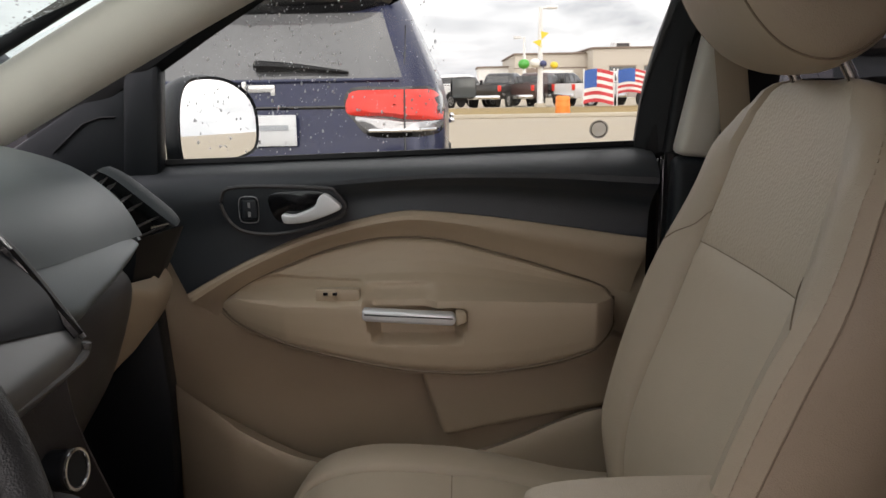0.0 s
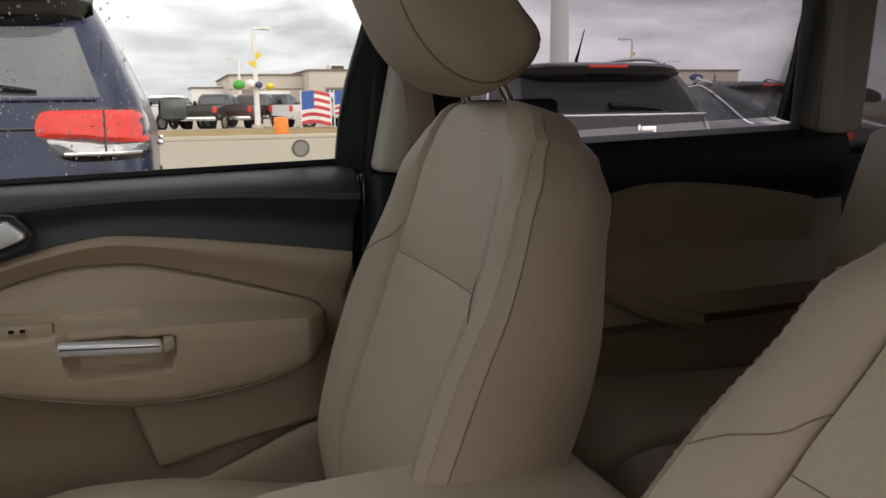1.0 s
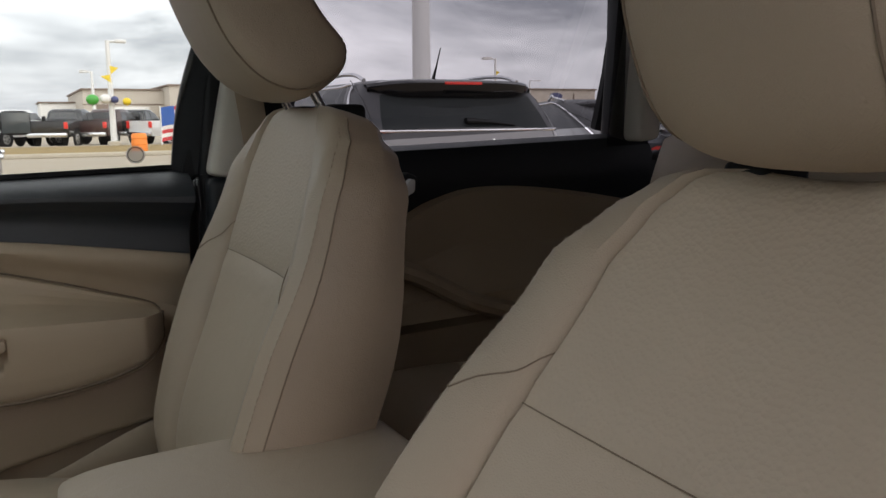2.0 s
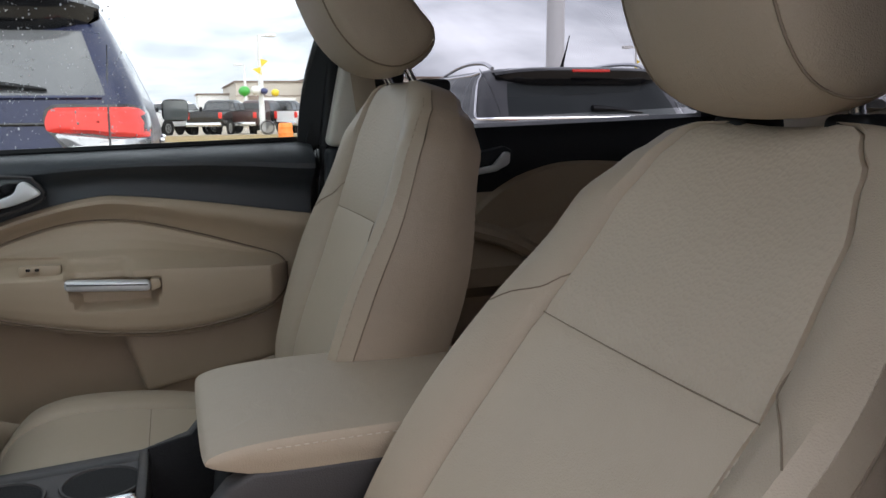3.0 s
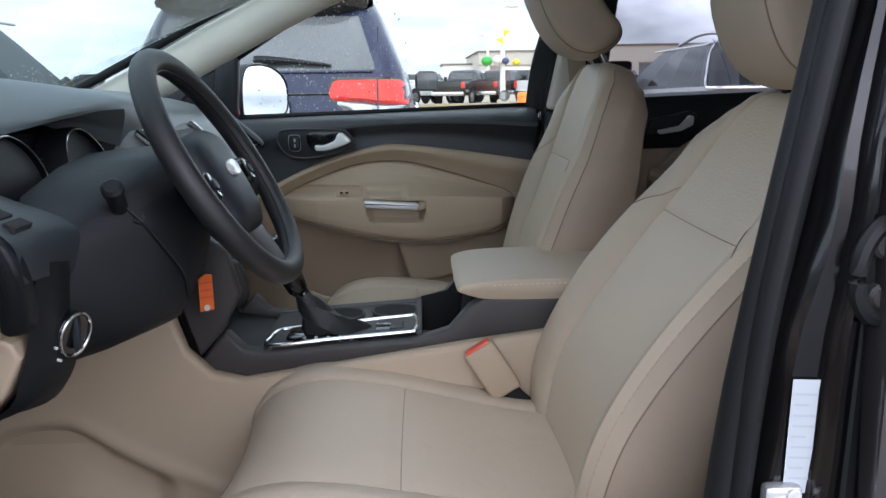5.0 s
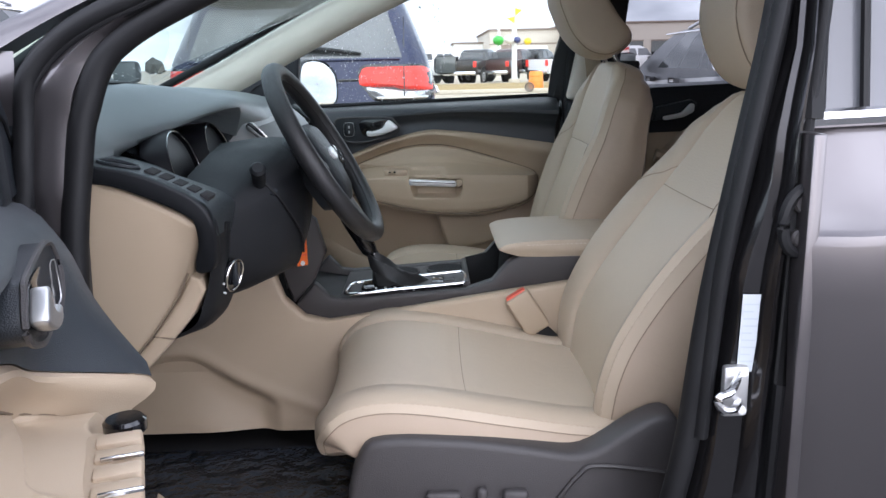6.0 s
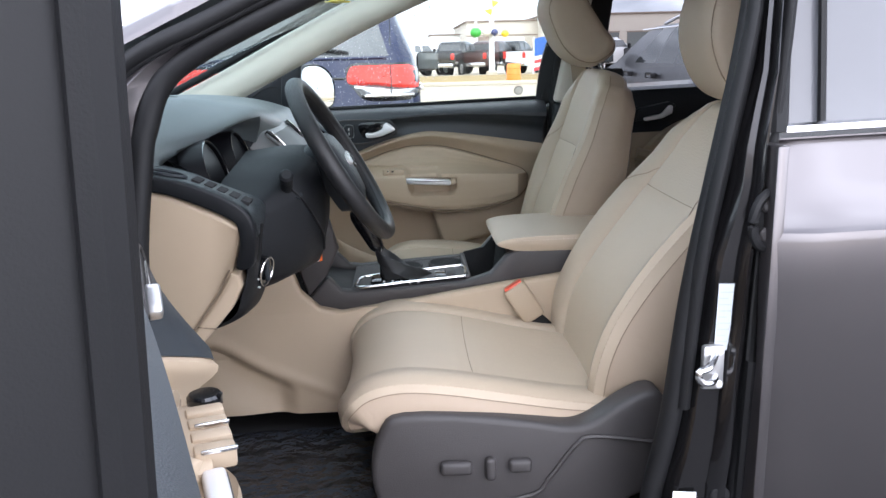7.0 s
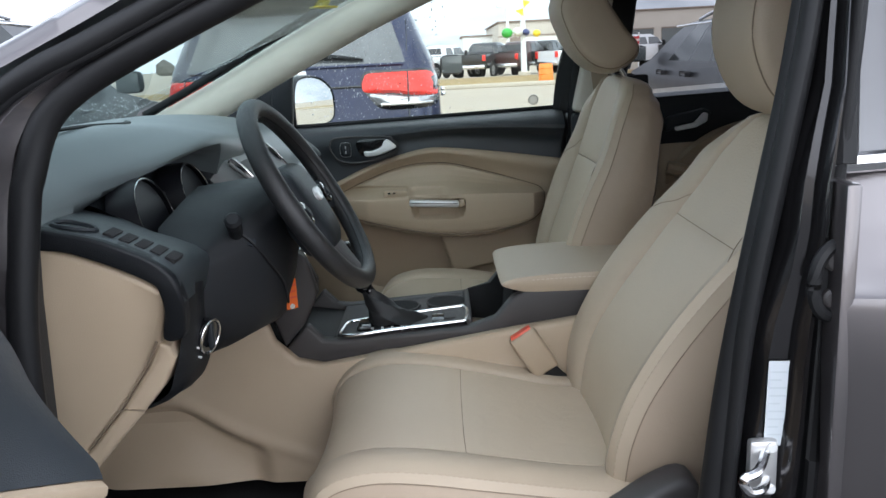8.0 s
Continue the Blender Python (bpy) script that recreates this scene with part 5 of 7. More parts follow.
for k in range(5):
    x = -0.175 + 0.020 * k
    part("gear_mark", box(x, x + 0.005, 0.4695 + 0.001 * k, 0.4745 + 0.001 * k, 0.735, 0.7445, 0), M_BADGE, bezel)
brake = part("brake_recess", box(-0.053, -0.002, 0.492, 0.540, 0.735, 0.7475, 0.003), M_GLOSS, bezel, "parking brake recess")
part("brake_switch", box(-0.028, -0.003, 0.494, 0.538, 0.742, 0.7515, 0.004), M_GREYTRIM, brake, "parking brake switch")
# cup holders
for x in (-0.125, -0.02):
    part("cup_holder", prism([(x + 0.043 * math.cos(a), 0.632 + 0.043 * math.sin(a)) for a in [2 * math.pi * j / 28 for j in range(28)]], "z", 0.70, deck_z(x) + 0.002, 0.0), M_CARPET, console, "black cup holder")
    part("cup_rim", tube([(x + 0.044 * math.cos(a), 0.632 + 0.044 * math.sin(a), deck_z(x) + 0.002) for a in [2 * math.pi * j / 28 for j in range(28)]], 0.0025, 6, closed=True), M_GREYTRIM, console)
# shifter
shifter = part("shift_lever", tube(spline([(-0.14, 0.518, 0.745), (-0.175, 0.53, 0.80), (-0.205, 0.53, 0.845)], 4), 0.011, 10), M_GLOSS, console, "black shift lever")
boot = []
for k in range(9):
    f = k / 8
    c = Vector((-0.122, 0.512, 0.742)).lerp(Vector((-0.182, 0.525, 0.806)), f)
    rx, ry = 0.048 * (1 - f) ** 1.1 + 0.011, 0.027 * (1 - f) ** 0.9 + 0.010
    boot.append([c + Vector((math.cos(a) * rx * (1 + 0.10 * math.sin(5 * a + 3 * f)), math.sin(a) * ry * (1 + 0.12 * math.sin(4 * a + 5 * f)), 0.006 * math.sin(3 * a + 9 * f))) for a in [2 * math.pi * j / 28 for j in range(28)]])
part("shift_boot", grid(boot, wrap=True, caps=True), M_WHEEL, shifter, "wrinkled black boot")
kn = []
for s, r in ((-0.05, 0.010), (-0.04, 0.016), (-0.01, 0.019), (0.02, 0.022), (0.045, 0.023), (0.06, 0.018), (0.066, 0.006)):
    c = Vector((-0.205, 0.53, 0.85)) + Vector((-0.42, 0, 0.9)).normalized() * s
    kn.append([c + Vector((math.cos(a) * r, math.sin(a) * r * 1.15, math.cos(a) * r * 0.42)) for a in [2 * math.pi * j / 20 for j in range(20)]])
part("shift_knob", grid(kn, wrap=True, caps=True), M_GLOSS, shifter, "gloss black shift knob")
part("knob_plate", disc((-0.196, 0.512, 0.868), (0.6, -0.7, 0.2), 0.013, 0.006, 18, 0.002), M_SILVER, shifter, "silver knob plate")
# armrest lid
arm = [(0.088, 0.824), (0.104, 0.837), (0.16, 0.844), (0.26, 0.846), (0.40, 0.845), (0.44, 0.832), (0.42, 0.806), (0.25, 0.803), (0.168, 0.804), (0.130, 0.809)]
prof = spline([(x, 0, z) for x, z in arm], 4, closed=True)
c0 = Vector((0.25, 0, 0.825))
rows = []
for i in range(15):
    a = -math.pi / 2 + math.pi * i / 14
    y = (CA + CB) / 2 + math.copysign(abs(math.sin(a)) ** 0.7, math.sin(a)) * 0.137
    k = 0.72 + 0.28 * max(0.0, math.cos(a)) ** 0.3
    rows.append([(c0.x + (p.x - c0.x) * (0.94 + 0.06 * (k - 0.72) / 0.28), y, c0.z + (p.z - c0.z) * k) for p in prof])
lid = part("armrest", grid(rows, wrap=True, caps=True), M_LEATHER, console, "padded beige leather armrest")
seam = [Vector((0.098, 0.462, 0.829)), Vector((0.15, 0.4475, 0.834)), Vector((0.25, 0.4465, 0.836)), Vector((0.38, 0.4465, 0.836))]
part("armrest_seam", stitches(seam), M_STITCH, lid, "sewn seam")
part("armrest_gap", box(0.13, 0.42, 0.462, 0.71, 0.796, 0.8065, 0.003), M_RUBBER, console)
part("console_rear", box(0.125, 0.44, 0.47, 0.70, 0.50, 0.80, 0.01), M_GREYTRIM, console, "dark grey console bin")

# seat belt buckle
buckle = thing("belt_buckle", (0.13, 0.40, 0.68), "beige seat belt buckle with red release button", "seat belt")
mirror_xf(Matrix.Translation((0.145, 0.405, 0.70)) @ Matrix.Rotation(radians(-32), 4, "Y"))
bk = part("buckle_body", box(-0.027, 0.027, -0.013, 0.013, -0.045, 0.048, 0.006, 3), M_TRIM, buckle, "beige buckle body")
part("release_button", box(-0.022, 0.022, -0.0095, 0.0095, 0.044, 0.052, 0.003), M_RED, bk, "red release button")
part("buckle_strap", tube([(0.0, 0, -0.04), (0.01, 0, -0.08), (0.02, 0, -0.14)], 0.018, 8, flat=0.3, up=(0, 1, 0)), M_RUBBER, bk)
mirror_xf(Matrix.Identity(4))

part("kick_panel", prism([(-0.70, 0.42), (-0.70, 1.0), (-0.47, 1.0), (-0.45, 0.70), (-0.46, 0.42)], "y", 1.285, 1.33, 0.01), M_DARK, dash, "charcoal kick panel")

# ---------------------------------------------------------------- body of the car
body = thing("car_body", (0.3, YC, 0.0), "dark grey metallic compact SUV body around the cabin", "car body", "", "structure")
part("floor_pan", box(-1.0, 1.9, -0.20, 1.36, 0.36, 0.415, 0.01), M_CARPET, body, "black carpeted floor")
part("sill", box(-0.52, 0.36, -0.27, -0.15, 0.36, 0.455, 0.015), M_PAINT, body, "painted door sill")
part("sill_trim", box(-0.50, 0.34, -0.165, -0.09, 0.44, 0.462, 0.008), M_DARK, body, "black sill trim")
part("footwell_mat", grid([[(x, y, 0.423 + 0.006 * noise.noise(Vector((x * 14, y * 22, 0)))) for y in [-0.08 + 0.46 * j / 24 for j in range(25)]] for x in [-0.72 + 0.75 * i / 30 for i in range(31)]]), M_MAT, body, "dark plastic film floor cover")
part("bulkhead", grid([[(-0.78, y, z) for z in (0.38, 0.6, 0.9, 1.1)] for y in (-0.2, 0.2, 0.6, 1.0, 1.33)]), M_CARPET, body, "black carpeted bulkhead")
# pillars and roof
head = []
for i in range(15):
    y = -0.14 + 1.44 * i / 14
    u = (y - YC) / 0.72
    head.append([(x, y, z - 0.045 * u ** 4) for x, z in ((-0.02, 1.50), (0.3, 1.53), (0.8, 1.535), (1.3, 1.52), (1.75, 1.47))])
part("headliner", grid(head), M_PILLAR, body, "pale headliner")
roof = []
for i in range(15):
    y = -0.20 + 1.56 * i / 14
    u = (y - YC) / 0.78
    roof.append([(x, y, z - 0.06 * u ** 4) for x, z in ((-0.06, 1.53), (0.3, 1.572), (0.8, 1.58), (1.3, 1.565), (1.9, 1.50))])
part("roof", grid(roof), M_PAINT, body, "dark grey roof skin")


def bar(path, w, d, material, name, label, up=(0, 1, 0)):
    return part(name, tube(spline(path, 5), w, 12, flat=d / w, up=up), material, body, label)


# windscreen pillars: pale trim inside
bar([(-0.80, 1.20, 1.10), (-0.62, 1.18, 1.185), (-0.42, 1.155, 1.285), (-0.20, 1.125, 1.39), (0.02, 1.10, 1.48)], 0.049, 0.035, M_PILLAR, "front_pillar_trim", "pale beige windscreen pillar trim")
bar([(-0.80, -0.06, 1.12), (-0.62, -0.04, 1.205), (-0.42, 0.0, 1.31), (-0.20, 0.03, 1.41), (0.02, 0.06, 1.50)], 0.03, 0.03, M_PILLAR, "front_pillar_trim", "pale beige windscreen pillar trim")
# driver side aperture
JAMB_Y = [(0.40, -0.195), (1.05, -0.208), (1.17, -0.190), (1.25, -0.176), (1.34, -0.160), (1.45, -0.132), (1.54, -0.115)]
FLANGE = [(-0.88, 1.12), (-0.70, 1.205), (-0.60, 1.253), (-0.521, 1.289), (-0.457, 1.319), (-0.403, 1.344), (-0.30, 1.392), (-0.17, 1.445), (0.02, 1.505), (0.22, 1.535)]
GUTTER = [(-0.88, 1.08), (-0.70, 1.165), (-0.60, 1.218), (-0.518, 1.262), (-0.452, 1.294), (-0.402, 1.318), (-0.30, 1.366), (-0.17, 1.421), (0.02, 1.484), (0.22, 1.518)]
RETURN = [(-0.535, 0.42), (-0.540, 0.80), (-0.540, 1.00), (-0.533, 1.155), (-0.521, 1.200), (-0.485, 1.238), (-0.435, 1.266), (-0.386, 1.287), (-0.271, 1.341), (-0.16, 1.390), (0.02, 1.455), (0.22, 1.490)]
JAMB = [(-0.510, 0.42), (-0.510, 0.80), (-0.502, 1.00), (-0.488, 1.153), (-0.469, 1.212), (-0.450, 1.238), (-0.418, 1.266), (-0.375, 1.288), (-0.269, 1.336), (-0.16, 1.384), (0.02, 1.447), (0.22, 1.480)]


def pillar_line(line, out=0.0, dx=0.0, dz=0.0):
    return [Vector((p.x + dx, interp(JAMB_Y, p.z) + out, p.z + dz)) for p in spline([(x, 0, z) for x, z in line], 5)]


part("front_pillar", grid([pillar_line(FLANGE, 0.075, -0.012, -0.004), pillar_line(FLANGE, 0.028, -0.004, 0.0), pillar_line(FLANGE, 0.0), [a.lerp(b, 0.5) + Vector((0, -0.010, 0.003)) for a, b in zip(pillar_line(FLANGE), pillar_line(GUTTER))], pillar_line(GUTTER, -0.012), pillar_line(GUTTER, 0.02, 0.004, -0.004)]), M_PAINT, body, "painted windscreen pillar")
part("hinge_pillar", grid([[(x, y, z) for x in (-0.66, -0.60, -0.55)] for z, y in ((0.42, -0.20), (0.80, -0.206), (1.05, -0.206), (1.16, -0.196), (1.235, -0.182))]), M_PAINT, body, "painted hinge pillar")
part("door_jamb", grid([pillar_line(RETURN, 0.02, -0.02, 0.004), pillar_line(RETURN, -0.006), [a.lerp(b, 0.4) for a, b in zip(pillar_line(RETURN, -0.010), pillar_line(JAMB, -0.010))], pillar_line(JAMB, -0.002), pillar_line(JAMB, 0.03, 0.006, -0.004)]), M_PAINT, body, "painted door jamb")
for dx, dz, r in ((-0.006, 0.012, 0.0135), (-0.001, 0.0025, 0.007)):
    part("pillar_weatherstrip", tube([p + Vector((dx, -0.004, dz)) for p in pillar_line(RETURN)], r, 10), M_RUBBER, body, "black rubber weatherstrip")
bar([(-0.70, -0.06, 1.14), (-0.60, -0.07, 1.20), (-0.44, -0.06, 1.30), (-0.26, -0.04, 1.39), (-0.06, -0.02, 1.49)], 0.028, 0.014, M_RUBBER, "screen_edge", "black glass edge")
bar([(x - 0.024, y - 0.035, z + 0.053) for x, y, z in ((-0.80, 1.20, 1.10), (-0.62, 1.18, 1.185), (-0.42, 1.155, 1.285), (-0.20, 1.125, 1.39), (0.02, 1.10, 1.48))], 0.011, 0.008, M_RUBBER, "screen_edge", "black glass edge")
seal = [(0.262, -0.175, 0.46), (0.262, -0.19, 0.56), (0.285, -0.20, 0.70), (0.308, -0.20, 0.90), (0.344, -0.195, 1.10), (0.374, -0.185, 1.25), (0.392, -0.165, 1.38), (0.37, -0.135, 1.455), (0.20, -0.112, 1.466), (0.0, -0.13, 1.432), (-0.17, -0.143, 1.369), (-0.35, -0.158, 1.288), (-0.420, -0.165, 1.249), (-0.452, -0.172, 1.215), (-0.470, -0.182, 1.165), (-0.480, -0.190, 1.12), (-0.498, -0.21, 0.95), (-0.50, -0.205, 0.70), (-0.49, -0.19, 0.50), (-0.40, -0.175, 0.455), (0.0, -0.17, 0.455), (0.22, -0.172, 0.45)]
part("aperture_seal", tube(spline(seal, 5, closed=True), 0.017, 10, closed=True, up=(0, 1, 0)), M_RUBBER, body, "black rubber door seal")
# centre pillar, driver side
SEAL_X = [(0.44, 0.262), (0.56, 0.262), (0.70, 0.285), (0.90, 0.308), (1.10, 0.344), (1.25, 0.374), (1.48, 0.396)]
rows = []
for k in range(21):
    z = 0.44 + 1.04 * k / 20
    sx = interp(SEAL_X, z)
    ox = 0.440 - 0.012 * (z - 0.44) / 0.7
    tilt = 0.11 * max(0, z - 1.10) ** 1.2
    prof = [(sx + 0.07, -0.10), (sx + 0.012, -0.185), (sx + 0.016, -0.208), (sx + 0.03, -0.223)]
    prof += [(sx + (ox - sx) * f, y) for f, y in ((0.30, -0.2235), (0.41, -0.226), (0.46, -0.238), (0.51, -0.243), (0.56, -0.241), (0.60, -0.228), (0.65, -0.200), (0.76, -0.175), (1.0, -0.165))]
    rows.append([(x + 0.012 * max(0, z - 1.1), y + tilt, z) for x, y in prof])
part("centre_pillar", grid(rows), M_JAMB_SHADED, body, "painted centre door pillar, shade put into its colour")
bar([(0.385, -0.205, 0.50), (0.395, -0.207, 0.75), (0.400, -0.207, 0.95), (0.412, -0.203, 1.12), (0.430, -0.190, 1.30), (0.442, -0.165, 1.47)], 0.010, 0.014, M_RUBBER, "pillar_seal", "black rubber rear door seal")
bar([(0.299, -0.212, 0.72), (0.316, -0.214, 0.95), (0.352, -0.21, 1.16), (0.378, -0.20, 1.30), (0.395, -0.17, 1.45)], 0.010, 0.014, M_RUBBER, "pillar_seal", "black rubber seal")
part("pillar_trim", prism([(0.384, 1.095), (0.43, 1.095), (0.465, 1.47), (0.424, 1.47), (0.404, 1.25)], "y", -0.135, -0.083, 0.010, 3), M_PILLAR, body, "pale centre pillar trim")
part("pillar_trim_lower", prism([(0.315, 0.50), (0.44, 0.50), (0.43, 1.093), (0.378, 1.093)], "y", -0.135, -0.075, 0.012, 3), M_DARK, body, "charcoal lower pillar trim")
# striker
strike = part("door_striker", box(0.318, 0.352, -0.236, -0.221, 0.755, 0.825, 0.006), M_ALLOY, body, "steel door striker")
part("striker_loop", tube(spline([(0.338, -0.232, 0.812), (0.318, -0.262, 0.803), (0.300, -0.268, 0.797), (0.306, -0.268, 0.782), (0.325, -0.258, 0.778), (0.34, -0.232, 0.776)], 4), 0.0055, 8), M_CHROME, strike)
for z in (0.765, 0.817):
    part("striker_screw", disc((0.343, -0.236, z), (0, -1, 0), 0.006, 0.003, 12, 0.001), M_SILVER, strike)
label_ob = part("spec_label", grid([[(0.338 + 0.024 * a + 0.022 * (z - 0.86), -0.2265 - 0.003 * a, z) for a in (0, 0.5, 1)] for z in (0.815, 0.86, 0.918)]), M_LABEL, body, "white printed specification label")
for k in range(9):
    z = 0.905 - 0.0095 * k
    x0 = 0.3405 + 0.022 * (z - 0.86)
    w_ = 0.018 - (0.006 if k % 3 == 1 else 0)
    part("label_line", grid([[(x0 + w_ * f, -0.2273 - 0.125 * (0.0025 + w_ * f), zz) for f in (0, 0.5, 1)] for zz in (z - 0.001, z + 0.001)]), M_FAINT, label_ob)
low_label = part("tyre_label", grid([[(0.285 + 0.035 * a, -0.226 - 0.006 * a, z) for a in (0, 1)] for z in (0.50, 0.585)]), M_PAPER, body, "curled white and yellow label")
part("label_stripe", box(0.288, 0.296, -0.232, -0.229, 0.505, 0.575, 0), M_YELLOW, low_label)
part("sill_cap", disc((0.355, -0.235, 0.58), (0, -1, 0), 0.016, 0.006, 18, 0.002), M_RUBBER, body)
# rear door check and hinge
hin = part("rear_hinge", tube(spline([(0.412, -0.235, 1.052), (0.392, -0.243, 1.050), (0.378, -0.246, 1.030), (0.376, -0.246, 1.000), (0.386, -0.245, 0.978), (0.410, -0.238, 0.972)], 5), 0.0075, 8), M_RUBBER, body, "dark rear door hinge")
part("hinge_plate", box(0.384, 0.425, -0.236, -0.215, 0.975, 1.05, 0.006, 2), M_RUBBER, hin)
for z in (1.034, 0.992):
    part("hinge_bolt", disc((0.398, -0.236, z), (0, -1, 0), 0.011, 0.010, 16, 0.003), M_GREYTRIM, hin)
# windscreen
ws = []
for i in range(11):
    y = -0.14 + 1.42 * i / 10
    u = (y - YC) / 0.70
    ws.append([(x + 0.10 * u * u, y + (0.04 if z > 1.3 else 0) * -u, z) for x, z in ((-1.06, 1.10), (-0.72, 1.24), (-0.40, 1.375), (-0.08, 1.505))])
part("windscreen", grid(ws), M_SCREEN, body, "clear windscreen")
part("screen_sticker", prism([(-0.285 + 0.035 * math.cos(a), 0.985 + 0.042 * math.sin(a)) for a in [2 * math.pi * k / 24 for k in range(24)]], "z", 1.400, 1.402, 0), M_YELLOW, body, "yellow sale sticker on the windscreen")
part("cowl", box(-1.30, -1.04, -0.18, 1.34, 1.02, 1.10, 0.02), M_RUBBER, body, "black cowl panel")
hood = []
for i in range(11):
    y = -0.24 + 1.64 * i / 10
    u = (y - YC) / 0.82
    hood.append([(x, y, z - 0.05 * u ** 4) for x, z in ((-1.12, 1.08), (-1.5, 1.06), (-1.9, 1.00), (-2.15, 0.90), (-2.25, 0.70), (-2.26, 0.35))])
part("bonnet", grid(hood), M_PAINT, body, "dark grey bonnet")
for y0, y1 in ((-0.33, -0.24), (1.40, 1.49)):
    part("front_wing", prism([(-2.2, 0.35), (-2.2, 0.85), (-1.9, 0.99), (-1.2, 1.07), (-0.60, 1.09), (-0.60, 0.40), (-0.9, 0.38)], "y", y0, y1, 0.03, 3), M_PAINT, body, "dark grey front wing")
part("tailgate", box(1.86, 1.95, -0.2, 1.36, 0.35, 1.05, 0.03), M_PAINT, body, "tailgate")
part("rear_screen", grid([[(1.93, y, 1.05), (1.80, y, 1.50)] for y in (-0.15, 0.58, 1.31)]), M_REARTINT, body, "tinted rear window")
# passenger side centre pillar and trims


def side_bend(co):
    return Vector((0.05 + (co.x - 0.05) * 1.035, co.y + 0.045, 1.18 + (co.z - 1.18) * 1.03))


BEND[0] = side_bend
part("pillar_trim", prism([(0.352, 1.10), (0.405, 1.094), (0.45, 1.30), (0.475, 1.47), (0.415, 1.47), (0.395, 1.30)], "y", 1.185, 1.235, 0.012, 3), M_PILLAR, body, "pale centre pillar trim")
part("pillar_trim_lower", prism([(0.335, 0.45), (0.46, 0.45), (0.44, 1.092), (0.352, 1.097)], "y", 1.19, 1.24, 0.012, 3), M_DARK, body, "charcoal lower pillar trim")
part("pillar_core", prism([(0.342, 0.42), (0.52, 0.42), (0.50, 1.09), (0.55, 1.47), (0.405, 1.47), (0.365, 1.25), (0.345, 1.08)], "y", 1.24, 1.30, 0.01, 3), M_RUBBER, body, "black centre pillar")
part("belt_guide", box(0.395, 0.425, 1.172, 1.19, 1.26, 1.32, 0.006), M_PILLAR, body, "belt height guide")
strap = [(0.41, 1.178, 1.30), (0.44, 1.17, 1.05), (0.46, 1.17, 0.75), (0.47, 1.18, 0.5)]
belt = thing("seat_belt", (0.45, 1.18, 0.5), "beige seat belt webbing on the centre pillar", "seat belt")
part("webbing", tube(strap, 0.022, 8, flat=0.08, up=(0, 1, 0)), M_TRIM, belt, "beige webbing")


BEND[0] = None


def rear_door(name, label, driver):
    ob = thing(name, XF[0] @ Vector((0.8, 1.3, 0.4)), label, "car door", "", "structure")
    # skin: lower body, crease, shoulder
    prof = [(1.375, 0.42), (1.405, 0.52), (1.425, 0.62), (1.438, 0.72), (1.446, 0.82), (1.451, 0.92), (1.453, 0.985), (1.450, 0.998), (1.440, 1.006), (1.418, 1.035), (1.396, 1.07), (1.378, 1.105), (1.368, 1.122)]
    rows = []
    for i in range(17):
        f = i / 16
        rows.append([(0.405 + 0.90 * f, y + 0.02 - 0.01 * (1 - min(1, f * 12)) ** 2 * 2 + 0.01 * f, z + 0.03 * f - (0.0 if driver else 0.03 * max(0.0, z - 1.0) / 0.12)) for y, z in prof])
    part("door_skin", grid(rows), M_PAINT, ob, "dark grey metallic skin", sharp=30)
    part("front_edge", prism([(0.403, 0.42), (0.42, 0.42), (0.42, 1.12), (0.403, 1.12)], "y", 1.30, 1.455, 0.004), M_PAINT, ob, "painted door edge")
    low = 0.0 if driver else -0.035
    part("chrome_strip", tube([(0.408, 1.392, 1.132 + low), (0.8, 1.402, 1.145 + low), (1.22, 1.41, 1.165 + low)], 0.0115, 8, flat=1.0), M_CHROME, ob, "chrome belt strip")
    part("edge_seal", tube([(0.402, 1.40, 0.45), (0.400, 1.425, 0.8), (0.400, 1.41, 1.12), (0.415, 1.375, 1.25), (0.43, 1.33, 1.46)], 0.009, 8), M_RUBBER, ob, "rubber edge seal")
    # window frame and glass
    part("window_frame", tube(spline([(0.425, 1.385, 1.13), (0.432, 1.36, 1.25), (0.455, 1.31, 1.46), (0.60, 1.285, 1.49), (0.9, 1.28, 1.495), (1.25, 1.29, 1.47), (1.29, 1.33, 1.33), (1.285, 1.37, 1.16)], 4), 0.022, 8, flat=1.2), M_RUBBER, ob, "black window frame")
    bm = bmesh.new()
    pts = [(0.43, 1.375, 1.135), (1.285, 1.385, 1.167), (1.29, 1.315, 1.40), (1.22, 1.29, 1.48), (0.48, 1.29, 1.47)]
    bm.faces.new([bm.verts.new(p) for p in pts])
    g = part("window_pane", bm, M_PRIVACY if driver else M_TINT, ob, "tinted door glass")
    if driver:
        part("glass_divider", tube([(0.497, 1.385, 1.135), (0.505, 1.345, 1.30), (0.515, 1.30, 1.46)], 0.006, 6), M_RUBBER, ob)
    # inner trim
    rows = []
    for i in range(13):
        x = 0.47 + 0.86 * i / 12
        rows.append([(x, y, z + 0.03 * (x - 0.5)) for y, z in ((1.36, 1.128), (1.30, 1.130), (1.262, 1.122), (1.240, 1.085), (1.245, 1.03), (1.255, 0.99))])
    part("upper_pad", grid(rows), M_DARK, ob, "charcoal upper door pad")
    rows = []
    for i in range(13):
        x = 0.47 + 0.86 * i / 12
        rows.append([(x, y, z + 0.02 * (x - 0.5)) for y, z in ((1.255, 0.99), (1.25, 0.92), (1.235, 0.87), (1.20, 0.84), (1.20, 0.80), (1.245, 0.77), (1.25, 0.60), (1.24, 0.42))])
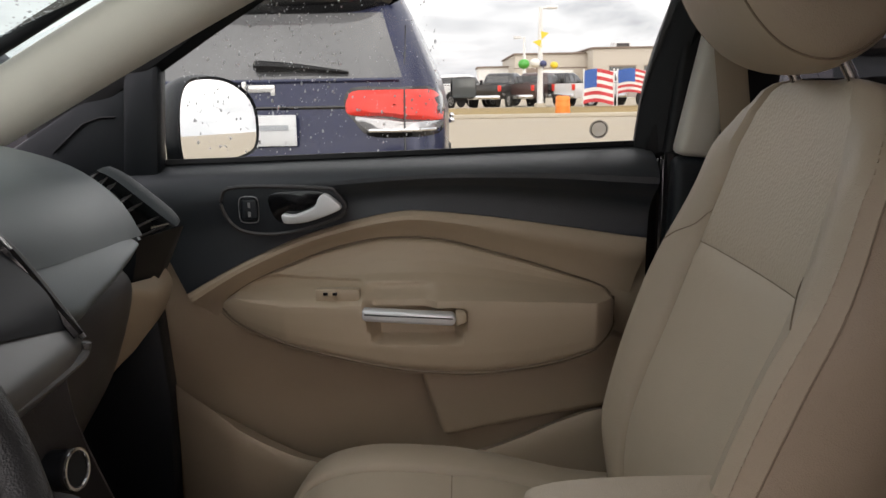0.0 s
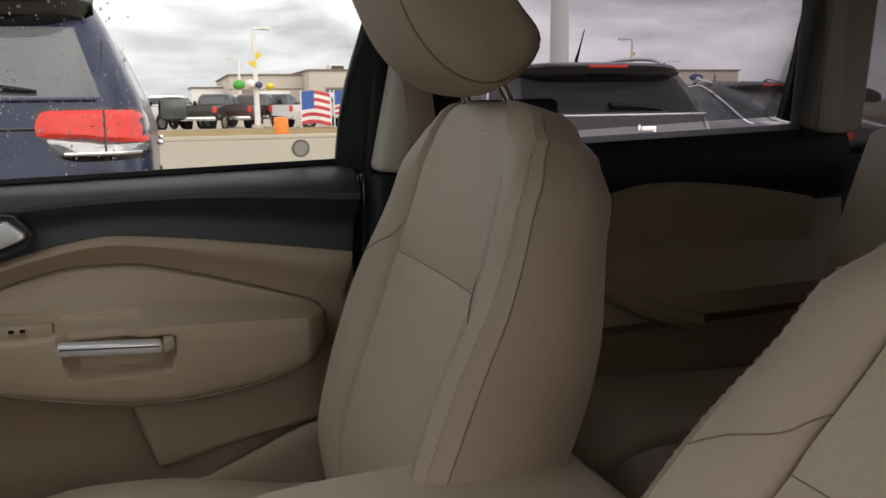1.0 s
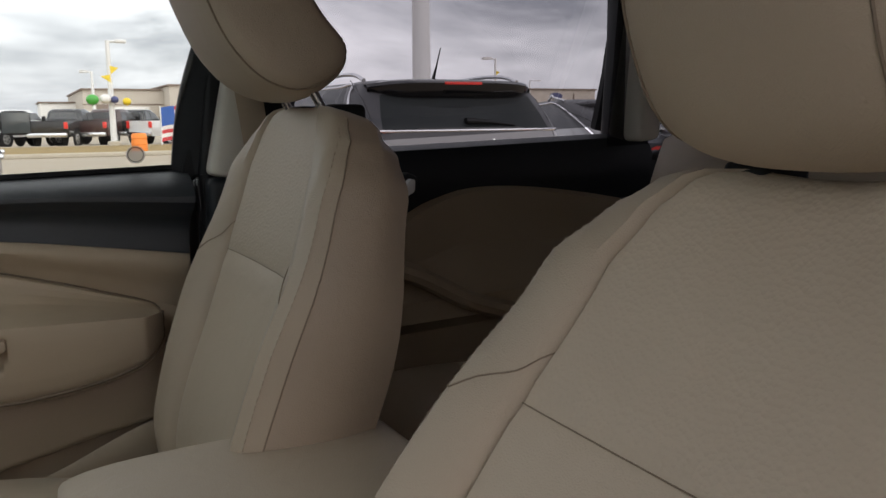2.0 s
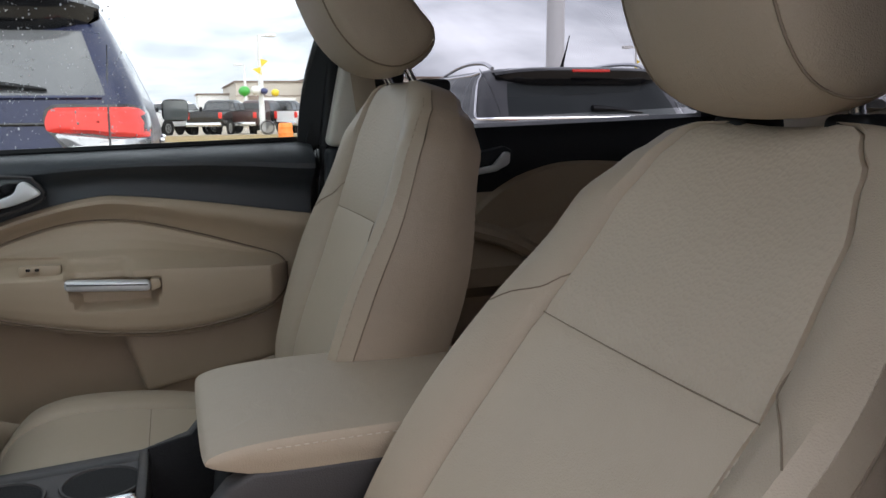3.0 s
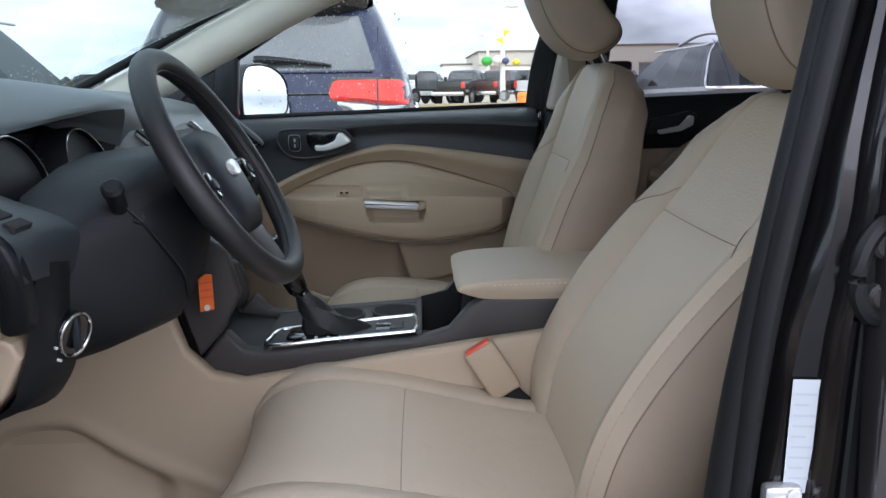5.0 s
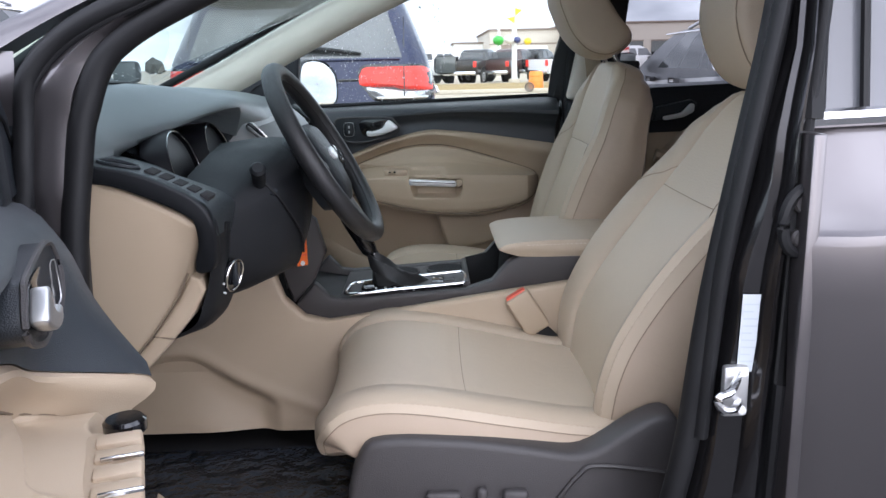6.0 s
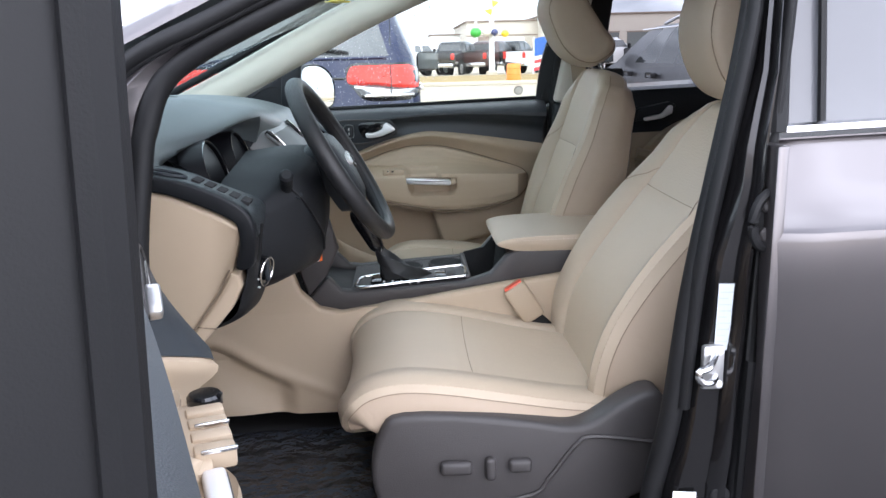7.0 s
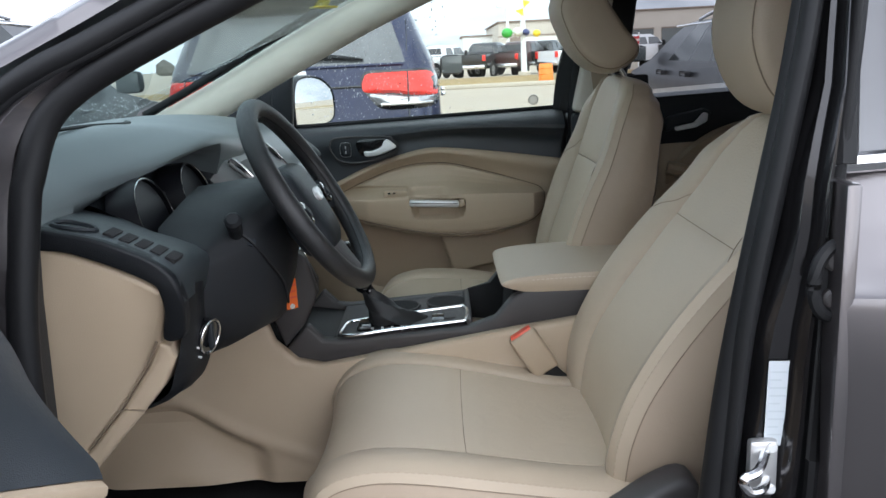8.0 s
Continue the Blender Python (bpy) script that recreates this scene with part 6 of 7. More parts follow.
    part("trim_panel", grid(rows), M_TRIM, ob, "beige rear door trim")
    arc = spline([(0.62, 1.238, 0.90), (0.70, 1.236, 0.98), (0.80, 1.236, 1.03), (0.90, 1.236, 1.045), (1.05, 1.238, 1.035), (1.25, 1.24, 1.0)], 5)
    part("trim_ridge", grid([[(p.x, p.y + dy, p.z + dz) for dy, dz in ((0.012, 0.012), (-0.004, 0.002), (0.0, -0.03), (0.012, -0.10))] for p in arc]), M_TRIM, ob, "beige ridge")
    part("armrest", tube(spline([(0.62, 1.22, 0.93), (0.72, 1.20, 0.90), (0.83, 1.19, 0.84), (0.95, 1.195, 0.80)], 5), [0.028] * 16, 10, flat=0.7), M_TRIM, ob, "beige pull arm")
    hb = part("handle_bezel", prism([(0.61, 1.030), (0.73, 1.050), (0.74, 1.080), (0.72, 1.090), (0.62, 1.070)], "y", 1.215, 1.245, 0.005), M_DARK, ob)
    part("release_handle", prism([(0.635, 1.043), (0.69, 1.053), (0.715, 1.080), (0.727, 1.077), (0.725, 1.055), (0.695, 1.040), (0.64, 1.032)], "y", 1.20, 1.216, 0.004), M_SILVER, hb, "silver door release")
    return ob


mirror_xf(Matrix.Identity(4))
BEND[0] = side_bend
rear_door("rear_door_far", "closed rear passenger door with beige trim and tinted glass", False)
BEND[0] = None
mirror_xf(flip @ Matrix.Translation((-0.008, -0.03, 0)))
rear_door("rear_door_near", "closed dark grey rear door with chrome belt strip", True)
mirror_xf(Matrix.Identity(4))

# rear quarter and seat
BEND[0] = side_bend
part("quarter_pillar", prism([(1.235, 1.09), (1.29, 1.11), (1.30, 1.30), (1.31, 1.48), (1.25, 1.48), (1.25, 1.35)], "y", 1.262, 1.318, 0.012, 3), M_DARK, body, "charcoal rear pillar")
part("quarter_trim", prism([(1.252, 1.135), (1.31, 1.14), (1.322, 1.30), (1.335, 1.48), (1.252, 1.48)], "y", 1.19, 1.255, 0.014, 3), M_PILLAR, body, "pale rear pillar trim")
part("quarter_panel", prism([(1.29, 0.42), (1.86, 0.42), (1.86, 1.12), (1.29, 1.11)], "y", 1.26, 1.33, 0.02, 3), M_DARK, body, "charcoal rear quarter trim")
part("quarter_panel", prism([(1.20, 0.42), (1.86, 0.42), (1.86, 1.12), (1.20, 1.11)], "y", -0.24, -0.16, 0.02, 3), M_DARK, body, "charcoal rear quarter trim")
part("quarter_pillar", prism([(1.18, 1.10), (1.32, 1.11), (1.37, 1.48), (1.17, 1.48)], "y", -0.22, -0.14, 0.012, 3), M_DARK, body, "charcoal rear pillar")
BEND[0] = None
for y in (1.30, -0.20):
    part("quarter_glass", grid([[(x, y + (0.02 if y < 0 else -0.02) * k, z) for k, z in ((0, 1.09), (1, 1.30), (2, 1.52))] for x in (1.25, 1.55, 1.90)]), M_BACKTINT, body, "tinted quarter glass")
rear = thing("rear_bench", (1.0, YC, 0.42), "beige leather rear bench seat in the shade", "car seat")
mirror_xf(Matrix.Translation((0, YC, 0)))
fr = face_frames([(1.14, 0.68), (1.17, 0.80), (1.21, 0.95), (1.25, 1.07), (1.275, 1.135)])
k = len(fr)
rows = pad_rows(fr, [0.57] * k, [0.03] * k, [0.14] * k, seam=0.13)
last = rows[-1]
c = sum(last, Vector()) / len(last)
rows += [[c + (q - c) * s + Vector((0, 0, h)) for q in last] for s, h in ((0.95, 0.012), (0.8, 0.02), (0.05, 0.026))]
part("bench_back", grid(rows, wrap=True), M_LEATHER, rear, "beige leather backrest")
fr = face_frames([(1.17, 0.70), (0.95, 0.705), (0.72, 0.72), (0.63, 0.71), (0.595, 0.66), (0.61, 0.58)], 6, -1)
k = len(fr)
part("bench_cushion", grid(pad_rows(fr, [0.62] * k, [0.02] * k, [0.12] * k, seam=0.13), wrap=True, caps=True), M_LEATHER, rear, "beige leather cushion")
mirror_xf(Matrix.Identity(4))

# water drops on the passenger glass
rng = random.Random(7)
bm = bmesh.new()
for _ in range(1400):
    x = rng.uniform(-0.40, 0.02)
    z = 1.10 + 0.33 * rng.random() ** 0.8
    if z > 1.255 + (x + 0.40) * 0.56:
        continue
    if x > -0.15 and rng.random() < 0.5:
        continue
    r = 0.0007 + 0.0016 * rng.random() ** 3
    y = 1.35 - (z - 1.08) * 0.22 + 0.0065
    mat_d = Matrix.Translation((x, y, z)) @ Matrix.Diagonal((r, r * 0.5, r * rng.uniform(0.9, 1.8), 1))
    bmesh.ops.create_icosphere(bm, subdivisions=1, radius=1, matrix=mat_d)
drops = part("water_drops", bm, M_DROP, None, sharp=80)
tagged(drops, "rain drops scattered on the passenger window", "water drops", "", "stuff")
bm = bmesh.new()
for k in range(1500):
    f = rng.random() if k < 1000 else 0.25 * rng.random()
    y = 1.145 - 0.055 * f - (0.22 * rng.random() ** 3 if k < 1000 else 0.75 * rng.random())
    u = (y - YC) / 0.70
    x0 = -1.0 + 0.85 * f
    z0 = 1.10 + (x0 + 1.06) * 0.412
    r = 0.0010 + 0.0016 * rng.random() ** 3
    mat_d = Matrix.Translation((x0 + 0.10 * u * u, y, z0 + 0.004)) @ Matrix.Diagonal((r, r, r * 0.5, 1))
    bmesh.ops.create_icosphere(bm, subdivisions=1, radius=1, matrix=mat_d)
screen_drops = part("water_drops", bm, M_DROP, None, sharp=80)
tagged(screen_drops, "rain drops on the lower windscreen", "water drops", "", "stuff")
mk = thing("glass_mark", (0.255, 1.30, 1.13), "etched round mark on the door glass", "mark")
mz = 1.133
part("mark_disc", disc((0.262, 1.332, mz), (0, -1, -0.2), 0.0155, 0.0006, 30), M_FROST, mk, "frosted disc")
part("mark_ring", ring((0.262, 1.331, mz), (0, -1, -0.2), 0.0125, 0.0008, 30, 5), M_GREYTRIM, mk)

# ---------------------------------------------------------------- outdoors
gr = []
for x in (-2500, -60, -25, -8, 0, 8, 25, 60, 2500):
    gr.append([(x, y, 0.0) for y in (-2500, -60, -20, 0, 8, 20, 40, 80, 2500)])
ground = part("ground", grid(gr), M_ASPHALT)
tagged(ground, "pale damp concrete lot reaching the horizon", "ground", "", "structure")
# added slab, out of view: darkens what the car's paint reflects
bay = part("reflection_ground", box(-9, 9, -14, 2.6, -0.05, 0.006, 0.0), M_UNSEEN_GROUND)
tagged(bay, "added dark ground slab, unseen, that darkens reflections in the car paint", "asphalt", "", "structure")
verge = part("grass_verge", box(-150, 150, 32.4, 43.2, 0.0, 0.14, 0.05), M_GRASS)
tagged(verge, "strip of dormant tan grass beside the road", "grass", "", "structure")
for y0, y1 in ((32.0, 32.4), (43.2, 43.5)):
    kb = part("kerb", box(-150, 150, y0, y1, 0.0, 0.16, 0.03), M_KERB)
    tagged(kb, "pale concrete kerb along the grass", "kerb", "", "structure")


def outline(w, yr, yf, rc, sides):
    """Half plan outline from the rear middle round to the front middle."""
    p = [(w * t, yr) for t in (0, 0.2, 0.4, 0.6, 0.74)]
    p = [(x, yr + 0.10 * rc * (x / w) ** 2) for x, y in p]
    for k in range(1, 7):
        a = math.pi / 2 * k / 6
        p.append((w * 0.74 + w * 0.26 * math.sin(a), yr + 0.055 * rc + rc * (1 - math.cos(a))))
    y0, y1 = yr + 0.055 * rc + rc, yf - rc
    for s in sides:
        p.append((w * (1 - 0.012 * abs(s - 0.5) * 2), y0 + (y1 - y0) * s))
    for k in range(1, 7):
        a = math.pi / 2 * k / 6
        p.append((w * 0.74 + w * 0.26 * math.cos(a), yf - rc + rc * math.sin(a)))
    p += [(w * t, yf) for t in (0.5, 0.25, 0.0)]
    return p


SIDES = (0.08, 0.16, 0.18, 0.40, 0.42, 0.70, 0.72, 0.93, 0.97)


def wheel_parts(ob, x, y, r, sgn):
    t = part("wheel", disc((x, y, r), (sgn, 0, 0), r, 0.03, 28, 0.02), M_TYRE, ob, "black tyre")
    part("rim", disc((x + sgn * 0.024, y, r), (sgn, 0, 0), r * 0.66, 0.012, 24, 0.006), M_ALLOY, t, "alloy rim")
    for k in range(5):
        a = 2 * math.pi * k / 5
        c = Vector((x + sgn * 0.037, y + math.cos(a) * r * 0.38, r + math.sin(a) * r * 0.38))
        part("rim_gap", disc(c, (sgn, 0, 0), r * 0.13, 0.002, 10), M_TYRE, t)


def suv(at, turn, paint, label, levels, rear_glass, style):
    """levels: rows of (z, half width, rear y, front y, corner radius), from the sill to the roof edge."""
    ob = thing("parked_car", (at[0], at[1], 0), label, "car", "parked cars")
    mirror_xf(Matrix.Translation((at[0], at[1], 0)) @ Matrix.Rotation(radians(turn), 4, "Z"))
    half = [[(x, y, z) for x, y in outline(w, yr, yf, rc, SIDES)] for z, w, yr, yf, rc in levels]
    nh = len(half[0])
    rows = [h + [(-x, y, z) for x, y, z in reversed(h[1:-1])] for h in half]
    n = len(rows[0])
    top = rows[-1]
    zc = levels[-1][0]
    cy = (levels[-1][2] + levels[-1][3]) / 2
    for s, h in ((0.9, 0.025), (0.6, 0.05), (0.02, 0.058)):
        rows.append([(x * s, cy + (y - cy) * s, zc + h) for x, y, z in top])
    gb = [k for k in range(len(levels) - 1) if levels[k][0] >= style["belt"] - 1e-6]
    belt_row = gb[0]
    roof_row = len(levels) - 1
    s0 = 11
    glass_cols = {}
    for name_, cols in (("rear_window", list(range(-rear_glass, rear_glass))), ("quarter_window", [s0]), ("rear_side_window", [s0 + 2]), ("front_side_window", [s0 + 4]), ("windscreen", list(range(nh - 6, nh - 1)) + list(range(nh - 1, nh + 4)))):
        glass_cols[name_] = cols
    taken = set()
    for name_, cols in glass_cols.items():
        for mirror in ((0, 1) if name_ in ("quarter_window", "rear_side_window", "front_side_window") else (0,)):
            bm = bmesh.new()
            vs = {}
            for j in cols:
                jj = j % n if not mirror else (n - 1 - j) % n
                for i in range(belt_row, roof_row):
                    if name_ == "rear_window" and i >= roof_row - 1:
                        continue
                    taken.add((i, jj))
                    q = []
                    for a, b in ((i, jj), (i, (jj + 1) % n), (i + 1, (jj + 1) % n), (i + 1, jj)):
                        if (a, b) not in vs:
                            vs[(a, b)] = bm.verts.new(rows[a][b])
                        q.append(vs[(a, b)])
                    bm.faces.new(q)
            part(name_, bm, style.get("glass", M_FARGLASS) if name_ != "windscreen" else M_CARGLASS, ob, "dark window glass")
    bm = bmesh.new()
    vs = [[bm.verts.new(p) for p in r] for r in rows]
    for i in range(len(rows) - 1):
        for j in range(n):
            if (i, j) in taken:
                continue
            bm.faces.new((vs[i][j], vs[i][(j + 1) % n], vs[i + 1][(j + 1) % n], vs[i + 1][j]))
    part("bodyshell", bm, paint, ob, "painted bodyshell", sharp=32)
    # wheels and lower cladding
    w = levels[1][1]
    yr, yf = levels[1][2], levels[1][3]
    for sgn in (-1, 1):
        for yy in (yr + style["oh_r"], yf - style["oh_f"]):
            # flat dark disc stands in for the shade of the wheel well
            part("arch", disc((sgn * (w - 0.03), yy, 0.38), (sgn, 0, 0), 0.45, 0.034, 32), M_RUBBER, ob, "flat dark disc for the shaded wheel well")
            wheel_parts(ob, sgn * (w - 0.005), yy, 0.36, sgn)
    # rear details
    zt = style["tail_z"]
    def rear_y(x, z):
        z = min(max(z, levels[0][0]), levels[-1][0])
        for a, b in zip(levels, levels[1:]):
            if a[0] <= z <= b[0]:
                f = (z - a[0]) / (b[0] - a[0])
                wv, yv, rv = a[1] + (b[1] - a[1]) * f, a[2] + (b[2] - a[2]) * f, a[4] + (b[4] - a[4]) * f
                break
        s = abs(x) / wv
        y = yv + 0.10 * rv * min(s, 0.74) ** 2
        if s > 0.74:
            y = yv + 0.055 * rv + rv * (1 - math.sqrt(max(0.0, 1 - ((s - 0.74) / 0.26) ** 2)))
        return y
    def rear_blob(pts, lift, rings=6):
        o = spline([(x, z, 0) for x, z in pts], 4, closed=True)
        cx = sum(p.x for p in o) / len(o)
        cz = sum(p.y for p in o) / len(o)
        rws = []
        for q in range(rings + 2):
            f = 1.0 if q == 0 else 1.0 - 0.97 * (q - 1) / rings
            up = -0.004 if q == 0 else lift * min(1.0, 0.35 + 2.2 * (1 - f))
            rws.append([(cx + (p.x - cx) * f, rear_y(cx + (p.x - cx) * f, cz + (p.y - cz) * f) - up, cz + (p.y - cz) * f) for p in o])
        return grid(rws, wrap=True)
    for sgn in (-1, 1):
        xa, xb = style["tail_x"]
        wd = xb - xa
        h = zt[2] - zt[1]
        z0 = zt[1]
        red = [(xa, z0 + 0.45 * h), (xa + 0.02 * wd, z0 + 0.75 * h), (xa + 0.08 * wd, z0 + 0.97 * h), (xa + 0.3 * wd, z0 + h), (xa + 0.7 * wd, z0 + h), (xa + 0.9 * wd, z0 + 0.96 * h), (xa + 0.99 * wd, z0 + 0.6 * h), (xa + wd, z0 + 0.1 * h), (xa + 0.95 * wd, z0 - 0.02 * h), (xa + 0.62 * wd, z0 + 0.04 * h), (xa + 0.42 * wd, z0 + 0.14 * h), (xa + 0.06 * wd, z0 + 0.2 * h)]
        clear = [(xa + 0.10 * wd, z0 + 0.15 * h), (xa + 0.42 * wd, z0 + 0.10 * h), (xa + 0.62 * wd, z0), (xa + 0.97 * wd, z0 - 0.06 * h), (xa + 0.93 * wd, zt[0] + 0.01), (xa + 0.6 * wd, zt[0]), (xa + 0.3 * wd, zt[0] + 0.004), (xa + 0.2 * wd, zt[0] + 0.02)]
        rim = [(xa - 0.008, z0 + 0.45 * h), (xa + 0.06 * wd, z0 + 1.07 * h), (xa + 0.5 * wd, z0 + 1.08 * h), (xa + 0.92 * wd, z0 + 1.05 * h), (xa + 1.01 * wd, z0 + 0.5 * h), (xa + 1.01 * wd, z0 - 0.05 * h), (xa + 0.95 * wd, zt[0] - 0.01), (xa + 0.6 * wd, zt[0] - 0.022), (xa + 0.24 * wd, zt[0] - 0.012), (xa + 0.08 * wd, z0 + 0.02 * h)]
        tl = part("tail_light", rear_blob([(sgn * x, z) for x, z in red], 0.03), M_LENS_R, ob, "red tail light lens")
        part("reverse_lens", rear_blob([(sgn * x, z) for x, z in clear], 0.024), M_LENS_C, tl, "clear reversing lens")
        part("lens_frame", rear_blob([(sgn * x, z) for x, z in rim], 0.010), M_GLOSS, tl, "dark lamp surround")
        part("lens_chrome", tube([(sgn * x, rear_y(x, zt[0]) - 0.03, zt[0] + 0.012) for x in [xa + wd * (0.24 + 0.68 * q / 8) for q in range(9)]], 0.008, 6), M_CHROME, tl, "chrome lamp accent")
        xs = xa + 0.61 * wd
        part("lens_split", tube([(sgn * xs, rear_y(xs, zt[0] + (zt[2] - zt[0]) * q / 3) - 0.032, zt[0] + (zt[2] - zt[0]) * q / 3) for q in range(4)], 0.004, 5), M_GLOSS, tl)
    part("tailgate_line", tube([(x, rear_y(x, style["belt"]) - 0.004, style["belt"] - 0.01) for x in [-style["half"] + 2 * style["half"] * q / 16 for q in range(17)]], 0.010, 6), style["strip"], ob, "strip under the rear window")
    for sgn in (-1, 1):
        part("gate_gap", tube([(sgn * (style["tail_x"][0] + 0.27), rear_y(style["tail_x"][0] + 0.27, z) - 0.001, z) for z in (0.78, 0.9, 1.0, 1.1, 1.2, 1.35, 1.5)], 0.0035, 5), M_GLOSS, ob)
    part("plate_crease", tube([(x, rear_y(x, 1.125) - 0.002, 1.125) for x in [-0.45 + 0.9 * q / 10 for q in range(11)]], 0.008, 6), M_GLOSS, ob, "dark tailgate crease")
    pl = part("number_plate", box(-0.155, 0.165, rear_y(0, 0.92) - 0.03, rear_y(0, 0.92) - 0.018, style["plate"], style["plate"] + 0.14, 0.004), M_PAPER, ob, "white dealer plate")
    part("plate_bar", box(-0.13, 0.13, rear_y(0, 0.92) - 0.033, rear_y(0, 0.92) - 0.029, style["plate"] + 0.07, style["plate"] + 0.095, 0), M_FAINT, pl)
    part("plate_bar", box(-0.13, 0.0, rear_y(0, 0.92) - 0.033, rear_y(0, 0.92) - 0.029, style["plate"] + 0.012, style["plate"] + 0.03, 0), M_INK, pl)
    bx, bz = style["badge"]
    bd = part("badge", box(bx - 0.05, bx + 0.075, rear_y(bx, bz) - 0.014, rear_y(bx, bz) - 0.004, bz - 0.018, bz + 0.016, 0.008), M_BADGE, ob, "bright badge bar")
    part("badge_stem", box(bx - 0.078, bx - 0.056, rear_y(bx, bz) - 0.014, rear_y(bx, bz) - 0.004, bz - 0.018, bz + 0.032, 0.005), M_BADGE, bd)
    part("badge_tail", box(bx + 0.052, bx + 0.075, rear_y(bx, bz) - 0.013, rear_y(bx, bz) - 0.003, bz - 0.034, bz + 0.0, 0.005), M_BADGE, bd)
    zs = levels[-1][0]
    hw = style["half"]
    rws = []
    for q in range(21):
        x = -hw + 2 * hw * q / 20
        e = abs(x) / hw
        yb = levels[-1][2] - 0.20 + 0.20 * e ** 6
        dz = 0.03 * e ** 4
        rws.append([(x, levels[-1][2] + 0.10, zs + 0.045 - dz * 2), (x, yb + 0.03, zs + 0.025 - dz), (x, yb, zs + 0.002 - dz), (x, yb + 0.02, zs - 0.06 - dz * 0.5), (x, levels[-1][2] - 0.02, zs - 0.205 + 0.16 * e ** 5), (x, levels[-1][2] + 0.05, zs - 0.19 + 0.18 * e ** 5)])
    part("spoiler", grid(rws), M_GLOSS if style["dark_spoiler"] else paint, ob, "roof spoiler")
    if style.get("brake", True):
        part("brake_lamp", box(-0.16, 0.16, levels[-1][2] - 0.212, levels[-1][2] - 0.19, zs - 0.012, zs + 0.01, 0.004), M_LENS_R, ob, "high brake lamp")
    wb = style["belt"] + 0.03
    wp_ = [(-0.03, rear_y(0, wb + 0.03) - 0.02, wb + 0.032), (0.16, rear_y(0.16, wb + 0.02) - 0.02, wb + 0.022), (0.40, rear_y(0.4, wb) - 0.015, wb - 0.004)]
    part("rear_wiper", tube(spline(wp_, 5), [0.034, 0.035, 0.034, 0.031, 0.028, 0.025, 0.021, 0.018, 0.015, 0.012, 0.008], 8, flat=0.7), M_RUBBER, ob, "black rear wiper")
    for sgn in (-1, 1):
        mx = sgn * (levels[3][1] + 0.13)
        my = style["mirror_y"]
        b = box(mx - 0.11, mx + 0.10, my - 0.05, my + 0.10, 1.11, 1.29, 0.05, 3)
        mm = part("door_mirror", b, M_RUBBER, ob, "black door mirror")
        part("mirror_glass", box(mx - 0.095, mx + 0.09, my - 0.054, my - 0.05, 1.125, 1.275, 0.001), M_CARGLASS, mm)
        part("roof_rail", tube(spline([(sgn * (levels[-1][1] - 0.06), levels[-1][2] + 0.15, zs + 0.03), (sgn * (levels[-1][1] - 0.06), levels[-1][2] + 0.4, zs + 0.085), (sgn * (levels[-1][1] - 0.08), cy, zs + 0.095), (sgn * (levels[-1][1] - 0.10), levels[-1][3] - 0.3, zs + 0.04)], 5), 0.017, 8), style["rail"], ob, "roof rail")
        for hy in style["handles"]:
            part("door_handle", box(sgn * (levels[2][1] + 0.005), sgn * (levels[2][1] + 0.04), hy - 0.10, hy + 0.10, 0.99, 1.02, 0.01), style["handle"], ob, "door handle")
    if style["antenna"]:
        part("antenna", tube([(0.0, levels[-1][2] + 0.35, zs + 0.05), (0.0, levels[-1][2] + 0.28, zs + 0.16), (0.0, levels[-1][2] + 0.20, zs + 0.30)], [0.016, 0.007, 0.004], 8), M_RUBBER, ob, "black roof antenna")
    if style["quarter_chrome"]:
        for sgn in (-1, 1):
            wl_ = []
            for z, w_, yr_, yf_, rc_ in levels[belt_row:]:
                wl_.append((sgn * w_ * 1.006, yr_ + 0.055 * rc_ + rc_ * 1.05, z))
            path = [(sgn * levels[belt_row][1] * q, rear_y(levels[belt_row][1] * q, style["belt"]) - 0.012, style["belt"] - 0.01) for q in (0.74, 0.86, 0.95)]
            path += [(p[0], p[1] - 0.02, p[2]) for p in wl_[:]]
            path += [(sgn * levels[-1][1] * 1.0, levels[-1][2] + yy, zs - 0.01) for yy in (0.5, 1.0, 1.6, 2.1)]
            part("window_chrome", tube(spline(path, 4), 0.012, 6), M_CHROME, ob, "chrome window trim")
    mirror_xf(Matrix.Identity(4))
    return ob


GC = [(0.30, 0.77, 0.06, 4.62, 0.22), (0.55, 0.83, -0.02, 4.72, 0.26), (0.80, 0.845, -0.01, 4.70, 0.28), (1.05, 0.84, 0.03, 4.45, 0.27), (1.255, 0.80, 0.07, 3.45, 0.26), (1.37, 0.755, 0.13, 3.10, 0.25), (1.56, 0.68, 0.24, 2.65, 0.24), (1.70, 0.61, 0.33, 2.35, 0.22)]
suv((-0.85, 3.72), 0.0, M_BLUE, "navy blue parked SUV with red tail lights, wet with rain", GC, 5,
    dict(plate=0.955, belt=1.255, oh_r=1.0, oh_f=0.9, tail_z=(1.005, 1.06, 1.20), tail_x=(0.385, 0.83), half=0.63, strip=M_BLUE, badge=(-0.012, 1.215), dark_spoiler=True, mirror_y=2.95, rail=M_GLOSS, handle=M_CHROME, handles=(1.45, 2.45), antenna=False, quarter_chrome=False))
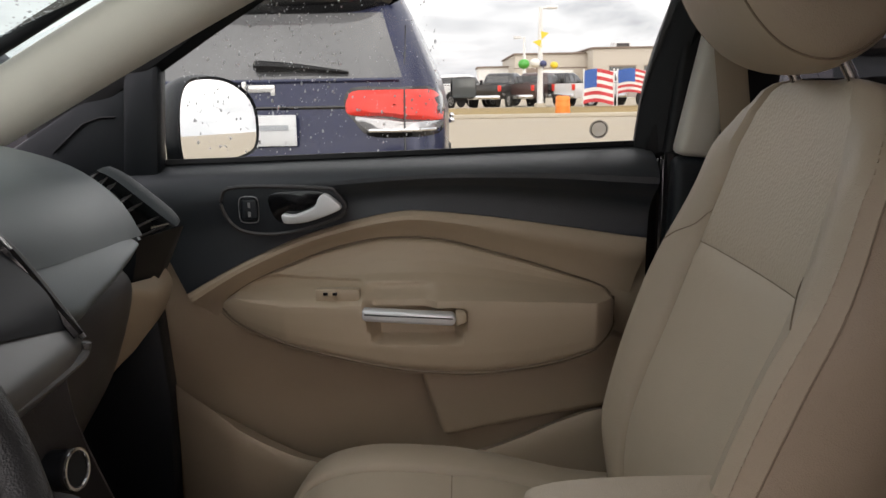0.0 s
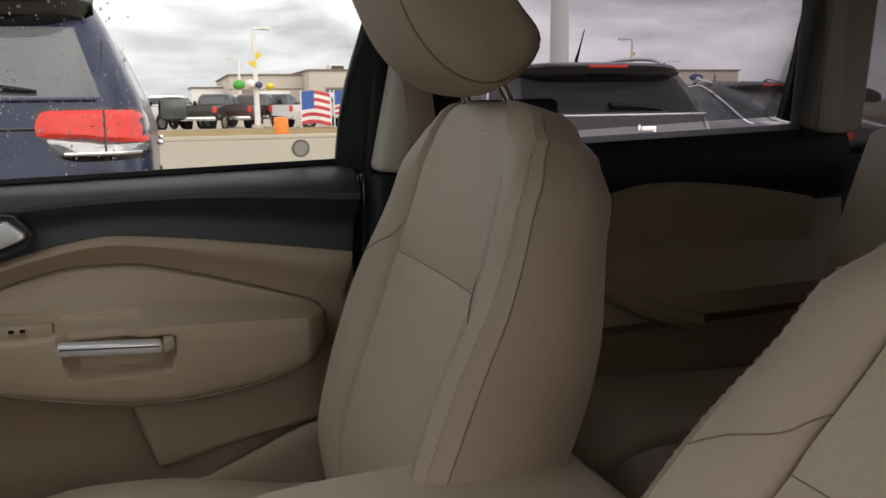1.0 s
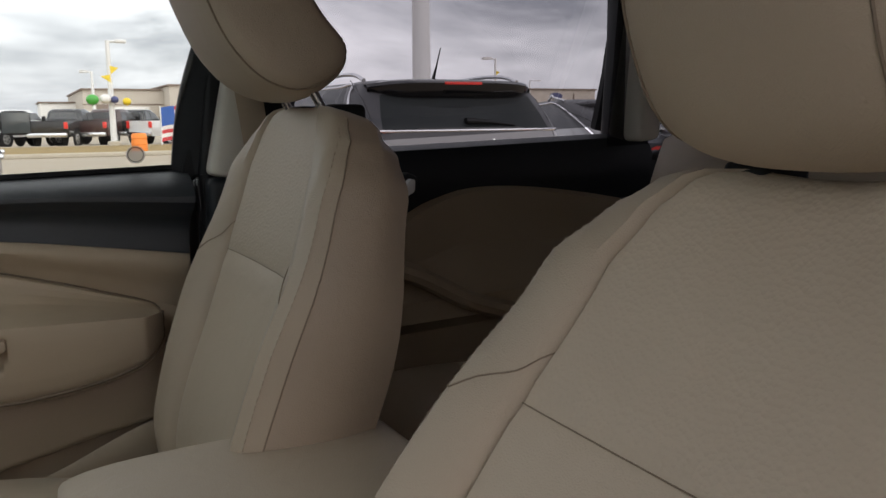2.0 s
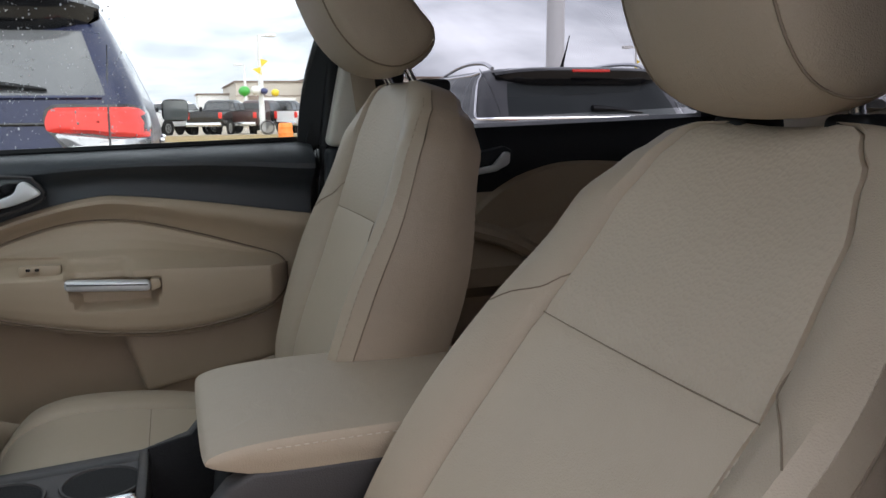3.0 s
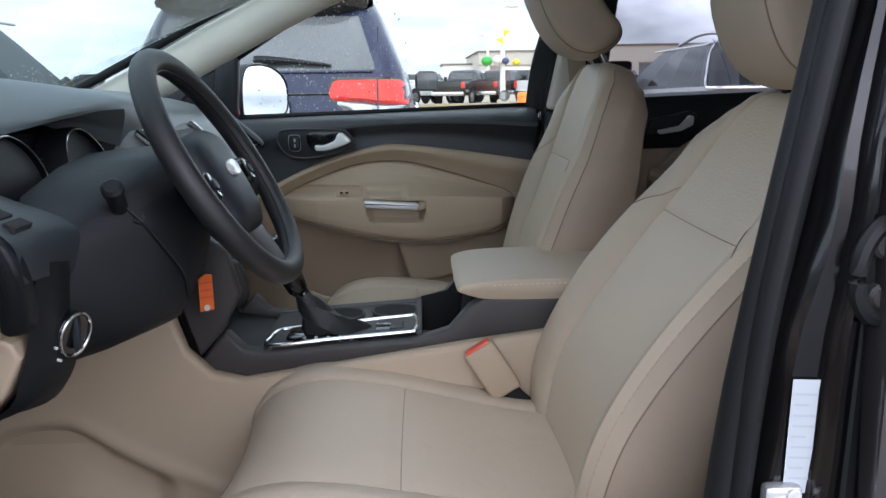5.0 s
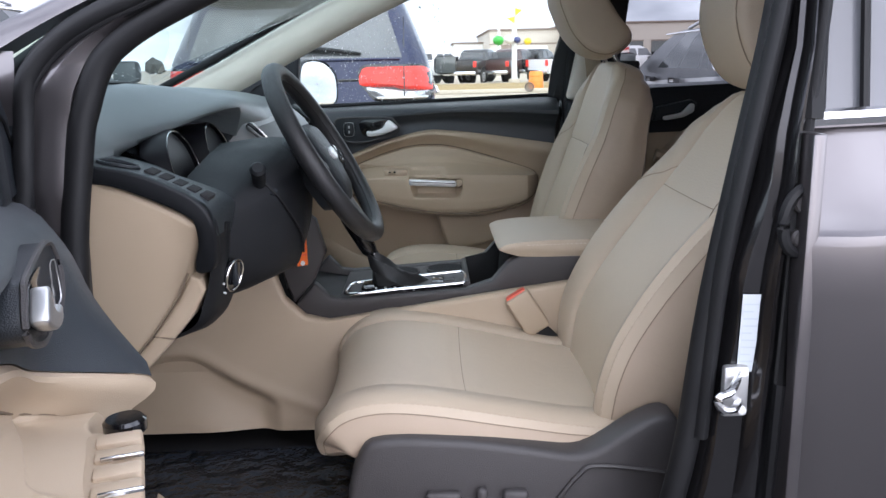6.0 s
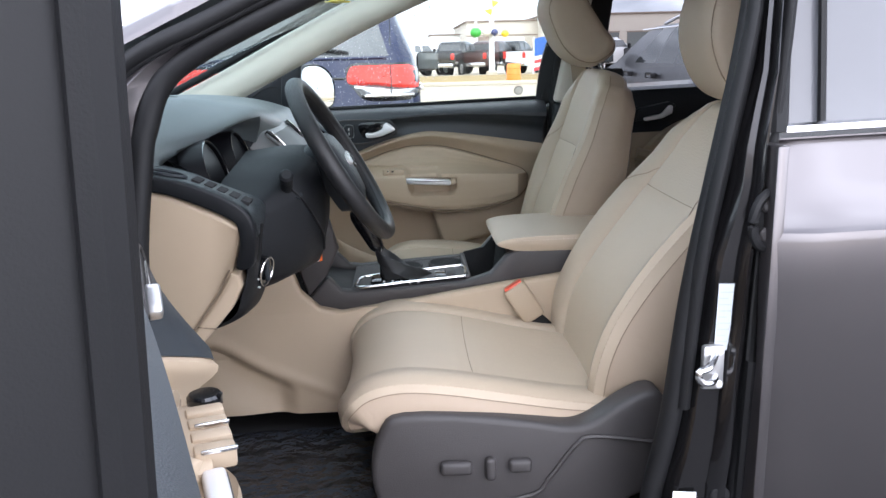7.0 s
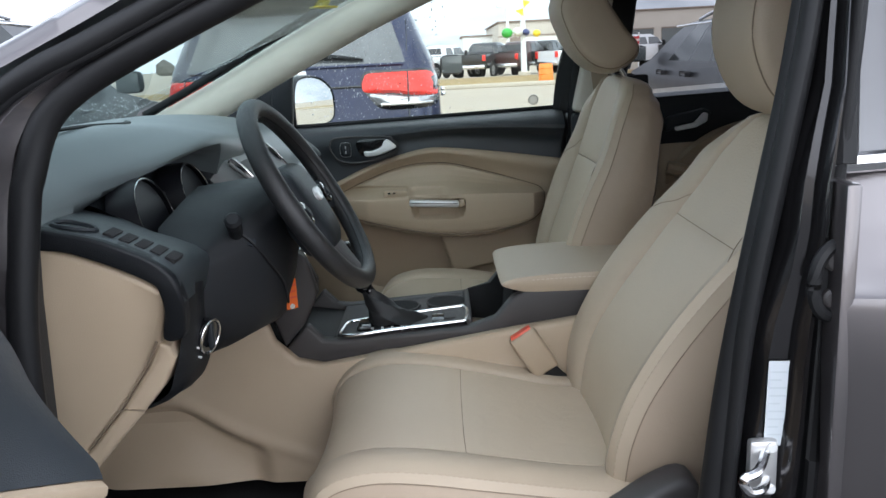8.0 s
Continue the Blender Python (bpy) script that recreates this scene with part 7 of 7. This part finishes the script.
CH = [(0.28, 0.84, 0.06, 4.40, 0.22), (0.55, 0.92, -0.02, 4.55, 0.26), (0.80, 0.93, -0.01, 4.55, 0.28), (0.98, 0.92, 0.02, 4.30, 0.27), (1.12, 0.89, 0.08, 3.40, 0.26), (1.23, 0.865, 0.17, 3.00, 0.25), (1.38, 0.81, 0.30, 2.55, 0.24), (1.47, 0.75, 0.40, 2.30, 0.22)]
CN = [(z if z < 1.1 else 1.12 + (z - 1.12) * 1.5, w, yr, yf, rc) for z, w, yr, yf, rc in CH]
suv((3.2, 5.2), -2.0, M_CARGREY, "dark grey parked SUV with chrome window trim and roof rails", CH, 5,
    dict(glass=M_DARKGLASS, plate=0.72, belt=1.12, oh_r=0.95, oh_f=0.9, tail_z=(0.82, 0.85, 0.94), tail_x=(0.50, 0.90), half=0.72, strip=M_CHROME, badge=(0.24, 1.01), dark_spoiler=True, mirror_y=3.1, rail=M_CHROME, handle=M_CARGREY, handles=(1.4, 2.35), antenna=True, quarter_chrome=True))


def sedan(at, turn, paint, label):
    lv = [(0.25, 0.80, 0.05, 4.6, 0.3), (0.5, 0.90, 0.0, 4.75, 0.35), (0.75, 0.91, 0.02, 4.7, 0.35), (0.93, 0.88, 0.12, 4.1, 0.35), (0.98, 0.84, 0.75, 3.5, 0.3), (1.20, 0.74, 1.25, 2.95, 0.28), (1.38, 0.64, 1.75, 2.55, 0.25)]
    ob = suv(at, turn, paint, label, lv, 5, dict(plate=0.66, belt=0.98, oh_r=1.0, oh_f=0.9, tail_z=(0.78, 0.80, 0.9), tail_x=(0.45, 0.86), half=0.55, strip=M_CHROME, badge=(0.0, 0.86), dark_spoiler=False, mirror_y=3.2, rail=M_CHROME, handle=paint, handles=(1.9, 2.7), antenna=False, quarter_chrome=True))
    return ob


def pickup(at, turn, paint, label):
    """A crew-cab pickup truck."""
    ob = thing("pickup_truck", (at[0], at[1], 0), label, "truck", "parked trucks")
    mirror_xf(Matrix.Translation((at[0], at[1], 0.06)) @ Matrix.Rotation(radians(turn), 4, "Z"))
    def wrap(levels, lid=True):
        rows = []
        for z, w, yr, yf, rc in levels:
            h = [(x, y, z) for x, y in outline(w, yr, yf, rc, (0.2, 0.5, 0.8))]
            rows.append(h + [(-x, y, z) for x, y, z in reversed(h[1:-1])])
        if lid:
            z, w, yr, yf, rc = levels[-1]
            cy = (yr + yf) / 2
            rows.append([(x * 0.02, cy + (y - cy) * 0.02, z + 0.02) for x, y, _ in rows[-1]])
        return grid(rows, wrap=True)
    part("truck_body", wrap([(0.50, 0.95, 0.05, 5.75, 0.12), (0.75, 1.0, 0.0, 5.85, 0.15), (1.05, 1.0, 0.0, 5.85, 0.15), (1.28, 0.97, 0.0, 5.75, 0.15)]), paint, ob, "painted truck body")
    part("cab", wrap([(1.28, 0.95, 2.05, 4.6, 0.15), (1.36, 0.94, 2.08, 4.45, 0.15), (1.80, 0.80, 2.25, 3.75, 0.18), (1.92, 0.72, 2.40, 3.55, 0.2)]), paint, ob, "painted cab")
    for sgn in (-1, 1):
        for y0, y1 in ((2.30, 2.95), (3.05, 3.85)):
            q = [(sgn * 0.935, y0, 1.38), (sgn * 0.935, y1 + 0.25 * (y0 > 3), 1.38), (sgn * 0.825, y1 - 0.05, 1.76), (sgn * 0.825, y0 + 0.08, 1.76)]
            bm = bmesh.new()
            a = [bm.verts.new(p) for p in q]
            b = [bm.verts.new((p[0] + sgn * 0.012, p[1], p[2])) for p in q]
            bm.faces.new(a), bm.faces.new(b)
            for i in range(4):
                bm.faces.new((a[i], a[(i + 1) % 4], b[(i + 1) % 4], b[i]))
            part("side_window", bm, M_FARGLASS, ob, "dark side window")
        for yy in (1.15, 4.75):
            # wheel well's shade, drawn as a flat dark disc
            part("arch", disc((sgn * 0.97, yy, 0.44), (sgn, 0, 0), 0.50, 0.04, 24), M_RUBBER, ob, "flat dark disc for the shaded wheel well")
            wheel_parts(ob, sgn * 0.985, yy, 0.40, sgn)
        part("tail_light", box(sgn * 0.80, sgn * 0.985, -0.02, 0.10, 0.92, 1.24, 0.03), M_LENS_R, ob, "red tail light")
        part("door_mirror", box(sgn * 1.0, sgn * 1.18, 4.0, 4.12, 1.30, 1.58, 0.03), M_RUBBER, ob, "black mirror")
        part("headlamp", box(sgn * 0.62, sgn * 0.97, 5.74, 5.87, 0.95, 1.12, 0.03), M_LENS_C, ob, "headlamp")
    part("rear_window", prism([(-0.70, 1.40), (0.70, 1.40), (0.62, 1.76), (-0.62, 1.76)], "y", 2.10, 2.14, 0.0), M_FARGLASS, ob, "dark rear window")
    part("bumper", box(-0.95, 0.95, -0.14, 0.06, 0.50, 0.72, 0.04), M_CHROME, ob, "chrome bumper")
    part("bed", box(-0.80, 0.80, 0.10, 1.95, 1.27, 1.31, 0.01), M_RUBBER, ob, "black bed floor")
    part("grille", box(-0.60, 0.60, 5.80, 5.88, 0.70, 1.10, 0.03), M_RUBBER, ob, "black grille")
    mirror_xf(Matrix.Identity(4))
    return ob
trucks = [
    (-7.0, 47.5, -40, M_CARGREY, "dark grey"), (-4.2, 46.5, -42, M_CARWHITE, "white"), (-1.6, 47.0, -38, M_CARWHITE, "white"), (0.9, 49.0, -52, M_CARWHITE, "white"),
    (1.7, 44.4, -24, M_CARBLACK, "black"), (3.6, 45.4, -28, M_CARBROWN, "dark maroon"), (5.0, 47.0, -30, M_CARBLACK, "black"), (6.0, 44.6, -62, M_CARWHITE, "white"),
    (8.7, 44.2, -58, M_CARWHITE, "white"), (12.6, 45.0, -60, M_CARGREY, "dark grey"), (16.0, 46.0, -55, M_CARWHITE, "white"), (20.0, 46.5, -50, M_CARBLACK, "black"),
]
for x, y, turn, paint, word in trucks:
    pickup((x, y), turn, paint, word + " pickup truck parked beyond the grass")

# light poles
def light_pole(at, height, arm, label, pennants):
    ob = thing("light_pole", (at[0], at[1], 0), label, "light pole", "light poles")
    pole = part("pole", tube([(at[0], at[1], 0.1), (at[0], at[1], height)], [0.16, 0.10], 12), M_POLE, ob, "white steel pole")
    part("pole_base", disc((at[0], at[1], 0.0), (0, 0, 1), 0.32, 0.35, 18, 0.05), M_KERB, ob, "concrete footing")
    part("lamp_arm", tube([(at[0] - 0.05, at[1], height - 0.06), (at[0] + arm, at[1], height)], 0.06, 8), M_POLE, ob)
    part("lamp_head", box(at[0] + arm * 0.45, at[0] + arm * 1.15, at[1] - 0.2, at[1] + 0.2, height - 0.10, height + 0.06, 0.04), M_POLE, ob, "flat lamp head")
    if pennants:
        for k in range(pennants):
            z = height - 1.2 - 0.42 * k
            part("pennant", prism([(at[0] + 0.02, z), (at[0] + 0.42 * (-1) ** k, z - 0.10), (at[0] + 0.05, z - 0.42)], "y", at[1] - 0.12, at[1] - 0.10, 0), M_GOLD, ob, "yellow pennant")
    return ob


light_pole((4.6, 43.0), 5.2, 0.75, "tall white light pole with yellow pennants on the grass", 2)
light_pole((6.55, 75), 5.6, -0.8, "white light pole beyond the trucks", 0)
light_pole((42.2, 68), 7.1, -1.2, "white light pole with yellow pennant far off", 2)
light_pole((6.05, 11.8), 9.5, 0.9, "thick white light pole behind the parked car", 0)
light_pole((67.9, 100), 6.9, 1.6, "white light pole with twin heads far off", 0)
light_pole((-6, 120), 9, 1.0, "white light pole far off", 0)
oval_sign = thing("pylon_sign", (43.6, 60, 0), "blue oval roadside sign on a white post", "sign")
part("sign_post", tube([(43.6, 60, 0), (43.6, 60, 3.0)], 0.09, 8), M_POLE, oval_sign)
part("sign_face", prism([(43.6 + 0.65 * math.cos(a), 3.25 + 0.32 * math.sin(a)) for a in [2 * math.pi * k / 24 for k in range(24)]], "y", 59.8, 60.0, 0.02), M_NAVYB, oval_sign, "dark blue oval face")

# balloons on a line at the pole
for x, z, r, m_, word in ((3.72, 2.36, 0.27, M_GREEN, "green"), (4.30, 2.40, 0.24, M_FLAGWHITE, "white"), (4.72, 2.36, 0.18, M_NAVYB, "navy"), (5.28, 2.28, 0.19, M_GOLD, "yellow")):
    b = thing("balloon", (x, 42.7, z), word + " balloon tied near the light pole", "balloon", "balloons")
    bm = bmesh.new()
    bmesh.ops.create_uvsphere(bm, u_segments=16, v_segments=12, radius=r, matrix=Matrix.Translation((x, 42.7, z)) @ Matrix.Diagonal((1.1, 1, 0.95, 1)))
    part("balloon_skin", bm, m_, b)
    part("balloon_knot", tube([(x, 42.7, z - r * 0.93), (x, 42.7, z - r * 1.2)], [0.015, 0.04], 8), m_, b)
line = thing("balloon_line", (4.6, 42.8, 2.2), "thin cord holding balloons beside the pole", "cord")
part("cord", tube([(3.4, 42.7, 2.1), (4.6, 42.88, 2.2), (5.6, 42.7, 2.05)], 0.012, 5), M_POLE, line)

# orange barrel
brl = thing("traffic_barrel", (4.29, 33.0, 0.14), "orange plastic barrel standing on the verge", "barrel")
rows = []
for z, r in ((0.14, 0.30), (0.20, 0.31), (0.45, 0.29), (0.48, 0.31), (0.75, 0.28), (0.78, 0.30), (0.98, 0.27), (1.02, 0.24)):
    rows.append([(4.45 + math.cos(a) * r, 33.0 + math.sin(a) * r, 0.14 + (z - 0.14) * 0.78) for a in [2 * math.pi * k / 20 for k in range(20)]])
part("barrel_body", grid(rows, wrap=True, caps=True), M_BARREL, brl, "orange barrel body")

# flag banners
def flag(x0, x1, y, z0, z1, label):
    ob = thing("flag_banner", ((x0 + x1) / 2, y, z0), label, "flag", "flag banners")
    def wave(x, z):
        return y + 0.10 * math.sin((x - x0) * 4.0 + z)
    nst = 9
    for k in range(nst):
        za, zb = z0 + (z1 - z0) * k / nst, z0 + (z1 - z0) * (k + 1) / nst
        xa = x0 + (0.42 * (x1 - x0) if k >= nst // 2 else 0)
        rws = []
        for i in range(13):
            x = xa + (x1 - xa) * i / 12
            dz = 0.10 * math.sin((x - x0) * 2.6)
            rws.append([(x, wave(x, za), za + dz), (x, wave(x, zb), zb + dz), (x, wave(x, zb) + 0.02, zb + dz), (x, wave(x, za) + 0.02, za + dz)])
        part("stripe", grid(rws, wrap=True, caps=True), M_FLAGRED if k % 2 == 0 else M_FLAGWHITE, ob)
    xm = x0 + 0.42 * (x1 - x0)
    zm = z0 + (z1 - z0) * (nst // 2) / nst
    rws = []
    for i in range(9):
        x = x0 + (xm - x0) * i / 8
        dz = 0.10 * math.sin((x - x0) * 2.6)
        rws.append([(x, wave(x, zm) - 0.004, zm + dz), (x, wave(x, z1) - 0.004, z1 + dz), (x, wave(x, z1) + 0.02, z1 + dz), (x, wave(x, zm) + 0.02, zm + dz)])
    part("blue_field", grid(rws, wrap=True, caps=True), M_FLAGBLUE, ob, "blue field")
    for x in (x0, x1):
        part("flag_post", tube([(x, y + 0.08, 0.0), (x, y + 0.08, z1 + 0.1)], 0.04, 8), M_POLE, ob)


flag(6.75, 8.3, 42.2, 0.28, 1.95, "red, white and blue flag banner on posts")
flag(8.6, 10.7, 42.8, 0.75, 1.95, "red, white and blue flag banner on posts")


# dealership building
bld = thing("building", (35, 110, 0), "long low taupe stucco dealership building with flat roof", "building", "", "structure")
part("wall", box(7.9, 17.0, 104, 130, 0, 5.15, 0.05), M_STUCCO, bld, "taupe stucco wall")
part("wall", box(17.0, 80.0, 100, 131, 0, 5.55, 0.05), M_STUCCO, bld, "taupe stucco wall")
part("roof_edge", box(7.7, 16.79, 103.8, 130.2, 5.15, 5.35, 0.03), M_STUCCO2, bld, "brown roof edge")
part("roof_edge", box(16.8, 80.2, 99.8, 131.2, 5.55, 5.75, 0.03), M_STUCCO2, bld, "brown roof edge")
part("wall_band", box(7.85, 16.98, 103.95, 104.1, 3.4, 3.55, 0.0), M_STUCCO2, bld)
part("wall_panel", box(10.8, 15.2, 103.7, 104.1, 0, 3.2, 0.03), M_FLAGWHITE, bld, "pale entrance panel")
part("brown_bay", box(9.4, 10.8, 103.6, 104.1, 0, 3.5, 0.03), M_STUCCO2, bld, "brown bay")
for k in range(14):
    x = 19.0 + 4.2 * k
    w_ = part("window", box(x, x + 3.2, 99.9, 100.1, 0.4, 3.4, 0.0), M_CARGLASS, bld, "dark shop window")
    part("window_frame", box(x - 0.08, x + 3.28, 99.85, 99.95, 3.4, 3.55, 0.0), M_STUCCO2, w_)
ac = part("roof_unit", box(20.6, 22.6, 105, 108, 5.6, 6.6, 0.05), M_POLE, bld, "rooftop air unit")
part("unit_grille", box(20.8, 22.4, 104.9, 105.0, 5.8, 6.4, 0.0), M_GREYTRIM, ac)
shed = thing("shed", (2, 120, 0), "small pale flat-roofed building in the distance", "building", "", "structure")
part("wall", box(3.7, 8.8, 116, 126, 0, 3.9, 0.05), M_FLAGWHITE, shed, "pale wall")
part("roof_edge", box(3.5, 9.0, 115.8, 126.2, 3.9, 4.1, 0.03), M_STUCCO2, shed, "dark roof edge")

# utility poles
for x, y, h in ((-20, 170, 10), (-14, 175, 11), (-9, 160, 9), (75.9, 100, 5), (-30, 150, 9)):
    up = thing("utility_pole", (x, y, 0), "thin brown utility pole in the distance", "utility pole", "utility poles")
    part("mast", tube([(x, y, 0), (x, y, h)], 0.14, 8), M_STUCCO2, up)
    part("crossarm", box(x - 1.1, x + 1.1, y - 0.08, y + 0.08, h - 1.0, h - 0.85, 0.0), M_STUCCO2, up)
# distant low treeline
rng = random.Random(3)
bm = bmesh.new()
M_TREES = mat("far_woods", (0.07, 0.065, 0.055), 0.95, grain=0.8, grain_scale=3, var=0.3, var_scale=0.4)
for k in range(240):
    x = -420 + 3.6 * k + rng.uniform(-2, 2)
    y = 300 + rng.uniform(-12, 20)
    h = rng.uniform(3.0, 6.5)
    bmesh.ops.create_icosphere(bm, subdivisions=1, radius=1, matrix=Matrix.Translation((x, y, h * 0.45)) @ Matrix.Rotation(rng.uniform(0, 3), 4, "Z") @ Matrix.Diagonal((rng.uniform(2, 4.5), 3, h * 0.6, 1)))
woods = part("far_woods", bm, M_TREES, None, sharp=10)
tagged(woods, "low bare winter treeline on the horizon", "trees", "", "stuff")

# other parked cars near the lot
sedan((6.9, 6.2), 6, M_CARGREY, "dark sedan parked beside the grey SUV")
suv((-3.62, 2.75), 0.0, M_CARGREY, "dark grey SUV with chrome window trim parked ahead", CN, 5,
    dict(glass=M_DARKGLASS, plate=0.72, belt=1.12, oh_r=0.95, oh_f=0.9, tail_z=(0.82, 0.85, 0.94), tail_x=(0.50, 0.90), half=0.72, strip=M_CARGREY, badge=(0.1, 1.01), dark_spoiler=True, mirror_y=3.0, rail=M_CHROME, handle=M_CARGREY, handles=(1.4, 2.35), antenna=False, quarter_chrome=True))
